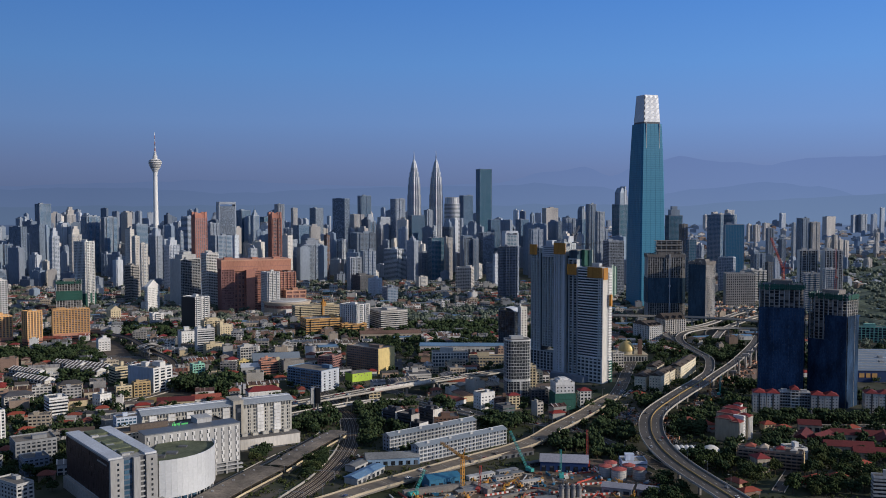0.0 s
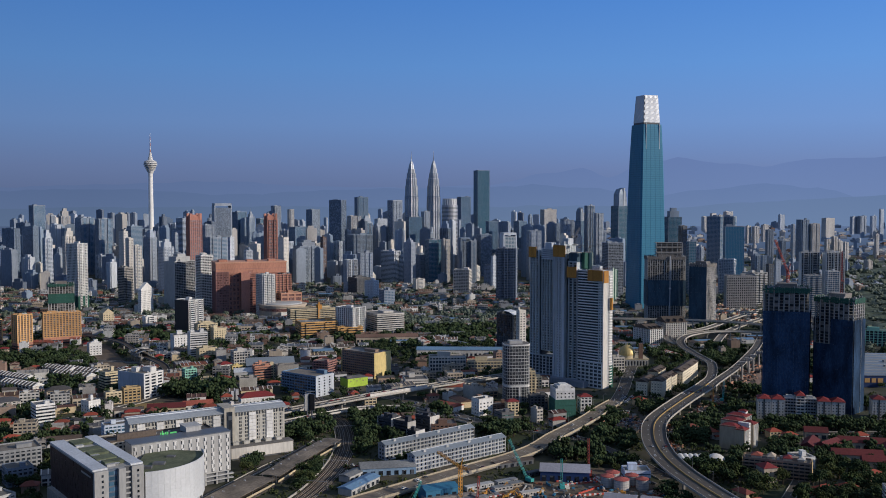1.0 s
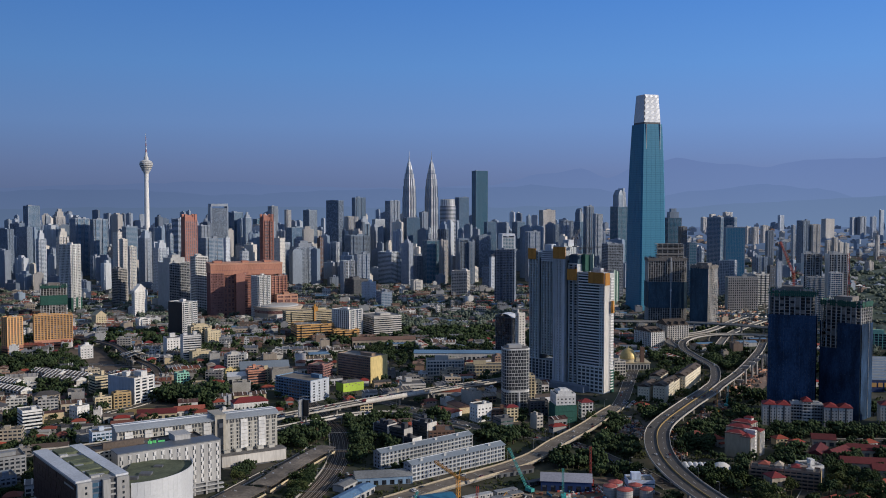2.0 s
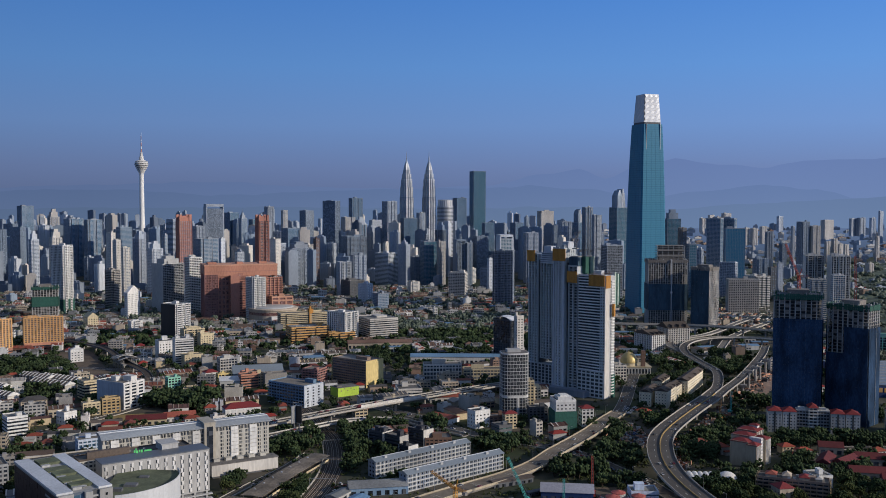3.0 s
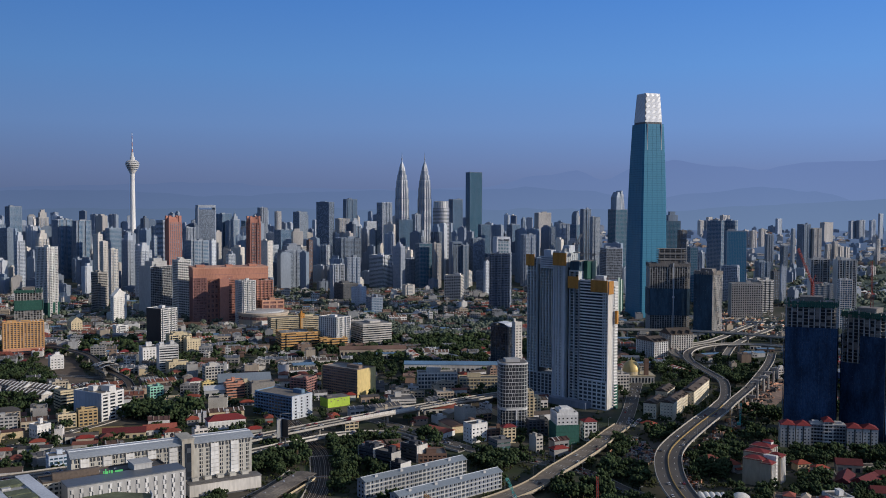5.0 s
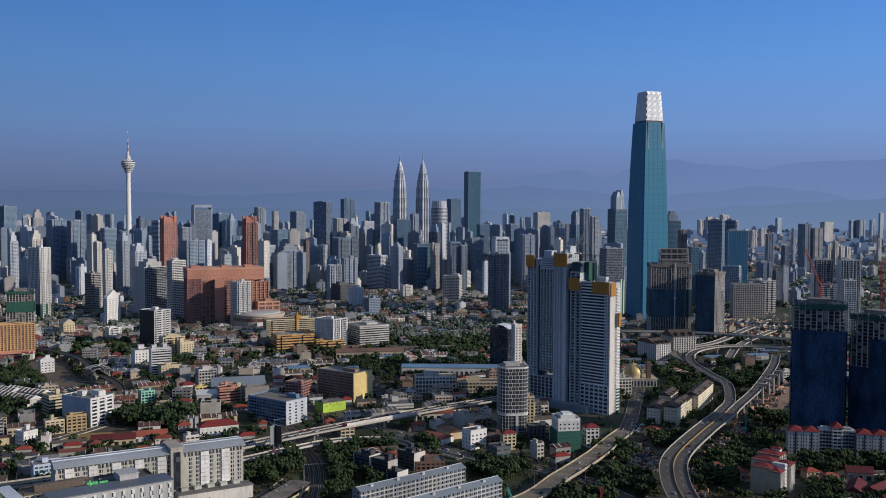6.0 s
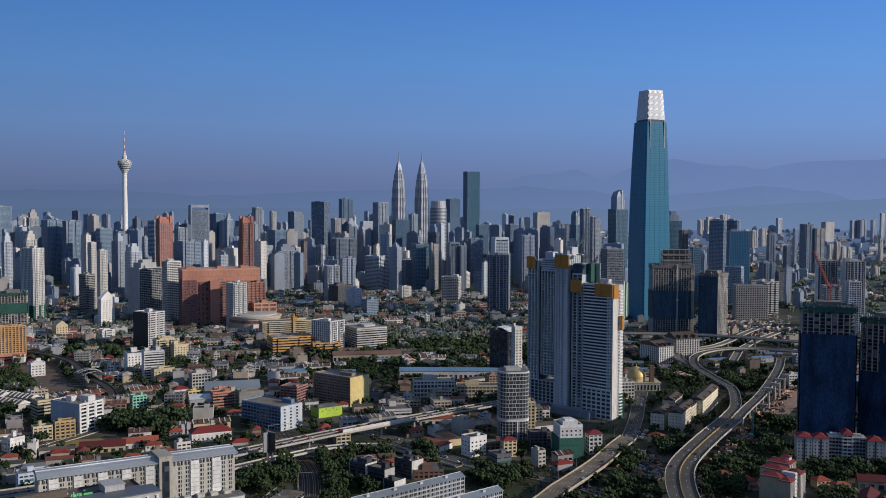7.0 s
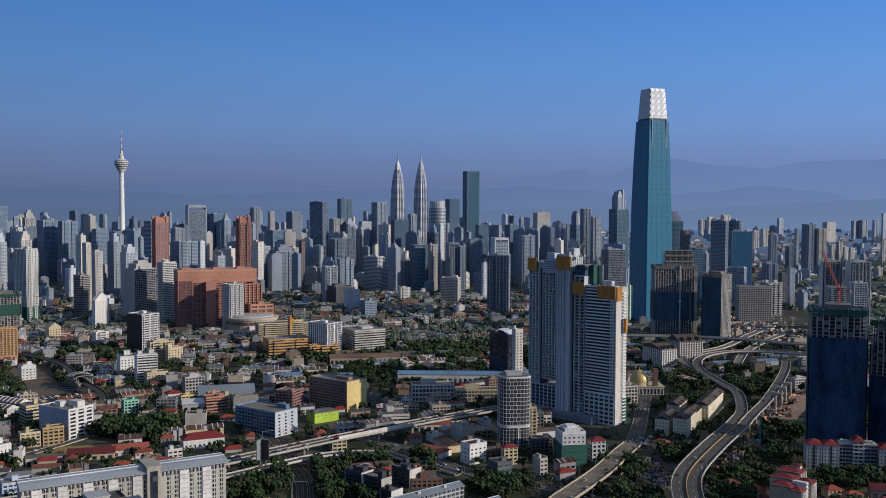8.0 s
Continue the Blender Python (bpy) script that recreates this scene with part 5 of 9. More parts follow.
building("building", "mint green shop block", "building", -307, 1184, 34, 15, 11, 13, "mint", "glass_dark", "wide", 3.6, 4.0, "bare")
building("building", "orange shop block with long windows", "building", -219, 1188, 26, 21, 13, 16, "salmon", "glass_dark", "bands", 3.4, 4.0, "bare")
building("building", "plain grey windowless store block", "building", -188, 1189, 22, 26, 15, 17, "concrete", "glass_dark", "punched", 30, 40, "bare")
building("building", "dark red walk-up block with balconies", "building", -142, 1198, -23, 21, 23, 21, "darkred", "glass_dark", "balcony", 3.1, 4.0, "bare")
building("building", "white house with a red tiled roof", "building", -273, 1226, 34, 15, 11, 12, "white", "glass_dark", "punched", 3.2, 4.0, "redhip")
building("building", "pale yellow shop block", "building", -253, 1220, 29, 21, 9, 11, "yellow", "glass_dark", "wide", 3.4, 4.0, "bare")
building("building", "cream corner shop beside the flyover", "building", -75, 1029, 19, 13, 13, 10, "cream", "glass_dark", "wide", 3.4, 4.0, "redhip")
building("building", "cream low block beside the white slab", "building", -322, 1334, 31, 25, 15, 16, "cream", "glass_dark", "punched", 3.2, 4.0, "bare")

building("building", "low white workshop with long windows", "building", -28, 1132, 10, 27, 26, 11, "offwhite", "glass_dark", "bands", 4, 4.0, "bare")
building("building", "beige shop block in the city", "building", 18, 1168, 11, 19, 18, 11, "beige", "glass_dark", "wide", 3.4, 4.0, "bare")
building("building", "cream flats beside the round tower", "building", 95, 1064, 5, 20, 16, 32, "cream", "glass_dark", "grid", 3.1, 4.0, "bare")
# darker wall paints the shaded long face, amber ends paint the sunlit end
flats_ = building("building", "beige flats with balconies, shade and sunlit ends painted, cluttered roof", "building", 268, 768, -24, 50, 15, 14, "dun", "glass_dark", "balcony", 3.0, 4.0, "plain", ends="amber_dull")
for x0_, x1_, rise_, m_ in ((-20, -11, 2.2, "tile_red"), (-8, -1, 2.6, "beige"), (4, 12, 2.0, "red_roof"), (15, 21, 1.6, "offwhite")):
    part("roof_house", Shape().box(x0_ + 0.6, x1_ - 0.6, -4.5, 4.5, 14, 16.2), "beige", flats_)
    part("roof_hip", Shape().hip(x0_ + 0.6, x1_ - 0.6, -4.5, 4.5, 16.4, rise_, 0.5), m_, flats_)
building("building", "low red-roofed wing beside the flats", "building", 255, 755, 11, 11, 12, 12, "beige", "glass_dark", "punched", 3.0, 4.0, "redhip")
building("building", "white block with red roof beside it", "building", 298, 796, 9, 15, 17, 9, "white", "glass_dark", "punched", 3.5, 4.0, "bare")
building("building", "white and blue two-storey office", "building", 153, 757, -1, 20, 16, 9, "bluewhite", "glass_blue", "bands", 4, 4.0, "bare")
building("building", "grey flats with white balconies", "building", 320, 684, -13, 13, 9, 17, "lightgrey", "glass_dark", "bands", 3.0, 4.0, "bare")
building("building", "dark walk-up flats with white stair heads", "building", -33, 893, -40, 18, 11, 16, "slate_dark", "glass_dark", "bands", 3.1, 4.0, "plain", ends="offwhite")
building("building", "dark walk-up flats with white stair heads", "building", -12, 925, -42, 19, 13, 14, "slate_dark", "glass_dark", "bands", 3.1, 4.0, "plain", ends="offwhite")
building("building", "dark walk-up flats with white stair heads", "building", -48, 913, -39, 17, 13, 15, "slate_dark", "glass_dark", "bands", 3.1, 4.0, "plain", ends="offwhite")
building("building", "dark walk-up flats with white stair heads", "building", -22, 878, -41, 11, 12, 11, "slate_dark", "glass_dark", "bands", 3.1, 4.0, "plain", ends="white")

# ---- roads ----
ROADS = []
material("clay", (0.40, 0.255, 0.185), 0.95, vary=0.4, big=0.03, small=0.3)
material("bowed_metal", (0.40, 0.43, 0.455), 0.5, 0.15, vary=0.2)
material("white_panel", (0.62, 0.635, 0.64), 0.5, 0.1, vary=0.12, random_amount=0.03)
material("asphalt_warm", (0.225, 0.185, 0.14), 0.85, vary=0.35, big=0.05, small=0.25)
material("parapet_warm", (0.46, 0.39, 0.28), 0.85, vary=0.3)


def spline(pts, step=9.0):
    """A smooth line through the points, cut into even short steps."""
    p = [Vector(q) for q in pts]
    p = [p[0] * 2 - p[1]] + p + [p[-1] * 2 - p[-2]]
    out = []
    for a, b, c, d in zip(p, p[1:], p[2:], p[3:]):
        n = max(2, int((c - b).length / step))
        for k in range(n):
            t = k / n
            out.append(0.5 * ((2 * b) + (c - a) * t + (2 * a - 5 * b + 4 * c - d) * t * t + (3 * b - a - 3 * c + d) * t ** 3))
    return out + [p[-2]]


def sweep(line, section, close=True):
    """A section (offset to the right, height) carried along a line."""
    rings = []
    for k, q in enumerate(line):
        d = (line[min(k + 1, len(line) - 1)] - line[max(k - 1, 0)])
        d.z = 0
        d.normalize()
        r = Vector((d.y, -d.x, 0))
        rings.append([tuple(q + r * o + Vector((0, 0, h))) for o, h in section])
    return Shape().loft(rings, close)


def road(name, label, pts, width, piers=True, surface="asphalt", wall="parapet", median="parapet_yellow", lanes=4, high=1.1, thick=1.6):
    """A carriageway on pillars or on the ground, with kerb walls, median and lane lines."""
    line = spline(pts)
    ROADS.append((line, width / 2 + 5))
    h = width / 2
    ob = thing(name, label, "road", pose(0, 0, 0), kind="structure")
    part("deck", sweep(line, [(-h, -0.3), (h, -0.3), (h - 1.5, -thick), (-h + 1.5, -thick)]), "concrete", ob)
    part("carriageway", sweep(line, [(-h + 0.4, 0), (h - 0.4, 0), (h - 0.4, -0.28), (-h + 0.4, -0.28)]), surface, ob)
    for s in (-1, 1):
        part("parapet_wall", sweep(line, [(s * h - 0.22, -0.6), (s * h - 0.22, high), (s * h + 0.22, high), (s * h + 0.22, -0.6)]), wall, ob)
    if median:
        part("median_wall", sweep(line, [(-0.4, 0.01), (-0.3, 0.95), (0.3, 0.95), (0.4, 0.01)]), median, ob)
    dash = Shape()
    for j in range(1, lanes):
        o = -h + 1.0 + (width - 2.0) * j / lanes
        if median and abs(o) < 1:
            continue
        for k in range(0, len(line) - 1, 2):
            d = (line[k + 1] - line[k]).normalized()
            r = Vector((d.y, -d.x, 0))
            a, b = line[k] + r * o, line[k] + d * 4.5 + r * o
            dash.add([tuple(a - r * 0.13 + Vector((0, 0, 0.02))), tuple(a + r * 0.13 + Vector((0, 0, 0.02))), tuple(b + r * 0.13 + Vector((0, 0, 0.02))), tuple(b - r * 0.13 + Vector((0, 0, 0.02)))], [(0, 1, 2, 3)])
    if dash.v:
        part("lane_line", dash, "lane_paint", ob, kind="stuff")
    if piers:
        for k in range(2, len(line) - 1, 4):
            q = line[k]
            if q.z - thick > 2:
                s = Shape().lathe([(1.3, -1), (1.2, q.z - thick - 1.8)], 10, q.x, q.y)
                d = (line[k + 1] - line[k]).normalized()
                r = Vector((d.y, -d.x, 0))
                s.bar(q - r * (h * 0.7) + Vector((0, 0, -thick - 0.9)), q + r * (h * 0.7) + Vector((0, 0, -thick - 0.9)), 1.8)
                part("pier", s, "concrete", ob)
    return line


HIGHWAY = road("viaduct", "curving elevated dual carriageway with concrete walls", [(213, 560, 13), (199, 645, 13), (189.5, 694, 13), (182.5, 740, 13), (181, 792, 13), (188, 848, 13), (206, 910, 13), (250, 992, 13), (288, 1055, 13), (304, 1083, 13)], 21.5)
BRANCH = road("viaduct", "slip road curving to the far interchange", [(299.6, 1086.5, 13), (317, 1120, 12.8), (337, 1180, 12), (350, 1233, 11), (352, 1277, 10), (351, 1331, 10), (352, 1384, 11), (366, 1438, 12), (395, 1482, 13), (441, 1506, 14), (492, 1500, 14), (560, 1460, 14)], 11, median=None, lanes=2)
SLIP = road("viaduct", "straight slip road rising to the far interchange", [(308.6, 1081.2, 13), (327, 1114, 13), (372, 1194, 13), (442, 1336, 13), (480, 1425, 13)], 10.6, median=None, lanes=2)
LOOP = road("viaduct", "pale flyover loop at the far interchange", [(351, 1400, 9.6), (346, 1440, 11), (360, 1484, 12), (392, 1510, 13), (427, 1534, 14.4), (477, 1605, 14.6), (513, 1667, 14), (600, 1800, 12)], 11, median=None, lanes=2, surface="asphalt_pale")
road("viaduct", "far flyover across the interchange", [(230, 1665, 17), (315, 1646, 17), (404, 1632, 17), (486, 1598, 17.5), (543, 1560, 17), (700, 1500, 16)], 15, surface="asphalt_pale", median=None)
road("viaduct", "far ramp of the interchange", [(420, 1440, 8), (462, 1530, 10), (530, 1640, 9), (600, 1740, 8)], 11, surface="asphalt_pale", median=None, lanes=2)
EXPRESS = road("expressway", "broad expressway beside the building site", [(-160, 600, 3), (-91, 664, 3.4), (-61, 696, 3.6), (-29, 726, 4), (7, 762, 4), (37, 790, 4), (59, 811, 4), (84, 839, 5), (103, 869, 7), (118, 892, 7.5), (146, 941, 7), (172, 998, 5), (193, 1046, 1.4)], 16.5, surface="asphalt_warm", high=1.2, thick=2.6, median=None, lanes=5, wall="parapet_warm")
road("street", "dark street running on between the towers", [(192, 1044, 0.6), (206, 1088, 0.5), (219, 1133, 0.5), (240, 1211, 0.5), (262, 1290, 0.5)], 14, piers=False, median=None, lanes=3, high=0.3, thick=0.6)
FLYOVER = road("viaduct", "elevated road crowded with traffic", [(-330, 830, 10), (-260, 868, 11), (-199, 913, 11), (-171, 940, 11), (-131, 977, 11), (-87, 1018, 11), (-40, 1058, 11), (-1, 1095, 10), (54, 1150, 7), (115, 1211, 4), (190, 1290, 2)], 17, surface="asphalt", median="parapet")
RAMP = road("viaduct", "slip road under the flyover", [(-260, 860, 5), (-197, 901, 6), (-157, 920, 7), (-117, 958, 7), (-79, 990, 6.5), (-38, 1004, 4), (-8, 984, 2), (30, 950, 1)], 9, median=None, lanes=2, wall="offwhite")
STREET = road("street", "city street with parked cars and shade", [(-60, 1075, 0.5), (-11, 1023, 0.5), (31, 966, 0.5), (60, 938, 0.5), (93, 917, 0.5), (111, 904, 0.5), (131, 881, 0.5), (150, 839, 0.5), (163, 815, 0.5), (178, 760, 0.5)], 13, piers=False, median=None, lanes=2, high=0.35, thick=0.6)
road("street", "road through the red-roofed houses", [(250, 700, 0.5), (300, 790, 0.5), (330, 850, 0.5), (350, 900, 0.5), (430, 905, 0.5), (560, 900, 0.5)], 9, piers=False, median=None, lanes=2, high=0.3, thick=0.6)
road("street", "long city street between the shop rows", [(-420, 900, 0.5), (-330, 1040, 0.5), (-280, 1200, 0.5), (-240, 1400, 0.5), (-180, 1640, 0.5)], 9, piers=False, median=None, lanes=2, high=0.3, thick=0.6)
road("street", "cross street in the shop quarter", [(-520, 1330, 0.5), (-380, 1300, 0.5), (-200, 1280, 0.5), (0, 1260, 0.5), (110, 1260, 0.5)], 9, piers=False, median=None, lanes=2, high=0.3, thick=0.6)


road("street", "narrow access road between the hotels and the station", [(-196, 650, 0.4), (-178, 700, 0.4), (-162, 745, 0.4), (-146, 790, 0.4), (-124, 842, 0.4), (-110, 890, 0.4)], 6.5, piers=False, median=None, lanes=1, high=0.5, thick=0.6)


def railway():
    """Four ballasted tracks in a bend beside the station."""
    ob = thing("railway", "ballasted railway tracks curving past the station", "railway", pose(0, 0, 0), kind="structure")
    mid = [(-200, 560, 0.4), (-148, 620, 0.4), (-122, 655, 0.4), (-105, 700, 0.4), (-93, 744, 0.4), (-84, 811, 0.4), (-84, 870, 0.4), (-94, 939, 0.4), (-110, 985, 0.4), (-130, 1048, 0.4), (-160, 1120, 0.4), (-215, 1230, 0.4)]
    line = spline(mid)
    ROADS.append((line, 13))
    part("ballast", sweep(line, [(-9, -0.3), (9, -0.3), (10.5, -0.8), (-10.5, -0.8)]), "ballast", ob)
    part("trackside_wall", sweep(line, [(-10.6, -0.6), (-10.6, 1.1), (-10.0, 1.1), (-10.0, -0.6)]), "parapet", ob, "pale concrete wall beside the tracks")
    part("verge", sweep(line, [(-15.5, -0.35), (-10.6, -0.2), (-10.6, -0.7), (-15.5, -0.7)]), "grass", ob, "grass verge")
    for o in (-6.2, -2.2, 2.2, 6.2):
        for g in (-0.75, 0.75):
            part("rail", sweep(line, [(o + g - 0.14, -0.28), (o + g + 0.14, -0.28), (o + g + 0.1, 0.0), (o + g - 0.1, 0.0)]), "rail_steel", ob)
    s = Shape()
    for k in range(0, len(line) - 1):
        d = (line[k + 1] - line[k])
        for j in range(4):
            p = line[k] + d * (j / 4)
            r = Vector((d.y, -d.x, 0)).normalized()
            for o in (-6.2, -2.2, 2.2, 6.2):
                s.bar(p + r * (o - 1.3) + Vector((0, 0, -0.33)), p + r * (o + 1.3) + Vector((0, 0, -0.33)), 0.3)
    part("sleeper", s, "bark", ob, kind="stuff")
    for k in range(3, len(line) - 2, 6):
        d = (line[k + 1] - line[k]).normalized()
        r = Vector((d.y, -d.x, 0))
        q = line[k]
        m = Shape().bar(q - r * 10 , q - r * 10 + Vector((0, 0, 7)), 0.3).bar(q + r * 10, q + r * 10 + Vector((0, 0, 7)), 0.3).bar(q - r * 10 + Vector((0, 0, 6.6)), q + r * 10 + Vector((0, 0, 6.6)), 0.3)
        part("catenary_mast", m, "grey", ob)
    st = thing("station_canopy", "long brown metal station roof over the platforms", "railway station", pose(0, 0, 0))
    for a, b, hw in (((-176, 640), (-138, 748), 12.0), ((-133, 752), (-96, 866), 8.6)):
        a, b = Vector((*a, 0)), Vector((*b, 0))
        d = (b - a).normalized()
        r = Vector((d.y, -d.x, 0))
        ln = [a, a.lerp(b, 0.5) - r * 1.5, b]
        ln = spline([tuple(v) for v in ln], 12)
        part("canopy_roof", sweep(ln, [(-hw, 6.0), (0, 6.6), (hw, 6.0), (hw, 5.7), (0, 6.2), (-hw, 5.7)]), "canopy_brown", st)
        part("platform", sweep(ln, [(-hw + 2, 0), (-hw + 2, 1.1), (hw + 1, 1.1), (hw + 1, 0)]), "asphalt", st)
        part("platform_wall", sweep(ln, [(hw - 1.2, 1.1), (hw - 1.2, 2.6), (hw - 0.8, 2.6), (hw - 0.8, 1.1)]), "cream", st)
        posts = Shape()
        for q in ln[::1]:
            posts.bar(q + r * (hw - 2.6) + Vector((0, 0, 1)), q + r * (hw - 2.6) + Vector((0, 0, 6.4)), 0.35)
            posts.bar(q - r * (hw - 2.6) + Vector((0, 0, 1)), q - r * (hw - 2.6) + Vector((0, 0, 6.4)), 0.35)
        part("post", posts, "steel", st, kind="stuff")
        v = Shape()
        for q in ln[1:-1]:
            for o in (-hw * 0.55, -hw * 0.45):
                v.block(q.x + r.x * o, q.y + r.y * o, 0.5, 0.5, 6.2, 7.2)
        part("roof_vent", v, "white_steel", st, kind="stuff")
    USED.extend([(-157, 694, 70, 118, 26), (-115, 809, 72, 122, 19)])


material("tile_dull", (0.20, 0.12, 0.09), 0.85, vary=0.4)
railway()


def moved(ob, before, dx, dy):
    for c in ob.children:
        if c.name not in before:
            c.location.x += dx
            c.location.y += dy


def wing(ob, dx, dy, w, d, z0, z1, wall, glass, style, fl, bay, ends=None, split=False, roof=True):
    """One volume of a larger building, set off from its base point."""
    before = {c.name for c in ob.children}
    facade(ob, w, d, z0, z1, wall, glass, style, fl, bay, ends, split)
    if roof:
        rooftop(ob, w, d, z1, wall, random.Random(int(w * 5 + z1)), 1.0)
    moved(ob, before, dx, dy)


# ---- hotel and hospital complex beside the railway ----
def hotel_front():
    """Block with a dark panelled flank, pale gable end with glazed bays and flat roof strips round a well."""
    ob = thing("hotel_block", "grey hotel block with a dark panelled flank and flat metal roofs", "hotel", pose(-245, 689, 0, 0, 0, 38))
    USED.append((-245, 689, 38, 50, 108))
    w, d, h = 33.0, 94.0, 42.0
    part("body", Shape().box(-w / 2, w / 2, -d / 2, d / 2, 9, h - 1.2), "grey_panel", ob)
    dark = Shape()
    r = random.Random(3)
    n, fl = 26, 8
    for i in range(n):
        for j in range(fl):
            y0 = -d / 2 + d * i / n
            z0 = 10 + (h - 12.5) * j / fl
            o = 0.12 + r.random() * 0.25
            dark.box(-w / 2 - o, -w / 2 + 0.02, y0 + 0.08, y0 + d / n - 0.08, z0 + 0.08, z0 + (h - 12.5) / fl - 0.1)
    part("flank_panel", dark, "dark_panel", ob, "dark brown and black facade panels", kind="stuff")
    part("flank_sign", Shape().box(-w / 2 - 0.7, -w / 2 - 0.45, -d / 2 + 3, -d / 2 + 22, h - 6.0, h - 4.9), "lightgrey", ob, "row of pale letters too small to read")
    for x0, x1 in ((-w / 2 - 0.4, -w / 2 + 9.5), (w / 2 - 8.0, w / 2 + 0.4)):
        part("roof_strip", Shape().box(x0, x1, -d / 2 - 0.5, d / 2 + 0.5, h - 1.2, h), "white_steel", ob)
    part("roof_well", Shape().box(-w / 2 + 9.6, w / 2 - 8.1, -d / 2 + 1, d / 2 - 1, h - 3.5, h - 2.6), "flat_roof", ob)
    for y0, y1, hh in ((-38, -30, 1.2), (-24, -12, 0.4), (-8, 2, 0.9), (6, 16, 0.2), (26, 40, 0.8)):
        part("plant_room", Shape().box(-6.5 + hh, 7.5, y0, y1, h - 2.6, h - 0.3 + hh), "roof_green", ob)
        part("plant_room", Shape().box(-5.5, -1 + hh, y0 - 4, y0 - 0.4, h - 2.6, h - 0.8 + hh), "lightgrey", ob)
    dish = Shape().lathe([(0.3, h - 2.6), (0.3, h - 0.6), (1.8, h + 0.4), (1.9, h + 0.5)], 14, 1.5, -41)
    part("satellite_dish", dish, "white", ob)
    # gable end: five vertical bays
    end = [(-w / 2, -w / 2 + 9.2, 0.0, "grey_panel"), (-w / 2 + 9.2, -w / 2 + 16.0, 2.4, "slate"), (-w / 2 + 16.0, -w / 2 + 20.6, -0.6, "lightgrey"), (-w / 2 + 20.6, w / 2 - 8.0, 2.0, "darkgrey"), (w / 2 - 8.0, w / 2, 0.0, "grey_panel")]
    for x0, x1, back, mat in end:
        part("end_bay", Shape().box(x0, x1, -d / 2 - 3.0 + back, -d / 2 + 0.4, 9, h - 1.25), mat, ob)
    for k in range(8):
        z = 11.5 + k * 3.6
        for x0, x1, y in ((-w / 2 + 4.6, -w / 2 + 6.0, -3.1), (w / 2 - 4.6, w / 2 - 3.2, -3.1)):
            part("window", Shape().box(x0, x1, -d / 2 + y, -d / 2 + y + 0.2, z, z + 1.7), "glass_dark", ob)
        part("glazed_bay", Shape().box(-w / 2 + 9.5, -w / 2 + 15.7, -d / 2 - 0.75, -d / 2 - 0.5, z, z + 2.4), "glass_blue", ob)
        part("balcony", Shape().box(-w / 2 + 20.9, w / 2 - 8.3, -d / 2 - 1.9, -d / 2 - 0.9, z, z + 1.1), "lightgrey", ob)
    part("podium", Shape().box(-w / 2 - 3, w / 2 + 4, -d / 2 - 16, d / 2, 0, 9), "concrete", ob)
    s = Shape()
    for k in range(8):
        for i in range(9):
            x0 = -w / 2 - 3.4 + i * 4.5 + (1.2 if k % 2 else 0)
            s.box(x0, x0 + 3.6, -d / 2 - 16.6, -d / 2 - 16, 0.7 + k * 1.05, 1.35 + k * 1.05)
            if i < 6:
                s.box(w / 2 + 4, w / 2 + 4.6, -d / 2 - 15 + i * 3.4, -d / 2 - 12.6 + i * 3.4, 0.7 + k * 1.05, 1.35 + k * 1.05)
    part("louvre", s, "offwhite", ob, kind="stuff")
    return ob


def hotel_middle():
    """Slab hotel with pale vertical window strips, a lower slab behind it and a raised ground floor."""
    ob = thing("hotel_slab", "pale grey slab hotel with white window strips", "hotel", pose(-200, 742, 0, 0, 0, 34))
    USED.append((-205, 748, 34, 88, 62))
    w, d, h = 76.0, 17.0, 39.5
    part("body", Shape().box(-w / 2, w / 2, -d / 2, d / 2, 9, h), "grey_panel", ob)
    part("roof_deck", Shape().box(-w / 2 - 0.3, w / 2 + 0.3, -d / 2 - 0.3, d / 2 + 0.3, h, h + 0.7), "metal_roof_dark", ob)
    n = 13
    for i in range(n):
        x = -w / 2 + 2.5 + (w - 5.0) * i / (n - 1)
        part("window_strip", Shape().box(x - 1.15, x + 1.15, -d / 2 - 0.12, -d / 2 + 0.1, 10, h - 1.6), "glass_grey", ob)
        q = Shape()
        for k in range(9):
            z = 10.4 + k * 3.1
            side = -0.35 if k % 2 else 0.35
            q.box(x - 0.7 + side, x + 0.7 + side, -d / 2 - 0.4, -d / 2 + 0.1, z, z + 2.5)
            q.box(x - 1.35, x + 1.35, -d / 2 - 0.3, -d / 2 + 0.1, z + 2.55, z + 2.85)
        part("window_panel", q, "white", ob, kind="stuff")
    part("recess", Shape().box(-w / 2 + 4, w / 2 - 0.6, -d / 2 + 2.0, d / 2 - 1, 0, 9), "darkgrey", ob)
    for i in range(9):
        x = -w / 2 + 2 + (w - 4) * i / 8
        part("column", Shape().box(x - 0.6, x + 0.6, -d / 2 + 0.2, -d / 2 + 1.4, 0, 9), "lightgrey", ob)
    for z in (3.2, 6.4):
        part("walkway", Shape().box(-w / 2, w / 2 + 2, -d / 2 - 1.2, -d / 2 + 2.0, z, z + 0.8), "lightgrey", ob)
    before = {c.name for c in ob.children}
    facade(ob, 80, 16, 0, h - 1.5, "beige_panel", "glass_dark", "grid", 3.3, 3.4)
    rooftop(ob, 80, 16, h - 1.5, "metal_roof_brown", random.Random(8), 1.0)
    moved(ob, before, -8, 22)
    part("link_block", Shape().box(8, 20, 6, 20, h - 0.5, h + 4.2).box(7.4, 20.6, 5.4, 20.6, h + 4.2, h + 4.7), "lightgrey", ob)
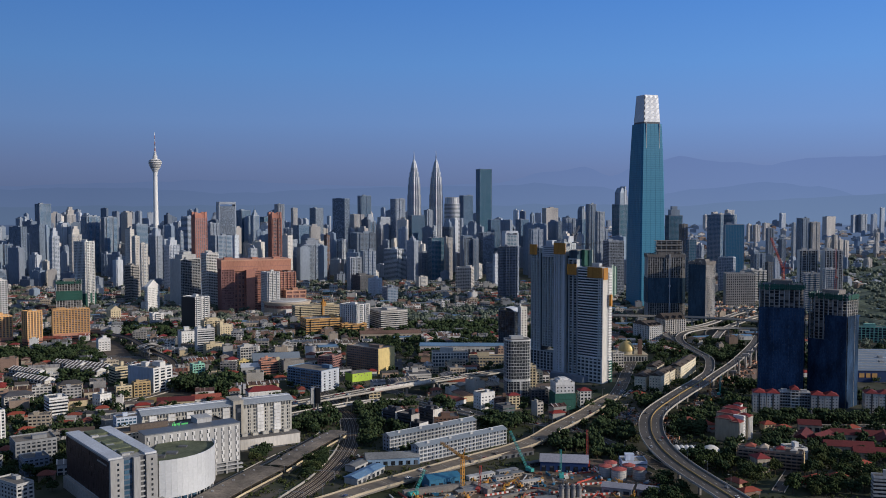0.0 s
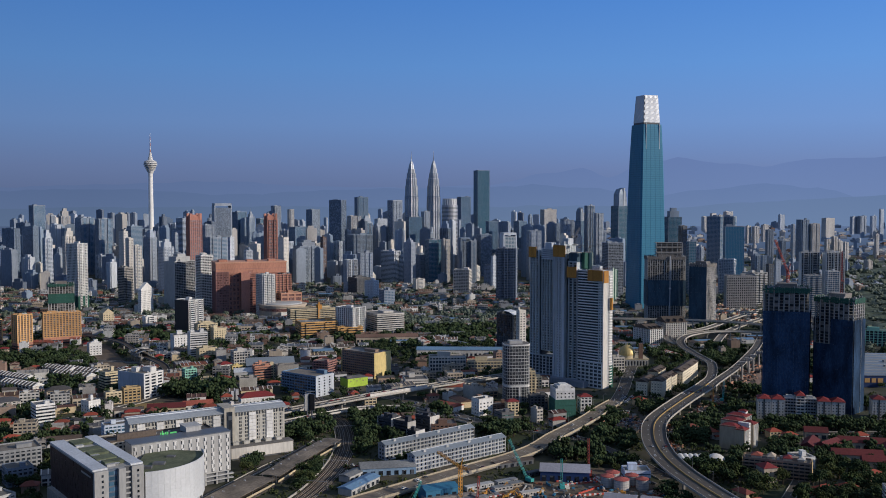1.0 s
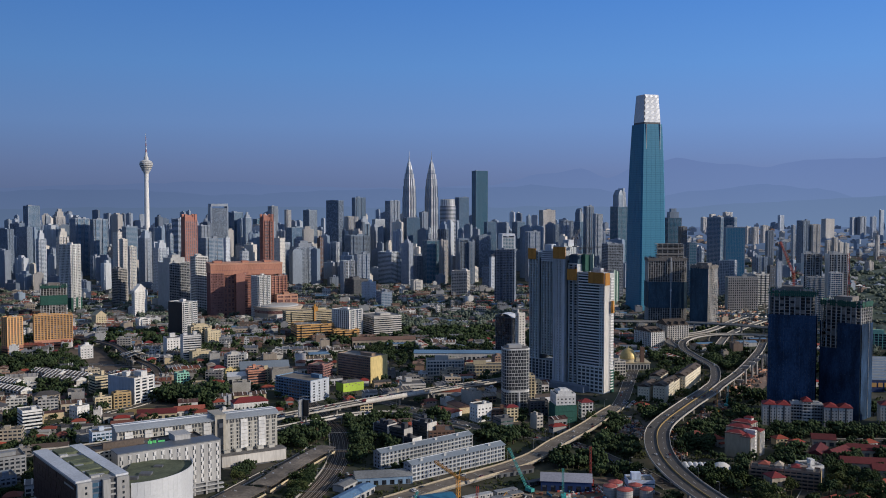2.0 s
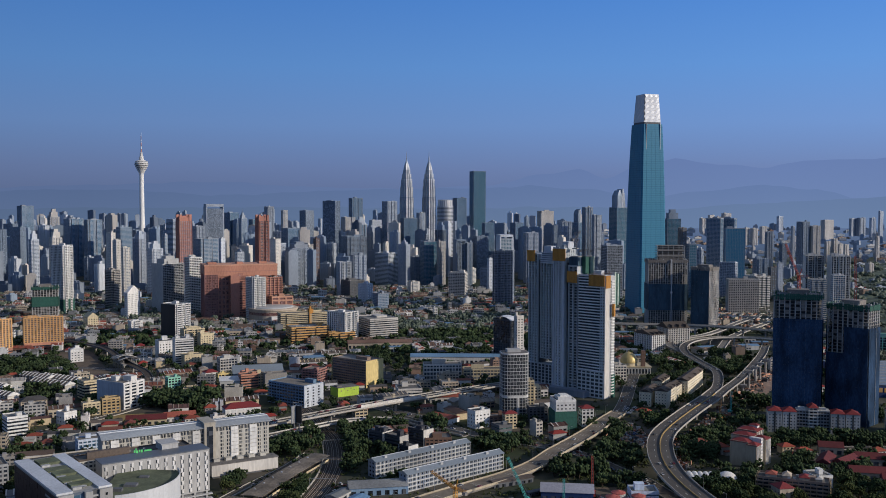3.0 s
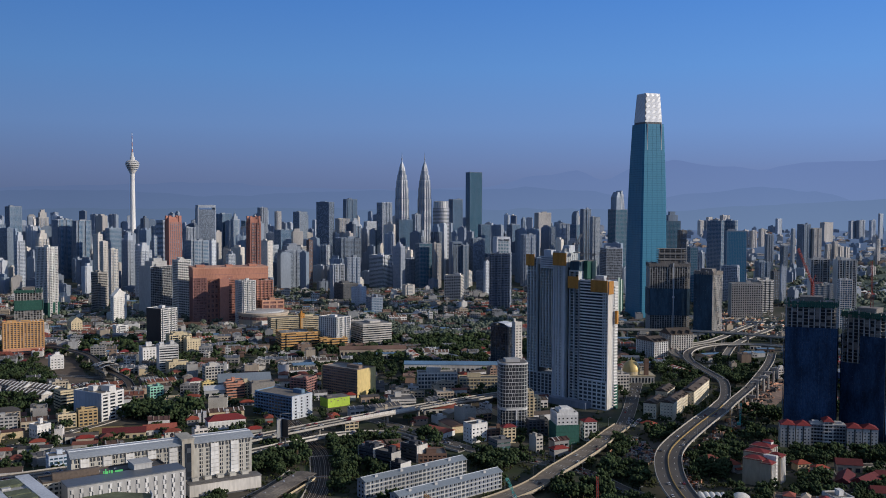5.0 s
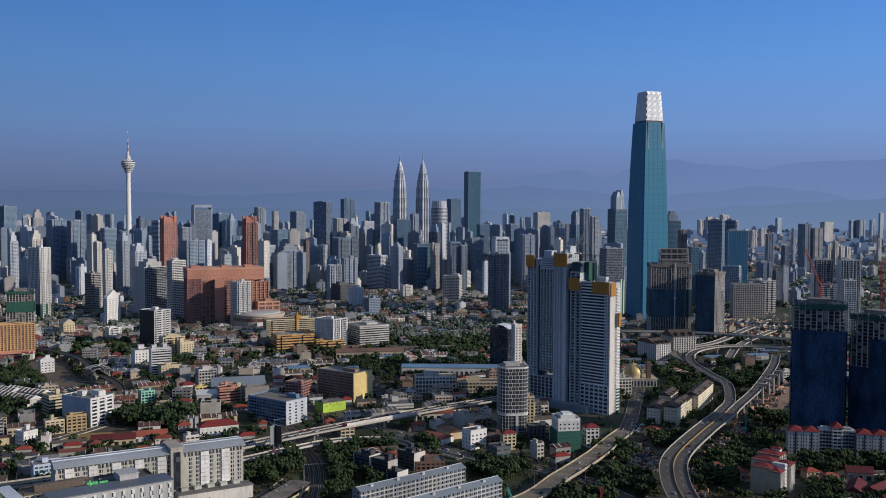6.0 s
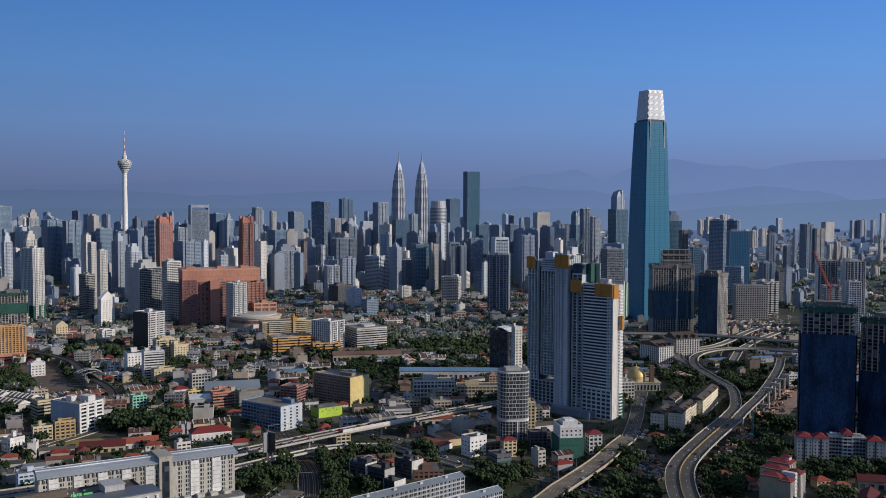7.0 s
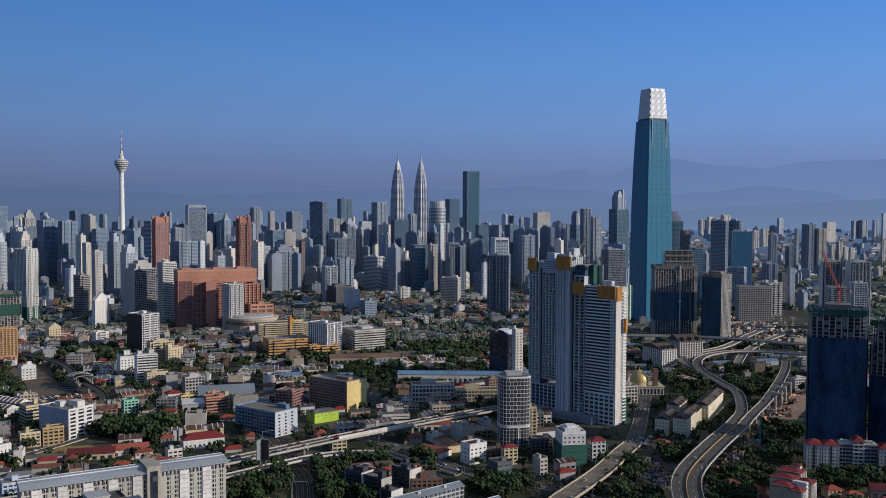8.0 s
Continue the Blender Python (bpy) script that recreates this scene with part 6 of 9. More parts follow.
    part("roof_terrace", Shape().box(-10, 6, 8.6, 13.8, h - 2.0, h - 1.4), "roof_green", ob)
    sign = Shape()
    for x0, x1, z0, z1 in ((-12.0, -11.3, 1.2, 3.0), (-10.8, -10.1, 0.9, 4.2), (-10.1, -8.9, 0.9, 2.6), (-8.4, -7.7, 1.2, 3.0), (-7.2, -5.8, 0.9, 2.9), (-4.6, 0.6, 1.2, 2.4)):
        sign.box(x0, x1, -0.15, 0.15, h + z0, h + z1)
    o = part("roof_sign", sign, "sign_green", ob, "small bright green sign as plain bars")
    o.location.y = d / 2 - 2
    return ob


def hotel_back():
    """Long block with a bowed metal roof, white window strips and a blank white podium."""
    ob = thing("long_block", "long pale block with a bowed metal roof and white bays", "hotel", pose(-199, 827, 0, 0, 0, 29.5))
    USED.append((-199, 827, 29.5, 140, 46))
    w, d, h = 132.0, 19.0, 38.5
    part("body", Shape().box(-w / 2, w / 2, -d / 2, d / 2, 0, h), "beige_panel", ob)
    ring = lambda x: [(x, -d / 2 - 1.8, h + 0.2), (x, -d / 4 - 1, h + 2.2), (x, 1, h + 3.1), (x, d / 3, h + 2.6), (x, d / 2 + 1.2, h + 1.2), (x, d / 2 + 1.2, h + 0.7), (x, -d / 2 - 1.8, h - 0.3)]
    for x0, x1 in ((-w / 2 - 1, 12.0), (20.0, w / 2 + 1.5)):
        part("bowed_roof", Shape().loft([ring(x0)[::-1], ring(x1)[::-1]]), "bowed_metal", ob)
        part("roof_seam", Shape().box(x0, x1, -1.4, -0.9, h + 2.6, h + 3.3).box(x0, x1, d / 3 - 1, d / 3 - 0.5, h + 2.4, h + 2.95), "white_steel", ob)
    st = part("stair_tower", Shape().box(11.5, 20.5, -d / 2 - 2.4, d / 2, 0, h + 4.0).box(11, 21, -d / 2 - 2.8, d / 2 + 0.4, h + 4.0, h + 4.6), "cream_grey", ob)
    part("stair_window", Shape().box(13.4, 18.4, -d / 2 - 2.55, -d / 2 - 2.3, 12, h + 1), "glass_dark", st)
    x = -w / 2 + 1.6
    k = 0
    while x < w / 2 - 3:
        if not 9.5 < x < 20.8:
            if k % 3 == 1:
                for j in range(8):
                    part("white_bay", Shape().box(x - 0.7, x + 5.3, -d / 2 - 0.9, -d / 2 + 0.2, 12.5 + j * 3.1, 15.35 + j * 3.1), "white", ob)
            else:
                s = Shape()
                for j in range(8):
                    s.box(x + 1.2, x + 2.3, -d / 2 - 0.12, -d / 2 + 0.1, 12.8 + j * 3.1, 14.9 + j * 3.1)
                    s.box(x + 3.0, x + 3.5, -d / 2 - 0.14, -d / 2 + 0.1, 12.8 + j * 3.1, 14.9 + j * 3.1)
                part("window_column", s, "glass_dark", ob, kind="stuff")
        x += 5.2
        k += 1
    part("eave_strut", sum_boxes([(-w / 2 + i * 2.6, -w / 2 + i * 2.6 + 0.7, -d / 2 - 0.7, -d / 2 + 0.1, h - 3.6, h - 0.4) for i in range(51)]), "darkgrey", ob, kind="stuff")
    part("podium", Shape().box(14, w / 2 + 3, -d / 2 - 13, -d / 2, 1.5, 10.5), "offwhite", ob)
    part("podium_roof", Shape().box(13.5, w / 2 + 3.4, -d / 2 - 13.4, -d / 2 - 0.9, 10.5, 11.2), "flat_roof", ob)
    part("podium_terrace", sum_boxes([(18 + i * 9.6, 23 + i * 9.6, -d / 2 - 6, -d / 2 - 1.2, 11.2, 13.4) for i in range(5)]), "beige_panel", ob)
    part("undercroft", Shape().box(15, w / 2 + 2, -d / 2 - 12, -d / 2, 0, 1.5), "darkgrey", ob)
    return ob


def sum_boxes(rows):
    s = Shape()
    for r in rows:
        s.box(*r)
    return s


def hotel_drum():
    """Curved white screen wall on slanting legs in front of a roof garden."""
    ob = thing("curved_pavilion", "curved white metal pavilion on slanting legs", "hotel", pose(-190, 702, 0))
    USED.append((-190, 702, 60, 80, 40))
    arc = []
    for k in range(19):
        u = k / 18
        a = radians(-72 + 104 * u)
        arc.append((-24 + 41 * math.cos(a), 2 + 44 * math.sin(a) * 0.98))
    inner = [(-30, 30), (-24, -32)]
    part("roof_garden", Shape().prism(arc + inner, 31.6, 32.2), "roof_green", ob)
    part("inner_body", Shape().prism([(x * 0.94 - 1, y * 0.94) for x, y in arc] + inner, 8, 31.5), "lightgrey", ob)
    for (x0, y0), (x1, y1) in zip(arc, arc[1:]):
        for z0, z1 in ((7, 12.95), (13, 18.95), (19, 24.95), (25, 34.5)):
            dx, dy = x1 - x0, y1 - y0
            n = math.hypot(dx, dy)
            ox, oy = dy / n * 0.4, -dx / n * 0.4
            k = 0.004
            part("screen_panel", Shape().prism([(x0 + dx * k, y0 + dy * k), (x0 + dx * k + ox, y0 + dy * k + oy), (x1 - dx * k + ox, y1 - dy * k + oy), (x1 - dx * k, y1 - dy * k)], z0, z1), "white_panel", ob)
    legs = Shape()
    for k, (x, y) in enumerate(arc[::1]):
        legs.bar((x * 0.95 - 1, y * 0.95, 0), (x - 0.6, y + (2.2 if k % 2 else -2.2), 8), 0.55)
    part("leg", legs, "white", ob, kind="stuff")
    part("glass_base", Shape().prism([(x * 0.86 - 4, y * 0.86) for x, y in arc] + [(-28, 26), (-23, -28)], 0, 8), "glass_blue", ob)
    for row in ((-14, -6, -14, -8, 32.2, 33.6), (-10, -4, 6, 10, 32.2, 33.2), (-18, -12, -24, -20, 32.2, 34.0)):
        part("roof_plant", Shape().box(*row), "darkgrey", ob)
    part("link", Shape().box(-34, -23, -34, -8, 0, 28), "offwhite", ob)
    return ob


material("grey_panel", (0.42, 0.415, 0.40), 0.75, streak=0.7)
material("beige_panel", (0.54, 0.52, 0.46), 0.75, streak=0.7)
material("cream_grey", (0.52, 0.48, 0.40), 0.75, streak=0.7)
palette("dark_panel", [(0.035, 0.03, 0.03), (0.05, 0.03, 0.028)], 0.5, 0.5, 0.2, 1.0)
material("sign_green", (0.10, 0.55, 0.16), 0.5)
hotel_front()
hotel_middle()
hotel_back()
hotel_drum()


# ---- residential tower with yellow climbing screens ----
def screened_tower():
    ob = thing("residential_tower", "grey residential tower in two stepped slabs with yellow climbing screens", "tower block", pose(162, 1165, 0, 0, 0, -44))
    USED.append((162, 1165, -44, 124, 48))
    L, d = 108.0, 30.0

    def mid(s0, s1):
        return -L / 2 + (s0 + s1) / 2

    def loggias(s0, s1, front, depth, z0, z1, bay, wall, slab=0.55, pier=0.6, rail=0.0, deep=1.6, fl=3.25):
        """Open loggias: slabs and piers in front of a recessed wall, shade painted in near-black; low rails and blinds
        where flats are fitted out.
        """
        a0, a1 = -L / 2 + s0, -L / 2 + s1
        part("recess_wall", Shape().box(a0 + 0.4, a1 - 0.4, front + deep, front + depth - deep, z0, z1 - 0.3), "dark_shade_and_glass", ob)
        n = round((z1 - z0) / fl)
        b, p, e = Shape(), Shape(), Shape()
        m = max(1, round((a1 - a0) / bay))
        for k in range(n):
            z = z0 + k * fl
            b.box(a0 + 0.05, a1 - 0.05, front + 0.12, front + depth - 0.12, z, z + slab)
            if rail:
                b.box(a0 + 0.1, a1 - 0.1, front + 0.02, front + 0.2, z + slab, z + slab + rail)
            for i in range(m):
                q = tone.random()
                u0, u1 = a0 + (a1 - a0) * i / m + pier, a0 + (a1 - a0) * (i + 1) / m - pier
                if q < 0.2:
                    e.box(u0, u0 + (u1 - u0) * tone.uniform(0.4, 1.0), front + deep - 0.25, front + deep - 0.05, z + slab, z + fl - 0.3)
                elif q < 0.3:
                    b.box(u0, u1, front + 0.1, front + 0.25, z + slab, z + slab + 1.0)
        for i in range(m + 1):
            x = a0 + (a1 - a0) * i / m
            p.box(max(a0, x - pier / 2), min(a1, x + pier / 2), front, front + depth, z0, z1)
        part("floor_slab", b, wall, ob, kind="stuff")
        part("pier", p, wall, ob, kind="stuff")
        part("blind_and_screen", e, "grey", ob, kind="stuff")
        part("roof_slab", Shape().box(a0, a1, front - 0.05, front + depth + 0.05, z1, z1 + 0.5), wall, ob)
        rail_ = Shape()
        for x0, x1, y0, y1 in ((a0, a1, front, front + 0.3), (a0, a1, front + depth - 0.3, front + depth)):
            rail_.box(x0, x1, y0, y1, z1 + 0.5, z1 + 1.7)
        part("parapet", rail_, wall, ob)

    tone = random.Random(4)
    loggias(0, 12.6, -15, 21, 30, 158, 4.2, "tower_grey", 0.6, 0.9, 0.0, 3.0)
    # shade of the joint painted as a near-black wall
    part("joint_wall", Shape().box(-L / 2 + 12.6, -L / 2 + 16.0, -11, 4, 0, 152), "dark_shade_and_glass", ob)
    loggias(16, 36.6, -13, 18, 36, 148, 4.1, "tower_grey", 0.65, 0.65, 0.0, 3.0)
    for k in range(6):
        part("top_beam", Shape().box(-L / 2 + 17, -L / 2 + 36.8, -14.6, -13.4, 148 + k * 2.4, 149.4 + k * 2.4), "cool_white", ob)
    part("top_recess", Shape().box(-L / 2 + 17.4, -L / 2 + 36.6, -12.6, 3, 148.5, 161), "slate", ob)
    wing(ob, mid(37, 53), -5, 16, 22, 0, 166, "tower_grey", "dark_shade_and_glass", "shaft", 3.25, 4.0)
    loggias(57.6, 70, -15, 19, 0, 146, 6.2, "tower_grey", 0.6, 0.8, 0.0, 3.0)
    wing(ob, mid(72, 101), -5.5, 29, 19, 30, 137, "band_grey", "dark_shade_and_glass", "louvre", 3.25, 4.0)
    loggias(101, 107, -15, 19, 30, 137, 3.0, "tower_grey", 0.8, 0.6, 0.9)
    # near-black fill paints the shade of both deep gaps between the slabs
    part("gap_wall", Shape().box(-L / 2 + 53.1, -L / 2 + 57.5, -11, 4, 0, 150).box(-L / 2 + 70.1, -L / 2 + 71.9, -12, 4, 0, 138), "dark_shade_and_glass", ob)
    wing(ob, mid(0, 36.5), -4.5, 36.5, 23, 0, 30, "tower_grey", "dark_shade_and_glass", "open", 3.6, 5.2, roof=False)
    wing(ob, mid(72, 107), -5, 35, 22, 0, 30, "tower_grey", "dark_shade_and_glass", "wide", 4.6, 6.0, roof=False)
    part("end_wall", Shape().box(L / 2 - 1.2, L / 2 + 0.2, -15.4, -7, 0, 138), "offwhite", ob)
    part("end_wall", Shape().box(L / 2 - 1.2, L / 2 - 0.1, -6.9, 4, 0, 137), "lightgrey", ob)
    s = Shape()
    for k in range(40):
        s.box(L / 2 - 0.2, L / 2 + 1.5, -4, 2, 4 + k * 3.25, 5.2 + k * 3.25)
    part("balcony", s, "white", ob, kind="stuff")
    for u in (38.2, 45.0, 51.8):
        part("core_pier", Shape().box(-L / 2 + u - 1, -L / 2 + u + 1, -17, -15.6, 0, 168), "cool_white", ob)
    for s0, s1, z0, z1 in ((-0.8, 11, 150, 163), (36.6, 54.6, 152, 166), (57, 71, 128, 141), (87, 108.2, 126, 138.5)):
        n = max(3, int((s1 - s0) / 3))
        for k in range(n):
            a = -L / 2 + s0 + (s1 - s0) * k / n
            part("climbing_screen", Shape().box(a + 0.06, a + (s1 - s0) / n - 0.06, -17.2, -16.6, z0, z1), "screen_yellow", ob)
    part("climbing_screen", Shape().box(L / 2 + 0.4, L / 2 + 1.0, -15, -6, 124, 138), "screen_yellow", ob)
    part("hoist", Shape().box(L / 2 + 1.6, L / 2 + 4.2, -4, -1, 92, 106), "screen_yellow", ob)
    part("green_screen", Shape().box(-L / 2 + 70.5, -L / 2 + 75, -6, 4, 137.5, 158), "green_net", ob)
    part("upper_frame", Shape().box(-L / 2 + 58, -L / 2 + 70, -14, 3, 146.6, 157), "slate_net", ob)
    part("upper_slab", Shape().box(-L / 2 + 59, -L / 2 + 69, -13, 2, 157, 158), "concrete", ob)
    part("green_screen", Shape().box(L / 2 + 0.3, L / 2 + 1.2, -2, 4, 0, 26), "green_net", ob)
    for k in range(4):
        part("pale_screen", Shape().box(L / 2 - 0.6, L / 2 + 0.2, 4.2 + k * 2.6, 6.2 + k * 2.6, 100 + k * 2, 141 - k), ("screen_pale", "green_net")[k % 2], ob)
    part("pale_screen", Shape().box(-L / 2 + 75.2, -L / 2 + 80, 3, 4, 138, 158), "screen_pale", ob)
    part("screen_deck", Shape().box(L / 2 - 12, L / 2 - 0.6, 4, 14.4, 98, 100), "concrete", ob)
    part("roof_core", Shape().box(-L / 2 + 44, -L / 2 + 52, -8, 3, 166, 174).box(-L / 2 + 16, -L / 2 + 26, -6, 3, 154, 168), "cool_white", ob)
    s = Shape()
    for k in range(26):
        a = -L / 2 + 88 + (k % 13) * 1.5
        s.bar((a, -12 + (k // 13) * 12, 137), (a + 0.3, -12 + (k // 13) * 12, 140.5 + (k % 3)), 0.2)
    part("starter_bar", s, "brown", ob, kind="stuff")
    lowp = Shape().box(-L / 2 - 8, L / 2 - 20, -26, -15.6, 0, 7)
    part("podium", lowp, "bluegrey", ob)
    return ob


material("screen_pale", (0.48, 0.58, 0.50), 0.8)
material("tower_grey", (0.53, 0.575, 0.59), 0.75, vary=0.3, streak=0.8)
material("band_grey", (0.62, 0.65, 0.67), 0.7, vary=0.2, streak=0.5)
screened_tower()
tower_crane("dark luffing tower crane on the unfinished tower", 163, 1156, 166, 10, 16, 60, 35, "darkgrey")
tower_crane("small dark tower crane above the slab", 176, 1140, 158, 6, 15, -10, 8, "darkgrey")


def round_tower():
    """Office tower with rounded corners, white grid and dark glass."""
    ob = thing("office_tower", "white gridded office tower with rounded corners", "office tower", pose(82, 1032, 0, 0, 0, 8))
    USED.append((82, 1032, 8, 42, 36))

    def plan(w, d, r, n=5):
        pts = []
        for cx, cy, a0 in ((w / 2 - r, -d / 2 + r, -90), (w / 2 - r, d / 2 - r, 0), (-w / 2 + r, d / 2 - r, 90), (-w / 2 + r, -d / 2 + r, 180)):
            for k in range(n + 1):
                a = radians(a0 + 90 * k / n)
                pts.append((cx + r * math.cos(a), cy + r * math.sin(a)))
        return pts

    w, d, h = 27.5, 24.0, 66.0
    part("glazing", Shape().prism(plan(w - 1, d - 1, 7), 0, h - 0.5), "dark_shade_and_glass", ob)
    for k in range(12):
        z = 24 + k * 3.5
        part("floor_band", Shape().prism(plan(w, d, 7.4), z, z + 0.36), "white", ob)
    part("belt", Shape().prism(plan(w + 0.3, d + 0.3, 7.5), 21.6, 23.6), "white", ob)
    part("cornice", Shape().prism(plan(w + 0.4, d + 0.4, 7.5), h - 0.5, h + 1.0), "white", ob)
    part("roof_deck", Shape().prism(plan(w - 1, d - 1, 7), h + 1.0, h + 1.15), "flat_roof", ob)
    part("plant_room", Shape().box(-8, 6, -5, 6, h + 1.15, h + 4), "lightgrey", ob)
    out = plan(w + 0.1, d + 0.1, 7.4, 4)
    m = Shape()
    for k in range(len(out)):
        (x0, y0), (x1, y1) = out[k], out[(k + 1) % len(out)]
        n = max(1, round(math.hypot(x1 - x0, y1 - y0) / 3.0))
        for j in range(n):
            x, y = x0 + (x1 - x0) * j / n, y0 + (y1 - y0) * j / n
            o = (k * 3 + j) % 2
            for f in range(12):
                z = 24.5 + f * 3.5
                sh = 0.7 if (f + o) % 2 else -0.7
                m.block(x + sh * 0.6 * (y1 == y0), y, 0.28, 0.28, z, z + 3.1)
            m.block(x, y, 0.22, 0.22, 0, 21.6)
    part("pier", m, "white", ob, kind="stuff")
    part("white_corner", Shape().box(1.0, 2.2, -d / 2 - 0.6, -d / 2 + 1, 0, 21.6), "white", ob)
    for k in range(6):
        part("transom", Shape().prism(plan(w - 0.6, d - 0.6, 7.2), 3.2 + k * 3.2, 3.5 + k * 3.2), "lightgrey", ob)
    return ob


round_tower()
site_tower("concrete frame tower wrapped in dark blue netting", 367, 1020, -20, 46, 32, 128, 0, 104, "blue_net")
site_tower("concrete frame tower partly wrapped in dark blue netting", 418, 1007, -47, 41, 26.5, 118.5, 0, 97, "blue_net", bare=0.36)
single("hoist_mast", sum_boxes([(-0.9, -0.6, -0.9, -0.6, 0, 100), (0.6, 0.9, -0.9, -0.6, 0, 100)] + [(-0.6, 0.6, -0.9, -0.7, k * 2.5, k * 2.5 + 0.4) for k in range(40)]), "lightgrey", "pale builders hoist mast up the netted tower", "hoist", pose(434.8, 993.6, 0, 0, 0, -47))
wide = site_tower("wide unfinished concrete tower with netting below", 414, 1745, -4, 68, 40, 118, 30, 76, "slate_net", deck="raw_concrete", bay=4.2, walls=0.12, upper=(-18, 30, 141))
part("hoist_mast", Shape().box(5, 6.4, -23, -21.6, 0, 120).box(4, 7.4, -24, -20.9, 60, 63), "white_steel", wide)
site_tower("unfinished concrete tower block beside the skyscraper", 468, 1690, 45, 33, 34, 108, 0, 104, "slate_net", deck="raw_concrete", bay=4.2, walls=0.4, sides=(2,))
site_tower("low concrete frame wrapped in green netting", -720, 1835, 20, 46, 34, 62, 26, 44, "green_net")
tower_crane("red tower crane over the netted tower", 368, 1020, 128, 16, 36, 118, 62, "crane_red")
tower_crane("red tower crane over the netted tower", 420, 1008, 118.5, 16, 32, 70, 70, "crane_red")
tower_crane("pale tower crane beside the unfinished tower", 430, 1930, 0, 165, 40, 110, 60, "white_steel")
tower_crane("yellow tower crane on the building site", 14, 706, 0, 24, 26, 128, 12, "crane_yellow")


# ---- walk-up flats ----
def gallery_flats(x, y, yaw, w, d, h):
    """Long flats with access galleries and a shallow blue-grey metal roof."""
    ob = thing("gallery_flats", "long four-storey flats with white galleries and blue-grey metal roof", "apartment block", pose(x, y, 0, 0, 0, yaw), "gallery flats")
    USED.append((x, y, yaw, w + 8, d + 8))
    part("body", Shape().box(-w / 2, w / 2, -d / 2 + 1.6, d / 2, 0, h), "bluegrey", ob)
    fl = h / 4
    n = 24
    for k in range(4):
        part("gallery_slab", Shape().box(-w / 2, w / 2, -d / 2, -d / 2 + 1.6, k * fl, k * fl + 0.25), "lightgrey", ob)
        part("gallery_rail", Shape().box(-w / 2, w / 2, -d / 2 - 0.1, -d / 2 + 0.08, k * fl + 0.25, k * fl + 0.95), "lightgrey", ob)
        s = Shape()
        for i in range(n * 2):
            a = -w / 2 + w * i / (n * 2)
            s.box(a + 0.4, a + w / n / 2 - 0.4, -d / 2 + 1.5, -d / 2 + 1.65, k * fl + 0.9, k * fl + 2.6)
        part("door_and_window", s, "glass_dark", ob, kind="stuff")
    for i in range(n + 1):
        a = -w / 2 + w * i / n
        part("gallery_post", Shape().box(a - 0.13, a + 0.13, -d / 2 - 0.15, -d / 2 + 0.3, 0, h), "white", ob)
    for k in range(4):
        for j in range(2):
            part("end_window", Shape().box(-w / 2 - 0.1, -w / 2 + 0.05, -d / 2 + 3 + j * 4, -d / 2 + 4.8 + j * 4, k * fl + 1, k * fl + 2.5), "glass_dark", ob)
    rf = part("roof", Shape().gable(-w / 2, w / 2, -d / 2, d / 2, h + 0.3, 2.4, 0.8), "flats_roof", ob)
    part("ridge_cap", Shape().box(-w / 2 - 0.8, w / 2 + 0.8, -0.3, 0.3, h + 2.6, h + 2.85), "white_steel", rf)
    for i in range(4):
        part("water_tank", Shape().box(-w / 2 + 10 + i * 24, -w / 2 + 12.5 + i * 24, -0.9 - 2.5, 0.3 - 2.5, h + 1.2, h + 3.2), "lightgrey", ob)
    return ob


material("flats_roof", (0.22, 0.255, 0.285), 0.5, 0.1, vary=0.2)
gallery_flats(15, 815, 39, 99, 11, 13.0)
gallery_flats(-11, 850, 39, 99, 11, 13.0)


def red_roof_flats(x, y, yaw, modules):
    """A row of linked white flats, red hipped roofs and grey recessed stairs."""
    ob = thing("terrace_flats", "linked white flats with red hipped roofs and grey stair bays", "apartment block", pose(x, y, 0, 0, 0, yaw), "red-roofed flats")
    wide = {"hip": 13.2, "link": 11.0, "stair": 8.0}
    total = sum(wide[m] for m in modules)
    USED.append((x, y, yaw, total + 6, 30))
    at = -total / 2
    for kind in modules:
        w = wide[kind]
        before = {c.name for c in ob.children}
        if kind == "link":
            facade(ob, w - 0.2, 12, 0, 21.5, "grey", "glass_dark", "balcony", 3.1, 3)
            part("roof_deck", Shape().box(-w / 2, w / 2, -6.2, 6.2, 21.6, 22.2).box(-w / 2 + 2, w / 2 - 3, -2, 3, 22.2, 24.0), "lightgrey", ob)
        elif kind == "stair":
            facade(ob, w - 0.2, 15, 0, 24.5, "offwhite", "glass_dark", "balcony", 3.1, 4)
            part("stair_roof", Shape().hip(-w / 2, w / 2, -7.5, 7.5, 24.8, 3.2), "red_roof", ob)
        else:
            facade(ob, w - 0.8, 16, 0, 20.5, "offwhite", "glass_dark", "punched", 3.0, 3.0)
            # slit painted as a near-black strip on the flat wall
            part("wall_slit", Shape().box(-0.7, 0.7, -8.12, -7.95, 0, 20.2), "dark_shade_and_glass", ob)
            part("roof", Shape().hip(-w / 2 + 0.4, w / 2 - 0.4, -8, 8, 20.8, 3.2, 0.6), "red_roof", ob)
        moved(ob, before, at + w / 2, -2 if kind == "hip" else 0)
        at += w
    return ob


red_roof_flats(362, 966, -14, ("hip", "hip", "link", "stair", "link", "hip", "hip"))
red_roof_flats(470, 962, -14, ("hip", "hip", "link", "stair", "hip", "hip"))


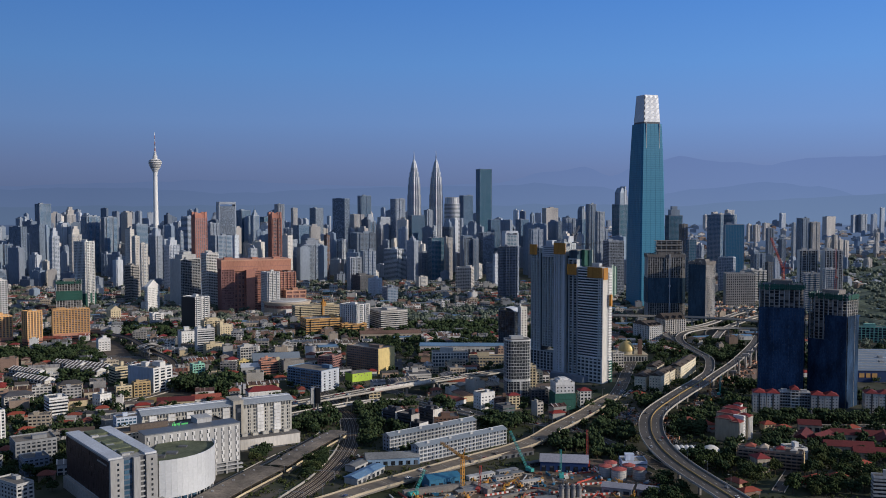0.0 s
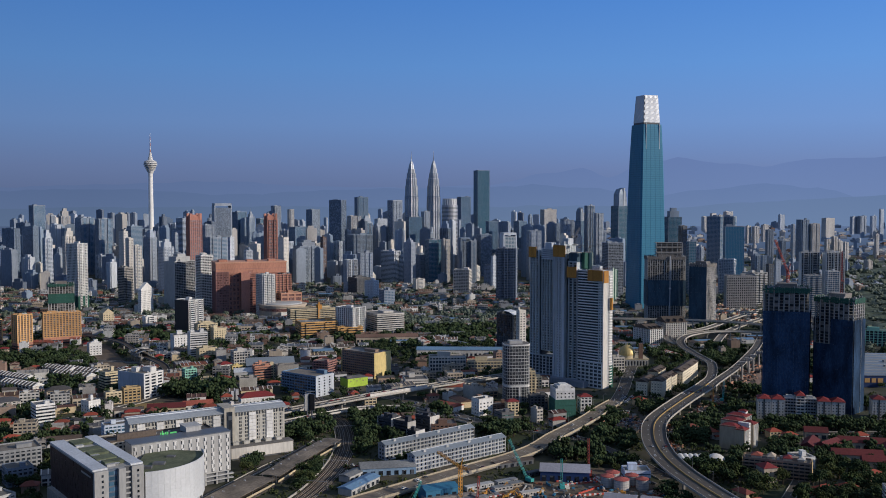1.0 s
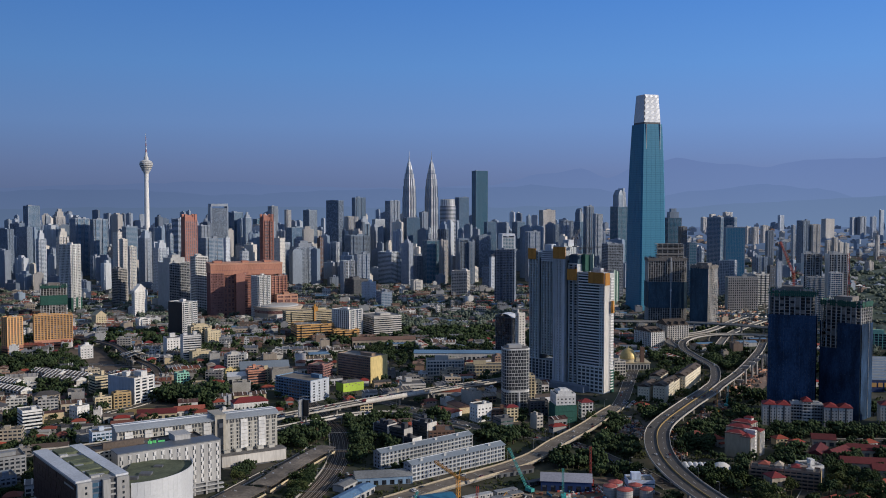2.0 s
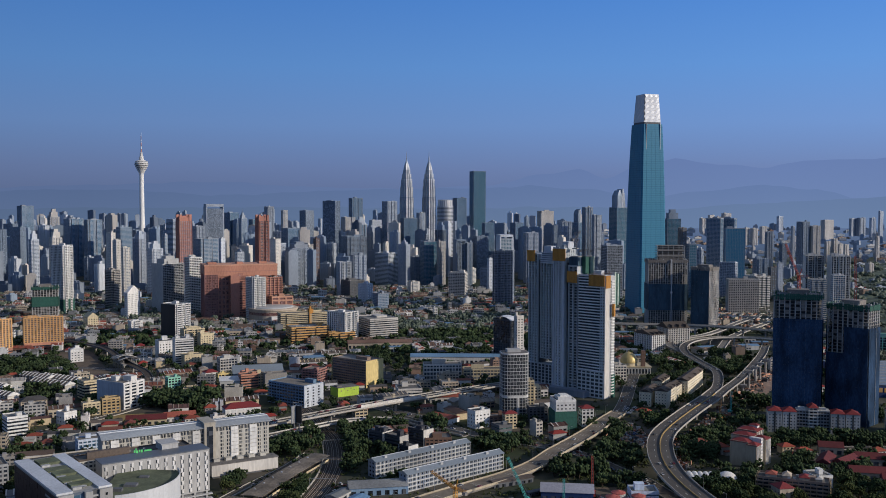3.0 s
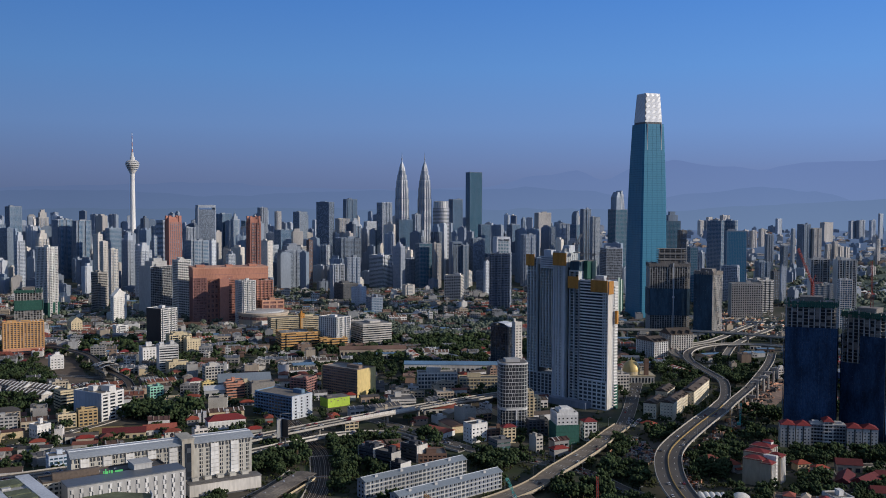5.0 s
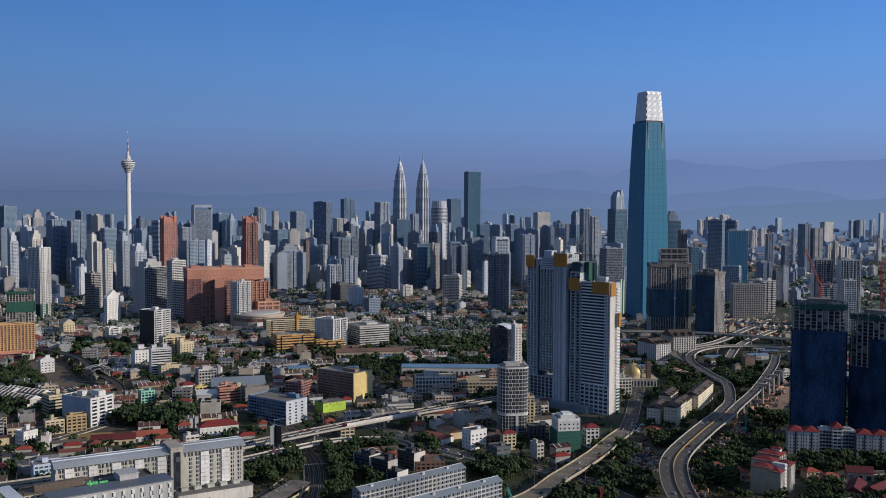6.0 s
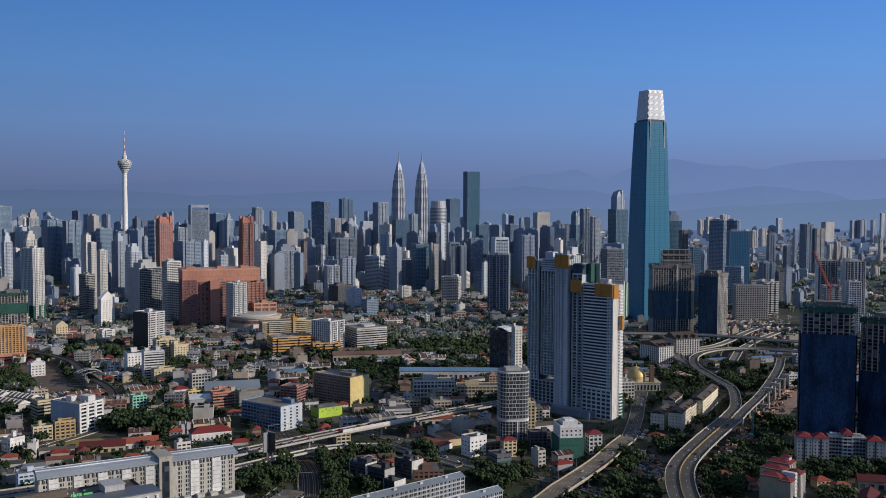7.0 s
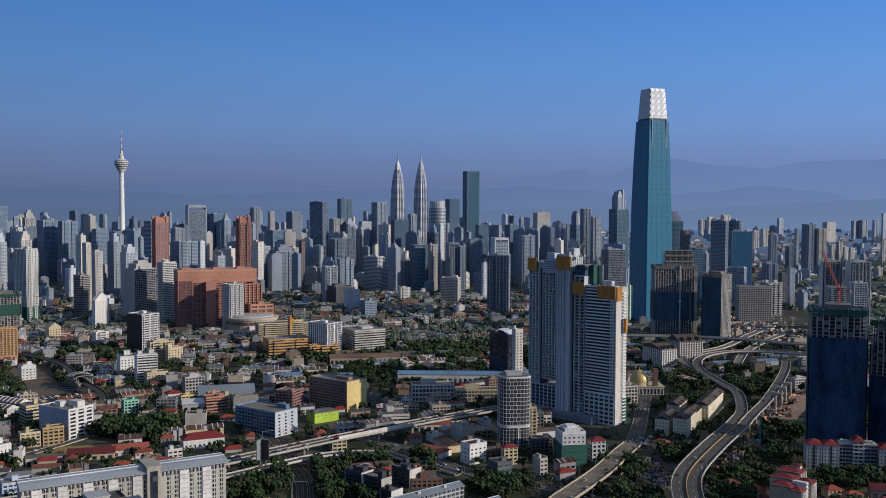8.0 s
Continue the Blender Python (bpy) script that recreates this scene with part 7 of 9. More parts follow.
def pier_flats():
    """Beige flats: plain end, tall pale piers on the long side, red hips in steps, white lift shaft between."""
    ob = thing("apartment_block", "beige apartment block with pale piers and red stepped roofs", "apartment block", pose(268, 866, 0, 0, 0, 50))
    USED.append((266, 866, 50, 54, 36))
    for dx, dy, w, d, h in ((-14, 1, 12, 15, 20), (-2, 4, 13, 17, 22.5), (11, 4, 14, 17, 24.5), (-16, -10, 9, 8, 18.5), (1, -10, 10, 11, 21)):
        before = {c.name for c in ob.children}
        facade(ob, w, d, 0, h, "beige_flats", "glass_dark", "punched", 3.0, 3.2, ends="beige_flats")
        q = Shape()
        for k in range(4):
            a = -w / 2 + 1 + (w - 2) * k / 3
            q.box(a - 0.45, a + 0.45, -d / 2 - 0.8, -d / 2 + 0.1, 0, h - 0.5)
        part("pier", q, "white", ob, kind="stuff")
        part("roof", Shape().hip(-w / 2, w / 2, -d / 2, d / 2, h + 0.3, 2.4, 0.8), "red_roof", ob)
        moved(ob, before, dx, dy)
    st = part("stair_shaft", Shape().box(-10.5, -6.5, -14, -4, 0, 23), "white", ob, "white open stair shaft")
    s = Shape()
    for k in range(8):
        s.box(-10.8, -6.2, -14.4, -13.6, 1.4 + k * 2.8, 2.6 + k * 2.8)
    part("stair_landing", s, "lightgrey", st, kind="stuff")
    lh = part("lift_head", Shape().box(12, 17, -2, 5, 24, 28), "white", ob)
    part("lift_roof", Shape().hip(12, 17, -2, 5, 28.2, 1.4, 0.5), "red_roof", lh)


material("beige_flats", (0.50, 0.41, 0.29), 0.8, streak=0.8)
pier_flats()


# ---- mosque, hall, billboards ----
def mosque():
    ob = thing("mosque", "low white mosque with a golden dome and dark minaret", "mosque", pose(252, 1282, 0))
    USED.append((252, 1282, 0, 70, 50))
    part("prayer_hall", Shape().box(-26, 26, -12, 22, 0, 9), "offwhite", ob)
    part("roof_edge", Shape().box(-27, 27, -13, 23, 9, 10), "cream", ob)
    part("arcade", sum_boxes([(-25 + i * 4, -23 + i * 4, -12.3, -11.9, 1, 7) for i in range(13)]), "glass_dark", ob, kind="stuff")
    part("drum", Shape().lathe([(10.5, 10), (10.5, 14)], 28), "cream", ob)
    part("dome", Shape().lathe([(11.0 * math.cos(a), 14 + 13 * math.sin(a)) for a in [radians(k * 9.6) for k in range(9)]] + [(0.5, 27.4), (0.15, 30.5)], 32), "gold", ob, "golden dome")
    part("minaret", Shape().box(14, 19, -11, -6, 0, 30).box(13.6, 19.4, -11.4, -5.6, 26, 27), "brown", ob)


mosque()


def billboard(x, y, yaw, w, h, z, label, mat):
    ob = thing("billboard", label, "billboard", pose(x, y, 0, 0, 0, yaw))
    pn = part("panel", Shape().box(-w / 2, w / 2, -0.35, 0.35, z, z + h), mat, ob)
    part("panel_frame", sum_boxes([(-w / 2 - 0.2, w / 2 + 0.2, -0.45, 0.45, z - 0.3, z), (-w / 2 - 0.2, w / 2 + 0.2, -0.45, 0.45, z + h, z + h + 0.3)]), "steel", pn)
    part("pole", Shape().lathe([(0.9, 0), (0.8, z - 0.3)], 12), "darkgrey", ob)


billboard(-130.5, 951, 62, 9, 16, 13, "roadside billboard with a grey back on a single pole", "grey")
billboard(-126.0, 951, -34, 7, 16, 13, "dark roadside billboard on a single pole", "black")
s_ = Shape()
for k in range(12):
    s_.box(-41 + k * 6.6, -41 + k * 6.6 + 6.4, -0.2, 0.2, 0, 3.2)
single("advertising_wall", s_, "offwhite", "long pale printed banner on the flyover wall", "banner", pose(-42, 1045.5, 11.5, 0, 0, 40.5))


road("viaduct", "light railway viaduct curving to its halt", [(-640, 1540, 9), (-552, 1504, 9), (-512, 1472, 9), (-465, 1420, 9), (-409, 1320, 9), (-362, 1252, 8), (-346, 1222, 5)], 9, surface="ballast", median=None, lanes=1, wall="darkgrey")


def rail_halt():
    """Light railway halt: white shell roofs in overlapping steps over the viaduct."""
    ob = thing("railway_station", "light railway halt with overlapping white shell roofs", "railway station", pose(-405, 1313, 0, 0, 0, -57))
    USED.append((-405, 1313, -57, 60, 26))
    r = random.Random(3)
    for k in range(6):
        a = -24 + k * 8
        for side in (-1, 1):
            lift = (2.2 if k % 2 else 0.4) + r.uniform(-0.4, 0.8) + (1.0 if 1 < k < 5 else 0)
            a0, a1 = a - r.uniform(0.2, 2.4), a + 8 + r.uniform(0.4, 2.6)
            sec = [(side * 12.5, 12.2 + lift), (side * 7, 14.6 + lift), (side * -1.5, 15.8 + lift)]
            ring = sec + [(y, z - 0.4) for y, z in sec[::-1]]
            part("roof_shell", Shape().loft([[(x, y, z + dz) for y, z in (ring if side > 0 else ring[::-1])] for x, dz in ((a0, -0.9), (a1, 0.9))]), "stone_grey" if (k + side) % 3 == 0 else "offwhite", ob)
    p = Shape()
    for k in range(7):
        for s in (-1, 1):
            p.box(-24.3 + k * 8, -23.7 + k * 8, s * 8 - 0.4, s * 8 + 0.4, 0, 14.5)
    part("column", p, "concrete", ob, kind="stuff")
    for s in (-1, 1):
        part("platform", Shape().box(-26, 26, *sorted((s * 4.9, s * 9)), 8.2, 9.8), "concrete", ob)


def shed(x, y, yaw, w, d, h, wall, roof, label, rise=None, name="shed"):
    """Metal shed with pitched roof, doors and wall ribs."""
    ob = thing(name, label, "shed", pose(x, y, ground_height(x, y), 0, 0, yaw))
    USED.append((x, y, yaw, w + 3, d + 3))
    part("wall", Shape().box(-w / 2, w / 2, -d / 2, d / 2, 0, h), wall, ob)
    part("roof", Shape().gable(-w / 2, w / 2, -d / 2, d / 2, h + 0.25, rise or d * 0.14, 0.7), roof, ob)
    n = max(2, int(w / 6))
    for i in range(n):
        a = -w / 2 + w * (i + 0.2) / n
        part("door", Shape().box(a, a + w / n * 0.55, -d / 2 - 0.08, -d / 2 + 0.05, 0.2, h * 0.62), "glass_dark", ob)
    return ob


material("roof_lavender", (0.30, 0.30, 0.34), 0.6, vary=0.25)
material("store_blue", (0.02, 0.05, 0.15), 0.6, vary=0.2)
shed(-43, 782, 10, 44, 20, 6, "lightblue", "metal_roof", "workshop with a pale metal roof and open bays")
shed(-62, 738, 62, 40, 12, 5, "lightgrey", "blue_roof", "blue-roofed workshop beside the tracks")
shed(-70, 764, 62, 22, 10, 4.5, "lightgrey", "metal_roof", "grey-roofed workshop beside the tracks")
shed(98, 762, -8, 38, 20, 8, "store_blue", "roof_lavender", "dark blue site shed with a pale curved roof", 4)
shed(-2, 716, 24, 26, 15, 8, "teal_roof", "teal_roof", "bright blue metal site shed")
shed(60, 800, 28, 36, 8, 4, "darkgrey", "metal_roof_brown", "grey store shed beside the expressway")
shed(130, 700, -20, 22, 13, 5, "grey", "roof_lavender", "white-roofed open site canopy")
shed(152, 694, -20, 16, 12, 5, "grey", "roof_lavender", "white-roofed open site canopy")
def market_pavilion():
    """Low market hall under five white barrel vaults, a white shell roof at its end."""
    ob = thing("market_hall", "low market hall under white barrel vaults", "market hall", pose(206, 806, 0, 0, 0, -6))
    USED.append((214, 805, -6, 48, 22))
    part("wall", Shape().box(-14, 14, -8, 8, 0, 4.5), "bluegrey", ob)
    for k in range(7):
        x0 = -14.5 + k * 4.2
        arc = [(x0 + 2.0 - 2.0 * math.cos(radians(a)), 4.6 + 1.3 * math.sin(radians(a))) for a in range(0, 181, 30)]
        ring = arc + [(x, z - 0.25) for x, z in arc[::-1]]
        part("roof_vault", Shape().loft([[(x, y, z) for x, z in ring] for y in (-9, 9)]), "white", ob)
    for k in range(5):
        # near-black panels paint the shade inside the openings
        part("opening", Shape().box(-12 + k * 5, -8.6 + k * 5, -8.1, -7.9, 0.3, 3.6), "dark_shade_and_glass", ob)
    sh = thing("shell_canopy", "white curved shell canopy beside the market", "canopy", pose(229, 803, 0, 0, 0, 20))
    rings = []
    for a in range(0, 91, 15):
        z, r_ = 7.5 * math.sin(radians(a)), 9.0 * math.cos(radians(a)) + 0.3
        rings.append([(r_ * math.cos(radians(b)), r_ * 0.8 * math.sin(radians(b)), 1.2 + z) for b in range(0, 360, 20)])
    part("shell", Shape().loft(rings), "white", sh)
    part("base", Shape().lathe([(8.2, 0), (8.2, 1.3)], 18), "bluegrey", sh)


market_pavilion()
shed(-80, 1490, 8, 96, 18, 9, "beige", "tile_dull", "long old hall with a dull tiled roof", 4)
shed(55, 1340, -2, 170, 20, 12.5, "offwhite", "blue_roof", "long industrial hall with a blue metal roof", 3)
shed(-218, 1240, 14, 60, 42, 11, "lightgrey", "flats_roof", "market hall with a wide blue-grey metal roof", 7)
shed(-236, 1190, 14, 34, 18, 9, "lightgrey", "white_steel", "white ribbed hall with curved roof", 4)
rail_halt()
shed(10, 1012, -40, 26, 18, 5, "white", "tile_red", "low hall with a bright red roof", 3)
shed(12, 1110, 8, 34, 20, 6, "offwhite", "tile_red", "long orange-red tiled hall")
shed(-284, 1004, 14, 38, 14, 5, "cream", "school_red", "long school hall with a red tiled roof", 4)
shed(-255, 1018, 20, 30, 12, 5, "white", "tile_red", "red-roofed villa with white walls", 4)
shed(-200, 960, -16, 34, 22, 7, "offwhite", "tile_red", "large house with a red hipped roof", 5)
single("car_park", Shape().box(-26, 26, -36, 30, 0.04, 0.28), "asphalt", "busy asphalt car park beside the halt", "car park", pose(-412, 1268, 0, 0, 0, 33), kind="structure")
LOT = (-412, 1268, 33, 54, 68)
USED.append(LOT)
USED.append((-306, 1054, 59, 26, 34))
single("playing_field", Shape().box(-34, 34, -16, 16, 0.05, 0.25), "dry_grass", "worn brown playing field", "field", pose(-303, 1030, 0, 0, 0, 14), kind="structure")
USED.append((-303, 1030, 14, 70, 34))
single("site_yard", Shape().prism([(-85, 640), (-10, 690), (60, 750), (100, 790), (150, 790), (170, 720), (180, 640), (60, 560), (-60, 560)], 0.02, 0.3), "soil", "bare earth yard of the building site", "yard", kind="structure")
single("cleared_land", Shape().prism([(-545, 1450), (-500, 1330), (-440, 1250), (-415, 1280), (-470, 1400), (-510, 1470)], 0.05, 0.3), "soil", "bare brown cleared land", "yard", kind="structure")
USED.append((-478, 1360, -62, 200, 40))
single("far_yard", Shape().prism([(440, 1690), (600, 1660), (760, 1860), (880, 2150), (720, 2220), (520, 1960)], 0.05, 0.3), "clay", "bare earth of the far building site", "yard", kind="structure")
USED.append((640, 1920, 60, 480, 180))
def big_store():
    """Low blue windowless store under a wide metal roof darkened for shade, shop sign as plain bars."""
    ob = thing("big_store", "blue windowless store, wide metal roof darkened for shade", "store", pose(572, 1205, 0, 0, 0, -4))
    USED.append((572, 1205, -4, 150, 176))
    part("wall", Shape().box(-70, 70, -84, 84, 0, 14), "store_blue", ob)
    # grey-blue roof colour has the shade on it mixed in
    rf = part("roof", Shape().box(-70.6, 70.6, -84.6, 84.6, 14, 14.6), "flats_roof", ob)
    part("roof_ridge", sum_boxes([(-70, 70, -70 + k * 20, -68.6 + k * 20, 14.6, 15.3) for k in range(8)]), "lightgrey", rf, kind="stuff")
    part("roof_plant", sum_boxes([(-60 + k * 13, -55 + k * 13, -50 + (k * 37) % 90, -44 + (k * 37) % 90, 14.6, 17) for k in range(9)]), "grey", rf, kind="stuff")
    part("sign_bar", sum_boxes([(-66, -60, -84.5, -84.0, 6, 11), (-58, -53, -84.5, -84.0, 6, 11), (-51, -45, -84.5, -84.0, 6, 11)]), "amber", ob, "yellow bars of a shop sign")


big_store()


# ---- red mall and its round podium ----
glazing("glass_maroon", (0.15, 0.075, 0.065), 0.3, 0.35)


def mall():
    ob = thing("shopping_mall", "huge red-brown shopping mall with an orange flat upper storey", "shopping mall", pose(-368, 1875, 0, 0, 0, 21))
    USED.append((-368, 1875, 21, 160, 90))
    up = part("upper_storey", Shape().box(-68, 68, -22, 38, 80, 101), "salmon", ob, "plain orange-red upper storey")
    part("cornice", Shape().box(-68.6, 68.6, -22.6, 38.6, 99.6, 102.2), "salmon_pale", up)
    part("shadow_joint", Shape().box(-68.1, 68.1, -22.1, 38.1, 88.6, 89.3), "darkred", up)
    for a, b, h in ((-60, -44, 106), (-6, 6, 105.5), (36, 50, 106)):
        part("roof_house", Shape().box(a, b, -8, 12, 102, h), "salmon", ob)
    wing(ob, -56, 2, 24, 52, 0, 84, "darkred", "glass_maroon", "fine", 5.0, 3.2, roof=False)
    wing(ob, -33, 4, 21, 48, 0, 79, "terracotta", "glass_maroon", "rib", 9, 7.0, roof=False)
    wing(ob, -6, -4, 32, 62, 0, 81, "terracotta", "glass_maroon", "louvre", 4.6, 30, roof=True)
    part("blank_wall", Shape().box(-22.4, -6, -36, -34, 0, 81.6), "terracotta", ob)
    wing(ob, 30, 2, 40, 50, 0, 79, "terracotta", "glass_maroon", "louvre", 4.6, 30, roof=False)
    wing(ob, 60, -14, 32, 34, 0, 76, "terracotta", "glass_maroon", "louvre", 4.6, 30, roof=True)
    for k in range(5):
        part("fin", Shape().box(45 + k * 7.2, 45.9 + k * 7.2, -32.6, -31, 0, 76), "salmon_pale", ob)
    wing(ob, 70, -46, 40, 24, 0, 42, "salmon_pale", "glass_maroon", "wide", 8, 12, roof=True)
    pod = part("round_podium", Shape().lathe([(44, 0), (44, 22), (46, 22.2), (46, 25), (44, 25.4)], 40, 48, -76), "beige", ob, "round pale podium with a flat roof")
    part("podium_window", Shape().lathe([(44.5, 14), (44.5, 19)], 40, 48, -76), "glass_maroon", pod)
    part("podium_roof", Shape().lathe([(38, 25.4), (36, 27.2), (20, 28)], 40, 48, -76), "lightgrey", pod)
    part("entrance", Shape().box(36, 54, -124, -110, 0, 13), "white", ob)


mall()
lime = thing("lime_hall", "low plain lime green warehouse with a grey roof", "warehouse", pose(-101, 1144, 0, 0, 0, 34))
part("wall", Shape().box(-13.5, 13.5, -9, 9, 0, 10), "lime", lime)
part("roof", Shape().box(-13.7, 13.7, -9.2, 9.2, 10.0, 10.4).box(-12, -6, -4, 3, 10.4, 12), "flat_roof", lime)
part("wall_vent", sum_boxes([(-10 + k * 4.1, -8.6 + k * 4.1, -9.1, -8.9, 6 + (k % 2) * 2, 7.2 + (k % 2) * 2) for k in range(5)]), "dun", lime, kind="stuff")
USED.append((-101, 1144, 34, 30, 22))
USED.append((-98, 1115, 20, 34, 30))


# ---- building site in the foreground ----
material("silo_red", (0.40, 0.10, 0.08), 0.7, vary=0.45)


def silo(x, y, r, h, roof, body="stone_grey"):
    ob = thing("silo", "grey storage silo with a conical cap", "silo", pose(x, y, 0), "silos")
    part("drum", Shape().lathe([(r, 0), (r, h)], 20), body, ob)
    part("cap", Shape().lathe([(r + 0.3, h), (r + 0.3, h + 0.4), (r * 0.2, h + 1.8), (0.3, h + 2.0)], 20), roof, ob)
    part("hoop", sum_hoops(r, h), "grey", ob)


def sum_hoops(r, h):
    s = Shape()
    for k in range(4):
        s.lathe([(r + 0.12, h * (0.15 + 0.24 * k)), (r + 0.12, h * (0.15 + 0.24 * k) + 0.4)], 20)
    return s


for x, y, r in ((128, 742, 4.6), (137, 733, 5.2), (134, 752, 4.6), (147, 744, 4.4), (153, 734, 4.4)):
    silo(x, y, r * 1.12, 8.0, "silo_red")
for k in range(8):
    silo(86 + (k % 4) * 4.2, 684 + (k // 4) * 5, 1.8, 8.0, "darkgrey", "concrete")


def mobile_crane(x, y, yaw, reach, lift, mat, label):
    ob = thing("crawler_crane", label, "crane", pose(x, y, 0.3, 0, 0, yaw))
    s = Shape()
    e = radians(lift)
    lattice(s, (1, 0, 2.5), (1 + reach * math.cos(e), 0, 2.5 + reach * math.sin(e)), 1.3, 2.4, 0.22)
    part("boom", s, mat, ob)
    part("house", Shape().box(-5, 1.5, -1.7, 1.7, 1.3, 3.8).box(0.5, 2.5, -2.2, -0.6, 1.5, 4.2), mat, ob)
    for y0 in (-2.6, 1.5):
        part("track", Shape().box(-4, 3, y0, y0 + 1.1, 0, 1.2), "tyre", ob)
    part("rope", Shape().bar((-4, 0, 3.8), (1 + reach * math.cos(e) * 0.95, 0, 2.8 + reach * math.sin(e) * 0.95), 0.15), "darkgrey", ob)


mobile_crane(68, 752, 128, 34, 52, "crane_teal", "teal crawler crane with raised lattice boom")
mobile_crane(118, 768, 84, 27, 72, "crane_red", "red and white crawler crane with raised boom")
mobile_crane(92, 735, 90, 20, 88, "crane_teal", "teal piling rig standing upright")
mobile_crane(-22, 690, 40, 18, 60, "crane_teal", "green piling rig by the expressway")
mobile_crane(26, 700, 75, 17, 70, "crane_red", "dark red drilling rig with raised mast")


def site_cabin(x, y, yaw, n, mat):
    ob = thing("site_cabin", "row of pale site cabins on the yard", "cabin", pose(x, y, 0.3, 0, 0, yaw), "site cabins")
    for k in range(n):
        cb = part("cabin", Shape().box(k * 3.2, k * 3.2 + 3.0, -1.3, 4.7, 0, 2.8), mat, ob)
        part("cabin_roof", Shape().box(k * 3.2 - 0.1, k * 3.2 + 3.1, -1.5, 4.9, 2.8, 3.05), "metal_roof", cb)
        part("cabin_window", Shape().box(k * 3.2 + 0.6, k * 3.2 + 2.3, -1.38, -1.28, 1.1, 2.1), "glass_dark", cb)
    USED.append((x + n * 1.6, y, yaw, n * 3.4, 8))


for x, y, a, n, m_ in ((14, 700, 22, 7, "grey"), (10, 691, 22, 8, "dun"), (40, 728, 26, 5, "stone_grey"), (-10, 672, 20, 6, "grey"), (52, 738, 26, 4, "beige"), (120, 668, 10, 6, "stone_grey"), (66, 676, 8, 5, "bluegrey")):
    site_cabin(x, y, a, n, m_)


def site_pit():
    """Shored excavation: walings, struts, stacked material and red and white hoardings."""
    pit = thing("excavation", "shored concrete excavation with steel struts and pipes", "building site", pose(0, 0, 0))
    a = [(-60, 640), (20, 672), (70, 700), (78, 690), (40, 640), (-40, 600)]
    w_ = Shape()
    for (x0, y0), (x1, y1) in zip(a, a[1:] + a[:1]):
        w_.bar((x0, y0, 1.4), (x1, y1, 1.4), 2.4)
    part("shoring_wall", w_, "raw_concrete", pit)
    part("pit_edge", Shape().bar((-30, 690, 2.4), (22, 712, 2.4), 4.4).bar((22, 712, 2.4), (34, 694, 2.4), 4.4), "raw_concrete", pit)
    for k in range(7):
        u = k / 6
        part("strut", Shape().bar((-50 + 110 * u, 640 + 52 * u, 2.2), (-36 + 90 * u, 606 + 60 * u, 2.2), 1.0), "soil_red", pit)
    part("pit_floor", Shape().prism(a, 0.3, 0.5), "raw_concrete", pit)
    r = random.Random(21)
    for k in range(170):
        x, y = r.uniform(-55, 165), r.uniform(660, 765)
        if y > 700 + (x + 20) * 0.62 or any(abs(x - u[0]) < u[3] / 2 and abs(y - u[1]) < u[4] / 2 for u in USED[-40:]):
            continue
        kind = r.random()
        ang = r.uniform(0, 180)
        if kind < 0.4:
            st = Shape()
            for j in range(r.randint(3, 7)):
                st.block(0, j * 0.9 - 2, r.uniform(5, 11), 0.6, 0.3, 0.3 + r.uniform(0.4, 1.2))
            single("steel_stack", st, r.choice(("soil_red", "brown", "grey", "raw_concrete")), "stack of steel beams on bare ground", "material stack", pose(x, y, 0, 0, 0, ang))
        elif kind < 0.62:
            st = Shape()
            for j in range(r.randint(4, 9)):
                st.block(j * 2.2, 0, 1.9, 0.6, 0.3, 1.5)
            ob = single("site_barrier", st, r.choice(("barrier_red", "barrier_red", "white")), "row of red and white water barriers", "barrier", pose(x, y, 0, 0, 0, ang))
        elif kind < 0.85:
            st = Shape().gable(-3, 3, -1.2, 1.2, r.uniform(1.2, 2.2), 0.8, 0.1, "x", 2.0)
            single("material_pile", st, r.choice(("beige", "lightblue", "offwhite", "green_net", "concrete")), "covered pile of building material", "material stack", pose(x, y, 0, 0, 0, ang))
        else:
            ob = thing("excavator", "yellow excavator with a bent arm", "excavator", pose(x, y, 0.3, 0, 0, ang))
            part("house", Shape().box(-2, 1.4, -1.3, 1.3, 1.0, 2.4).box(0.2, 1.6, -1.3, -0.1, 2.4, 3.2), "crane_yellow", ob)
            for yy in (-1.5, 0.8):
                part("track", Shape().box(-2, 2, yy, yy + 0.7, 0, 0.9), "tyre", ob)
            part("arm", Shape().bar((1, 0.4, 1.8), (4.2, 0.4, 4.6), 0.5).bar((4.2, 0.4, 4.6), (6.2, 0.4, 1.4), 0.4), "crane_yellow", ob)
            part("bucket", Shape().box(5.7, 6.9, -0.2, 1.0, 0.5, 1.5), "darkgrey", ob)


def barrier_row(x0, y0, x1, y1):
    """Water barriers, red and white in turn."""
    a, b = Vector((x0, y0, 0.3)), Vector((x1, y1, 0.3))
    ob = thing("barrier_row", "row of red and white plastic site barriers", "barrier", pose(x0, y0, 0.3, 0, 0, math.degrees(math.atan2(y1 - y0, x1 - x0))), "site barriers")
    n = int((b - a).length / 2.0)
    for c, m_ in ((0, "barrier_red"), (1, "white")):
        s = Shape()
        for k in range(c, n, 2):
            s.box(k * 2.0, k * 2.0 + 1.9, -0.4, 0.4, 0, 1.3)
        part("barrier", s, m_, ob, kind="stuff")


for row in ((90, 752, 140, 762), (95, 742, 118, 752), (30, 690, 64, 706), (34, 712, 70, 728), (52, 684, 92, 690), (100, 716, 128, 722), (20, 720, 48, 738), (60, 690, 90, 700), (100, 690, 150, 700)):
    barrier_row(*row)


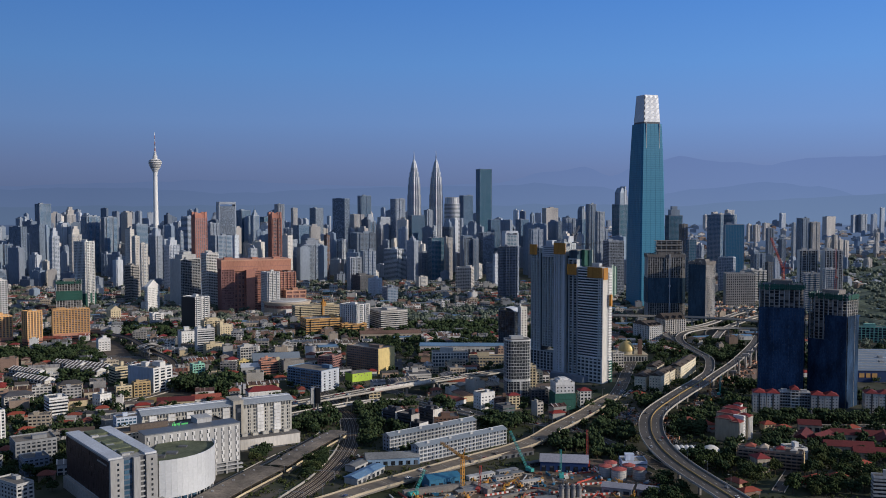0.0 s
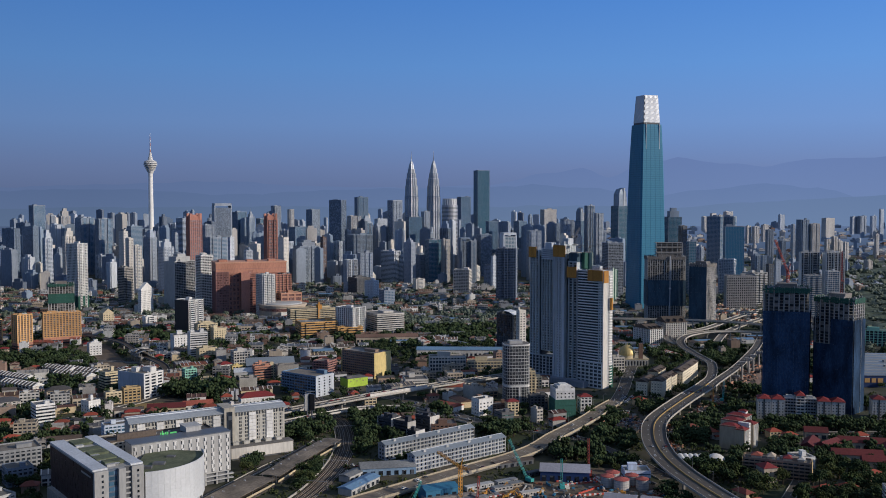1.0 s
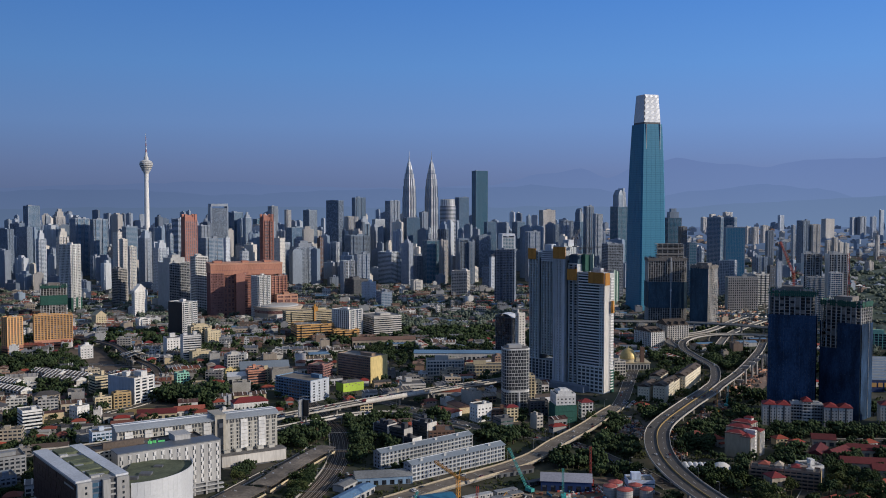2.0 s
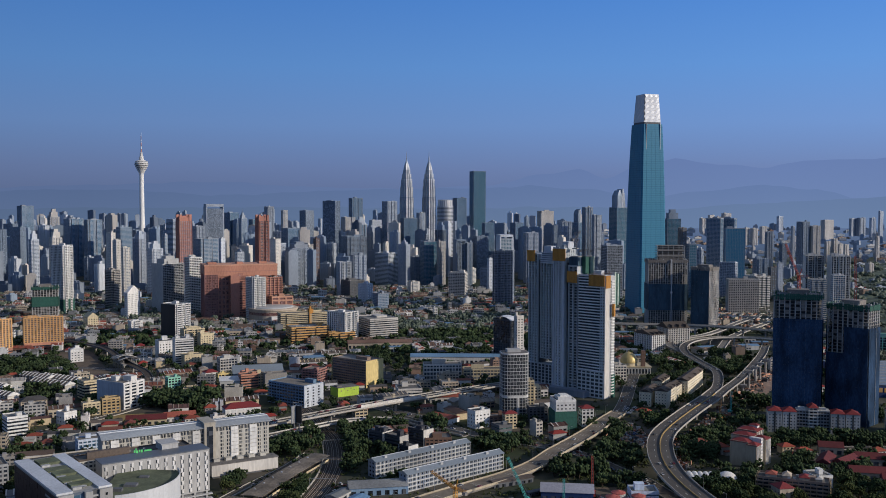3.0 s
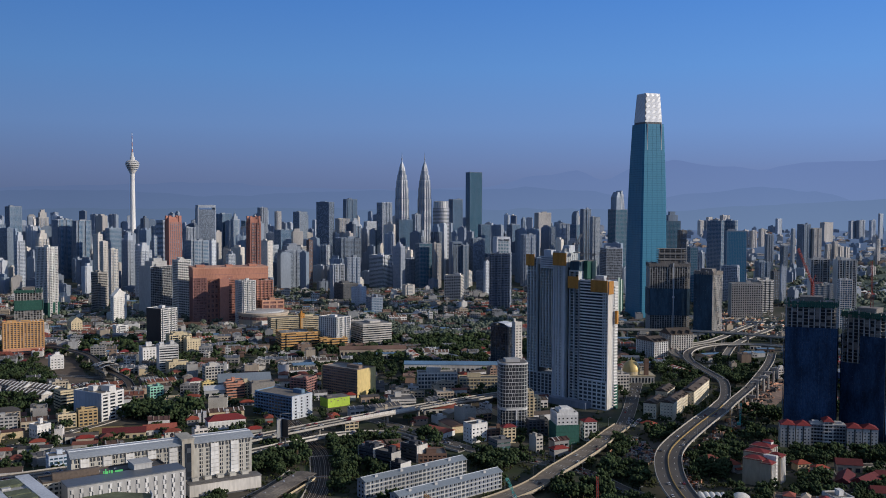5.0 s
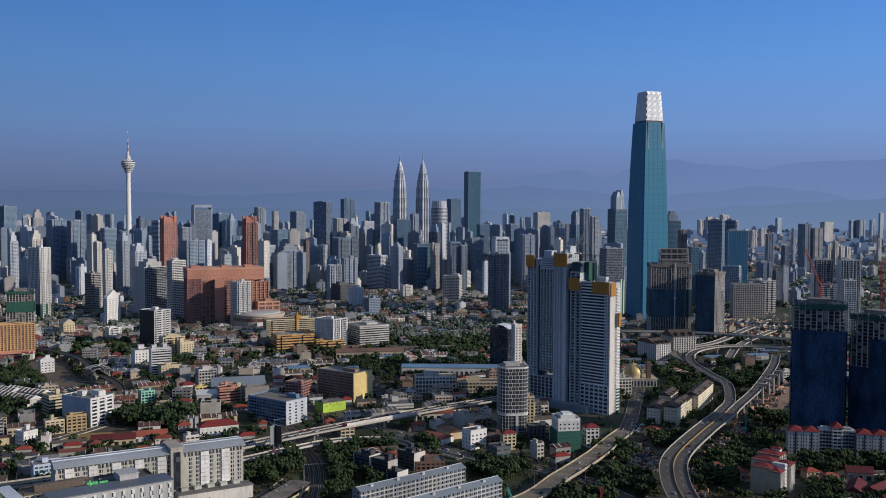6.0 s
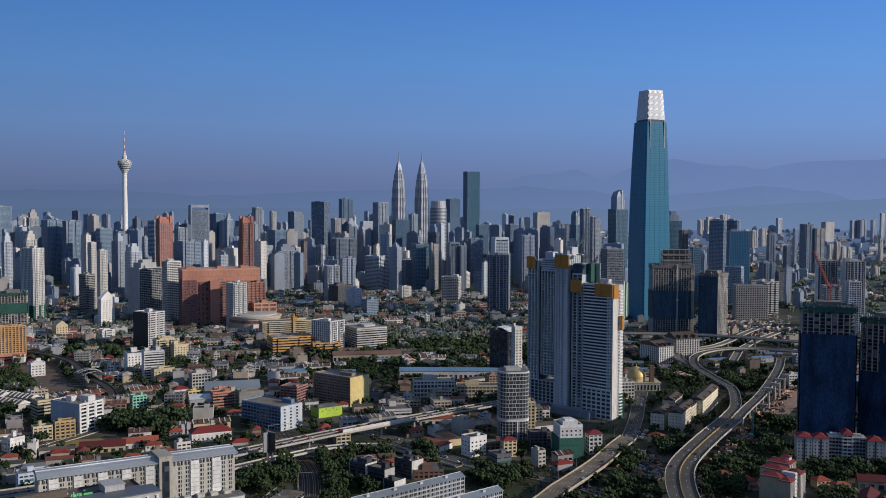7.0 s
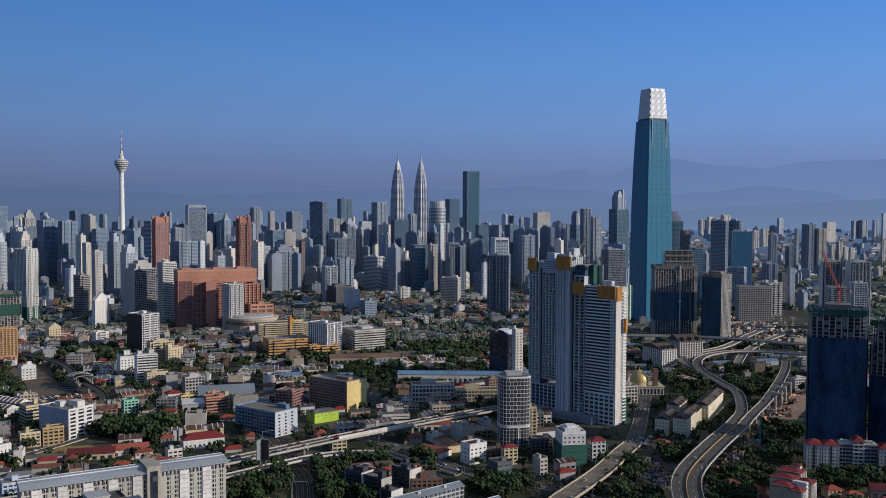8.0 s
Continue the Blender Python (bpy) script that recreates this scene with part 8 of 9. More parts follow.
def container_row(x, y, yaw, n, mat):
    ob = thing("container_row", "row of grey flat-roofed site offices", "site office", pose(x, y, 0.3, 0, 0, yaw), "site offices")
    for k in range(n):
        c = part("container", Shape().box(k * 6.2, k * 6.2 + 6.0, 0, 5.2, 0, 3.0).box(k * 6.2 - 0.1, k * 6.2 + 6.1, -0.2, 5.4, 3.0, 3.2), mat, ob)
        part("container_window", Shape().box(k * 6.2 + 1, k * 6.2 + 2.4, -0.08, 0.05, 1.2, 2.2).box(k * 6.2 + 3.4, k * 6.2 + 4.4, -0.08, 0.05, 0.1, 2.2), "glass_dark", c)
    USED.append((x + n * 3, y + 2, yaw, n * 6.4, 8))


for q in ((-12, 704, 30, 5, "grey"), (20, 728, 32, 4, "lightgrey"), (44, 742, 30, 3, "grey"), (70, 766, 30, 3, "darkgrey"), (60, 714, 24, 3, "offwhite")):
    container_row(*q)
material("soil_red", (0.34, 0.13, 0.07), 0.85)
site_pit()


def site_litter():
    """Timber, pipes, bags and offcuts strewn over the yard."""
    r = random.Random(17)
    for mat in ("beige", "soil_red", "raw_concrete", "offwhite", "darkgrey", "teal_roof"):
        s = Shape()
        for k in range(90):
            x, y = r.uniform(-60, 165), r.uniform(645, 770)
            if y > 695 + (x + 20) * 0.60:
                continue
            s.block(x, y, r.uniform(0.8, 6), r.uniform(0.5, 2), 0.25, r.uniform(0.6, 2.4), r.uniform(0, 180))
        single("site_litter", s, mat, "strewn timber, pipes and bags on the yard", "rubble", kind="stuff")


site_litter()


def viaduct_works():
    """Timber, formwork and rubble under the edge of the viaduct and by the slip road."""
    r = random.Random(29)
    spots = [(q.x + 15, q.y - 6, 7) for q in HIGHWAY if 840 < q.y < 1080] + [(165 + 50 * r.random(), 900 + 90 * r.random(), 9) for k in range(16)]
    for mat in ("soil_red", "salmon_pale", "beige", "raw_concrete", "offwhite", "darkgrey"):
        s = Shape()
        for k in range(170):
            x, y, w = r.choice(spots)
            s.block(x + r.uniform(-w, w), y + r.uniform(-w, w), r.uniform(0.6, 5), r.uniform(0.4, 1.8), 0.0, r.uniform(0.5, 3.6), r.uniform(0, 180))
        single("viaduct_works", s, mat, "timber, formwork and rubble beside the viaduct", "rubble", kind="stuff")


viaduct_works()


def bare_piers():
    """Hammerhead piers of a viaduct still to be built, on a trodden strip of soil."""
    single("pier_yard", Shape().prism([(340, 1128), (372, 1128), (430, 1225), (452, 1300), (420, 1290), (385, 1205)], 0.02, 0.3), "site_soil", "trodden soil round unfinished viaduct piers", "yard", kind="structure")
    USED.append((395, 1195, 60, 170, 44))
    for x, y, h in ((353, 1140, 12), (372, 1176, 22), (392, 1212, 20.5), (406, 1236, 21), (424, 1268, 20)):
        s = Shape().lathe([(1.5, 0), (1.4, h - 3.4)], 12)
        s.loft([[(-2.2, -1.5, h - 3.6), (2.2, -1.5, h - 3.6), (2.2, 1.5, h - 3.6), (-2.2, 1.5, h - 3.6)], [(-4.4, -1.6, h - 1.2), (4.4, -1.6, h - 1.2), (4.4, 1.6, h - 1.2), (-4.4, 1.6, h - 1.2)], [(-4.4, -1.6, h), (4.4, -1.6, h), (4.4, 1.6, h), (-4.4, 1.6, h)]])
        single("bare_pier", s, "concrete", "bare concrete hammerhead pier of an unbuilt viaduct", "pier", pose(x, y, 0.2, 0, 0, -28), "bare piers")
    for mat in ("soil_red", "salmon_pale", "raw_concrete", "darkgrey"):
        s = Shape()
        r = random.Random(len(mat))
        for k in range(70):
            u = r.random()
            s.block(330 + 100 * u + r.uniform(-9, 14), 1105 + 180 * u + r.uniform(-14, 8), r.uniform(1, 7), r.uniform(0.6, 2), 0.2, r.uniform(0.8, 3), r.uniform(0, 180))
        single("viaduct_works", s, mat, "formwork and steel round the bare piers", "rubble", kind="stuff")


bare_piers()
mobile_crane(288, 1012, 70, 22, 88, "crane_yellow", "yellow piling rig upright beside the viaduct")
mobile_crane(309, 1046, 60, 20, 80, "crane_teal", "teal piling rig beside the viaduct")


def round_office(x, y):
    """Round office tower with banded storeys and a stepped drum on top."""
    ob = thing("round_office_tower", "round banded office tower with a pale drum crown", "tower block", pose(x, y, 0))
    USED.append((x, y, 0, 60, 60))
    part("glazing", Shape().lathe([(25, 0), (25, 205)], 32), "glass_grey", ob)
    b = Shape()
    for k in range(48):
        b.lathe([(25.6, 4 + k * 4.2), (25.6, 6.2 + k * 4.2)], 32)
    part("floor_band", b, "silver", ob, kind="stuff")
    part("crown", Shape().lathe([(25.8, 205), (25.8, 207), (22, 207.2), (22, 226), (20, 228)], 32), "silver", ob)
    f = Shape()
    for k in range(20):
        a = k * math.pi / 10
        f.block(22.2 * math.cos(a), 22.2 * math.sin(a), 1.4, 1.4, 207, 227, math.degrees(a))
    part("crown_fin", f, "white", ob, kind="stuff")


round_office(40, 3036)
shed(376, 852, -14, 44, 13, 6, "beige", "school_red", "long school block with a red tiled roof", 4)
shed(326, 848, 60, 30, 12, 6, "beige", "school_red", "long school block with a red tiled roof", 4)
shed(341, 844, 40, 26, 13, 6, "beige", "school_red", "long school block with a red tiled roof", 4)
shed(395, 838, 70, 34, 14, 6, "beige", "school_red", "long school block with a red tiled roof", 4)
shed(351, 812, -12, 40, 12, 6, "beige", "school_red", "long school block with a red tiled roof", 4)
shed(364, 790, -14, 34, 12, 6, "beige", "school_red", "long school block with a red tiled roof", 4)
shed(348, 891, -14, 20, 12, 6, "beige", "school_red", "long school block with a red tiled roof", 4)
def terrace_row(x, y, yaw, w):
    """Terrace houses under one long brown roof, white party walls standing proud of it, porches in front."""
    ob = thing("terrace_row", "row of brown-roofed terrace houses with white party walls", "terrace houses", pose(x, y, ground_height(x, y), 0, 0, yaw), "terrace rows")
    USED.append((x, y, yaw, w + 3, 20))
    d, h = 14.0, 7.0
    part("wall", Shape().box(-w / 2, w / 2, -d / 2, d / 2, 0, h), "offwhite", ob)
    part("roof", Shape().gable(-w / 2, w / 2, -d / 2, d / 2, h + 0.25, 3.6, 0.7), "metal_roof_brown", ob)
    part("porch_roof", Shape().box(-w / 2, w / 2, -d / 2 - 3.2, -d / 2, 3.1, 3.4), "metal_roof_brown", ob)
    fins, wins = Shape(), Shape()
    n = int(w / 6.2)
    for k in range(n + 1):
        a = -w / 2 + w * k / n
        fins.gable(a - 0.3, a + 0.3, -d / 2, d / 2, h + 0.8, 3.6, 0.5, "x", 0.6)
        fins.box(a - 0.15, a + 0.15, -d / 2 - 3.2, -d / 2, 0, 3.1)
        if k < n:
            wins.box(a + 1.2, a + w / n - 1.2, -d / 2 - 0.08, -d / 2 + 0.1, 4.2, 6.2).box(a + 1.0, a + w / n - 1.0, -d / 2 - 0.08, -d / 2 + 0.1, 0.3, 2.8)
    part("party_wall", fins, "white", ob, kind="stuff")
    part("window", wins, "glass_dark", ob, kind="stuff")


terrace_row(-485, 1121, -32, 60)
terrace_row(-513, 1169, -32, 56)
terrace_row(-447, 1181, -30, 60)
terrace_row(-447, 1210, -30, 60)
terrace_row(-481, 1222, -30, 50)


def walkup_flats():
    """Cream five-storey flats with long tan roofs beside the viaduct."""
    for x, y, w, h in ((252, 1089, 40, 18.5), (269, 1123, 26, 16), (300, 1168, 80, 18.5), (236, 1096, 36, 16), (263, 1158, 34, 16)):
        building("walk_up_flats", "cream walk-up flats with long tan tiled roofs", "apartment block", x, y, 62, w, 13, h, "pale_cream", "glass_dark", "punched", 3.1, 3.6, "tan", split=True, group="walk-up flats")


walkup_flats()


single("far_site_ground", Shape().prism([(545, 1790), (690, 1725), (760, 1830), (775, 2000), (720, 2120), (610, 2080)], 0.0, 0.35), "site_soil", "trampled reddish ground of the far building site", "yard", kind="structure")
USED.append((660, 1915, 62, 330, 150))


def far_site():
    """Clutter of the building site under the interchange."""
    r = random.Random(41)
    for k in range(150):
        u, q = r.uniform(-0.5, 0.5), r.uniform(-85, 85)
        x, y = 640 + u * 230 + q * 0.8, 1920 + u * 420 - q * 0.45
        kind = r.random()
        s = Shape()
        if kind < 0.6:
            s.block(0, 0, r.uniform(6, 18), r.uniform(2, 5), 0.2, r.uniform(1.2, 3), 0)
            s.block(0, 0, 5, 1.8, 2.8, 4, 0)
            single("material_stack", s, r.choice(("soil_red", "salmon_pale", "beige", "offwhite", "salmon_pale", "salmon")), "stack of material on the far building site", "material stack", pose(x, y, 0.1, 0, 0, r.uniform(0, 180)))
        else:
            s.lathe([(0.9, 0), (0.9, r.uniform(6, 16))], 8)
            s.block(0, 0, 6, 1.6, s.v[-1][2], s.v[-1][2] + 1.4)
            single("bare_pier", s, "concrete", "bare concrete pier of a future flyover", "pier", pose(x, y, 0.1))

    for mat in ("salmon_pale", "white", "offwhite", "concrete", "salmon", "cream"):
        s = Shape()
        for k in range(260):
            u, q = r.uniform(-0.5, 0.5), r.uniform(-90, 90)
            s.block(640 + u * 230 + q * 0.8, 1920 + u * 420 - q * 0.45, r.uniform(2, 12), r.uniform(1, 4), 0.2, r.uniform(1.5, 6.5), r.uniform(20, 70))
        single("site_clutter", s, mat, "formwork and pier stubs on the far site", "rubble", kind="stuff")


far_site()

# ---- low houses, trees, cars: the fabric of the city ----
def hits(x, y, margin):
    for ux, uy, ua, uw, ud in USED:
        dx, dy = x - ux, y - uy
        if abs(dx) > 160 or abs(dy) > 160:
            continue
        c, s = math.cos(radians(ua)), math.sin(radians(ua))
        if abs(dx * c + dy * s) < uw / 2 + margin and abs(-dx * s + dy * c) < ud / 2 + margin:
            return True
    return False


ROAD_PTS = np.array([(q.x, q.y, r) for line, r in ROADS for q in line])


def on_road(x, y, margin):
    d2 = (ROAD_PTS[:, 0] - x) ** 2 + (ROAD_PTS[:, 1] - y) ** 2
    return bool((d2 < (ROAD_PTS[:, 2] + margin) ** 2).any())


def house_parts(kind, r):
    """Shapes of one low building: walls, roof, openings."""
    wall, roof, win, extra = Shape(), Shape(), Shape(), Shape()
    if kind == "terrace":
        n = r.randint(3, 9)
        w, d, h = n * 5.0, r.uniform(10, 14), r.choice((5.5, 6.5, 7, 8.6))
        wall.box(-w / 2, w / 2, -d / 2, d / 2, 0, h)
        for k in range(n + 1):
            a = -w / 2 + k * 5.0
            (extra if r.random() < 0.45 else roof).gable(a - 0.14, a + 0.14, -d / 2, d / 2, h + 0.75, d * 0.2, 0.3)
        roof.gable(-w / 2, w / 2, -d / 2, d / 2, h + 0.2, d * 0.2, 0.5)
        for k in range(n):
            a = -w / 2 + k * 5.0
            if r.random() < 0.4:
                extra.box(a + 0.4, a + 3.6, d / 2 - 3.5, d / 2 + r.uniform(0.2, 3), 0, h + r.uniform(0.5, 2.6))
            if r.random() < 0.3:
                roof.box(a + 1, a + 4, -d / 2 - 2.2, -d / 2, 2.8, 3.0)
            z = 0.4
            while z < h - 2:
                win.box(a + 0.7, a + 4.3, -d / 2 - 0.1, -d / 2 + 0.05, z, z + 2.0)
                z += 3.2
    elif kind == "villa":
        w, d, h = r.uniform(8, 15), r.uniform(7, 11), r.choice((3.4, 4, 6.4, 6.8))
        wall.box(-w / 2, w / 2, -d / 2, d / 2, 0, h)
        roof.hip(-w / 2, w / 2, -d / 2, d / 2, h + 0.2, min(w, d) * 0.28, 0.9)
        if r.random() < 0.6:
            wall.box(-w / 2 - 4, -w / 2, -d / 2 + 1, d / 2 - 2, 0, 3.2)
            roof.gable(-w / 2 - 4, -w / 2 + 0.2, -d / 2 + 1, d / 2 - 2, 3.4, 1.2, 0.4, "y")
        for k in range(3):
            win.box(-w / 2 + 1.2 + k * w / 3.3, -w / 2 + 2.9 + k * w / 3.3, -d / 2 - 0.1, -d / 2 + 0.05, h - 2.4, h - 1)
            win.box(w / 2 - 0.05, w / 2 + 0.1, -d / 2 + 1 + k * d / 3.3, -d / 2 + 2.6 + k * d / 3.3, h - 2.4, h - 1)
    elif kind == "flat":
        w, d, h = r.uniform(7, 20), r.uniform(8, 14), r.choice((6.6, 7, 10, 10.5, 13.5, 16))
        wall.box(-w / 2, w / 2, -d / 2, d / 2, 0, h)
        for x0, x1, y0, y1 in ((-w / 2, w / 2, -d / 2, -d / 2 + 0.3), (-w / 2, w / 2, d / 2 - 0.3, d / 2), (-w / 2, -w / 2 + 0.3, -d / 2, d / 2), (w / 2 - 0.3, w / 2, -d / 2, d / 2)):
            wall.box(x0, x1, y0, y1, h, h + 1.0)
        wall.box(-w * 0.3, -w * 0.05, -d * 0.2, d * 0.25, h, h + 3)
        roof.box(-w / 2 + 0.3, w / 2 - 0.3, -d / 2 + 0.3, d / 2 - 0.3, h, h + 0.12)
        for k in range(5):
            a, b = r.uniform(-w * 0.4, w * 0.38), r.uniform(-d * 0.42, d * 0.3)
            roof.box(a, a + 1.6, b, b + 1.6, h + 0.12, h + 1.8)
        z = 0.5
        while z < h - 2:
            n = int(w / 3.4)
            for k in range(n):
                a = -w / 2 + w * k / n
                win.box(a + 0.6, a + w / n - 0.6, -d / 2 - 0.1, -d / 2 + 0.05, z + 0.5, z + 2.0)
            m = int(d / 3.6)
            for k in range(m):
                a = -d / 2 + d * k / m
                win.box(w / 2 - 0.05, w / 2 + 0.1, a + 0.7, a + d / m - 0.7, z + 0.5, z + 2.0)
            z += 3.3
    else:
        w, d, h = r.uniform(14, 30), r.uniform(9, 16), r.uniform(4.5, 7.5)
        wall.box(-w / 2, w / 2, -d / 2, d / 2, 0, h)
        roof.gable(-w / 2, w / 2, -d / 2, d / 2, h + 0.2, d * 0.13, 0.5)
        for k in range(int(w / 5)):
            win.box(-w / 2 + 1 + k * 5, -w / 2 + 4.2 + k * 5, -d / 2 - 0.1, -d / 2 + 0.05, 0.2, h * 0.6)
    return wall, roof, win, extra, w, d


HOUSE = {"terrace": ("shop_row", "row of old shop houses under one tiled roof", "shop house", "roof_mix"), "villa": ("house", "small house with a red hipped tile roof", "house", "villa_roof"),
         "flat": ("shop_block", "plain low city block with a flat roof", "building", "flat_mix"), "hall": ("low_hall", "low hall with a weathered metal roof", "hall", "roof_mix")}
PROTO = {}
for kind in HOUSE:
    PROTO[kind] = []
    for k in range(7):
        r = random.Random(100 + k * 7 + len(kind))
        PROTO[kind].append([*house_parts(kind, r), None])
HOUSES = 0
REST = {"wall": {}, "roof": {}, "win": Shape()}


def put_house(kind, x, y, yaw, r):
    """The nearest houses are things of their own; those past 300 are joined."""
    global HOUSES
    p = r.choice(PROTO[kind])
    wall, roof, win, extra, w, d, ob = p
    z = ground_height(x, y) - 0.3
    USED.append((x, y, yaw, w, d))
    name, label, cat, rmat = HOUSE[kind]
    if y < 1330 and HOUSES < 280:
        HOUSES += 1
        m = pose(x, y, z, 0, 0, yaw)
        if ob is None:
            ob = thing(name, label, cat, m, "low city houses")
            part("wall", wall, "wall_mix", ob)
            part("roof", roof, rmat, ob)
            if extra.v:
                part("party_wall", extra, "wall_mix", ob, kind="stuff")
            part("window", win, "glass_dark", ob, kind="stuff")
            p[6] = ob
        else:
            copy_thing(ob, m)
        return
    c, s = math.cos(radians(yaw)), math.sin(radians(yaw))
    tone = r.choice(WALL_TONES)
    rt = r.choice(ROOF_TONES[kind])
    for src, dst in ((wall, REST["wall"].setdefault(tone, Shape())), (extra, REST["wall"][tone]), (roof, REST["roof"].setdefault(rt, Shape())), (win, REST["win"])):
        dst.add([(x + a * c - b * s, y + a * s + b * c, z + h) for a, b, h in src.v], src.f if src is not win else [f for k, f in enumerate(src.f) if k % 6 in (2, 3, 5)])


WALL_TONES = ("offwhite", "white", "beige", "grey", "dun", "lightgrey", "concrete", "grey", "brown", "white", "offwhite")
ROOF_TONES = {"terrace": ("metal_roof_brown", "tile_red", "flat_roof", "metal_roof_dark", "tile_dull", "tile_dull"), "villa": ("tile_red", "red_roof", "tile_dull"),
              "flat": ("flat_roof", "concrete", "grey", "flat_roof"), "hall": ("metal_roof", "metal_roof_dark", "metal_roof_brown", "blue_roof")}


def quarter(x0, x1, y0, y1, yaw, kinds, share, seed, cell=(26, 20), trees=0.25):
    """Rows of low buildings on a turned street grid, trees in what stays empty."""
    r = random.Random(seed)
    cx, cy = (x0 + x1) / 2, (y0 + y1) / 2
    c, s = math.cos(radians(yaw)), math.sin(radians(yaw))
    R = int(max(x1 - x0, y1 - y0) * 0.75)
    b = -R
    row = 0
    while b < R:
        a = -R + r.uniform(0, 10)
        while a < R:
            x, y = cx + a * c - b * s, cy + a * s + b * c
            kind = r.choice(kinds)
            w = 20
            if x0 < x < x1 and y0 < y < y1 and abs(x) < 90 + y * 0.50:
                if r.random() < share:
                    p = PROTO[kind][0]
                    wooded = any(((x - gx) / gw) ** 2 + ((y - gy) / gh) ** 2 < 1 for gx, gy, gw, gh in GROVES) and r.random() < 0.8
                    if not wooded and not hits(x, y, 9) and not on_road(x, y, 9):
                        put_house(kind, x + r.uniform(-3, 3), y + r.uniform(-3, 3), yaw + 26 * noise.noise((x * 0.006, y * 0.006, 7)) + r.choice((0, 0, 180, 90)) + r.uniform(-4, 4), r)
                        w = cell[0] + r.uniform(0, 8)
                        if kind == "terrace":
                            w += 10
                elif r.random() < trees:
                    want_tree(x + r.uniform(-6, 6), y + r.uniform(-6, 6), r)
                if r.random() < trees:
                    want_tree(x + r.uniform(-14, 14), y + r.uniform(8, 12), r)
            a += w
        b += cell[1] * (1.0 if row % 2 else 1.35)
        row += 1


WANT = []
GROVES = []


def want_tree(x, y, r, size=None):
    WANT.append((x, y, 1.16 * size if size else r.uniform(0.65, 1.3)))


def grove(x, y, rx, ry, n, seed, big=1.0):
    """A stand of trees around a point."""
    GROVES.append((x, y, rx * 0.92, ry * 0.92))
    r = random.Random(seed)
    for k in range(n):
        a, q = r.uniform(0, 2 * math.pi), math.sqrt(r.random())
        want_tree(x + rx * q * math.cos(a), y + ry * q * math.sin(a), r, r.uniform(0.7, 1.25) * big)


# stands of trees
for x, y, rx, ry, n, big in ((-150, 900, 34, 30, 40, 1.1), (-128, 960, 26, 18, 20, 1.1), (-62, 905, 26, 40, 46, 1.0), (-45, 990, 26, 14, 16, 0.9), (5, 985, 26, 24, 26, 1.1), (62, 905, 26, 30, 34, 1.1),
                             (45, 850, 12, 14, 12, 0.9), (112, 826, 26, 20, 24, 1.1), (168, 885, 12, 14, 9, 0.9), (-40, 880, 10, 60, 26, 0.9), (-108, 790, 7, 60, 18, 0.7), (-30, 815, 14, 12, 9, 0.8), (-285, 1092, 22, 26, 34, 1.5), (-330, 1080, 40, 26, 26, 1.1), (-420, 1150, 70, 50, 60, 1.0),
                             (-560, 1330, 120, 60, 90, 1.0), (-330, 1420, 60, 50, 50, 1.0), (40, 1560, 60, 60, 60, 1.0), (-60, 1720, 50, 60, 40, 1.0), (90, 1800, 90, 80, 60, 1.0), (330, 1330, 36, 70, 60, 1.0),
                             (420, 1400, 30, 60, 46, 0.9), (290, 1210, 30, 40, 30, 0.9), (330, 920, 70, 26, 70, 1.0), (450, 915, 80, 22, 60, 1.0), (225, 900, 24, 40, 36, 1.0), (240, 780, 40, 40, 46, 1.0), (310, 830, 30, 40, 34, 1.0),
                             (170, 690, 18, 30, 22, 1.0), (145, 660, 20, 16, 16, 1.0), (380, 800, 110, 60, 90, 0.9), (300, 720, 60, 40, 46, 1.0), (430, 1010, 90, 22, 40, 1.0), (-400, 860, 60, 60, 50, 1.0), (-330, 770, 30, 50, 26, 1.0),
                             (-470, 1000, 60, 40, 40, 1.0), (750, 1500, 140, 120, 60, 1.1), (850, 1900, 240, 300, 60, 1.2), (620, 1300, 70, 60, 50, 1.0), (-112, 880, 8, 40, 18, 0.7), (500, 780, 40, 50, 30, 1.0), (-20, 1420, 120, 40, 50, 0.9), (90, 1200, 30, 20, 14, 0.9), (-420, 1560, 120, 80, 70, 1.0), (205, 1200, 14, 30, 14, 0.8), (152, 870, 22, 44, 46, 1.0), (165, 960, 20, 30, 30, 1.0), (225, 1000, 14, 30, 22, 0.9), (140, 790, 20, 14, 14, 0.9), (255, 930, 30, 30, 34, 1.0), (316, 1000, 20, 18, 14, 0.9), (345, 1180, 20, 60, 30, 0.9), (-78, 870, 20, 50, 50, 1.0), (-66, 960, 30, 24, 30, 1.0), (-118, 920, 16, 40, 26, 1.1), (-530, 1290, 130, 50, 120, 1.1), (-255, 1078, 26, 28, 34, 1.55), (-40, 1350, 130, 50, 60, 1.0), (60, 1650, 90, 50, 50, 1.0), (170, 1550, 50, 60, 50, 1.0), (950, 1800, 260, 320, 120, 1.2), (1150, 2300, 350, 300, 120, 1.4), (1250, 3000, 500, 400, 100, 1.8), (700, 1420, 120, 140, 70, 1.1), (-101, 800, 3, 60, 40, 0.55), (-156, 806, 5, 26, 18, 0.7), (-176, 765, 6, 20, 12, 0.6), (-120, 905, 10, 30, 16, 0.8), (430, 1110, 30, 40, 16, 1.0), (388, 1300, 26, 60, 70, 1.0), (352, 1085, 12, 22, 16, 1.1), (560, 1250, 90, 80, 60, 1.0)):
    grove(x, y, rx, ry, n, int(abs(x) * 3 + y), big)

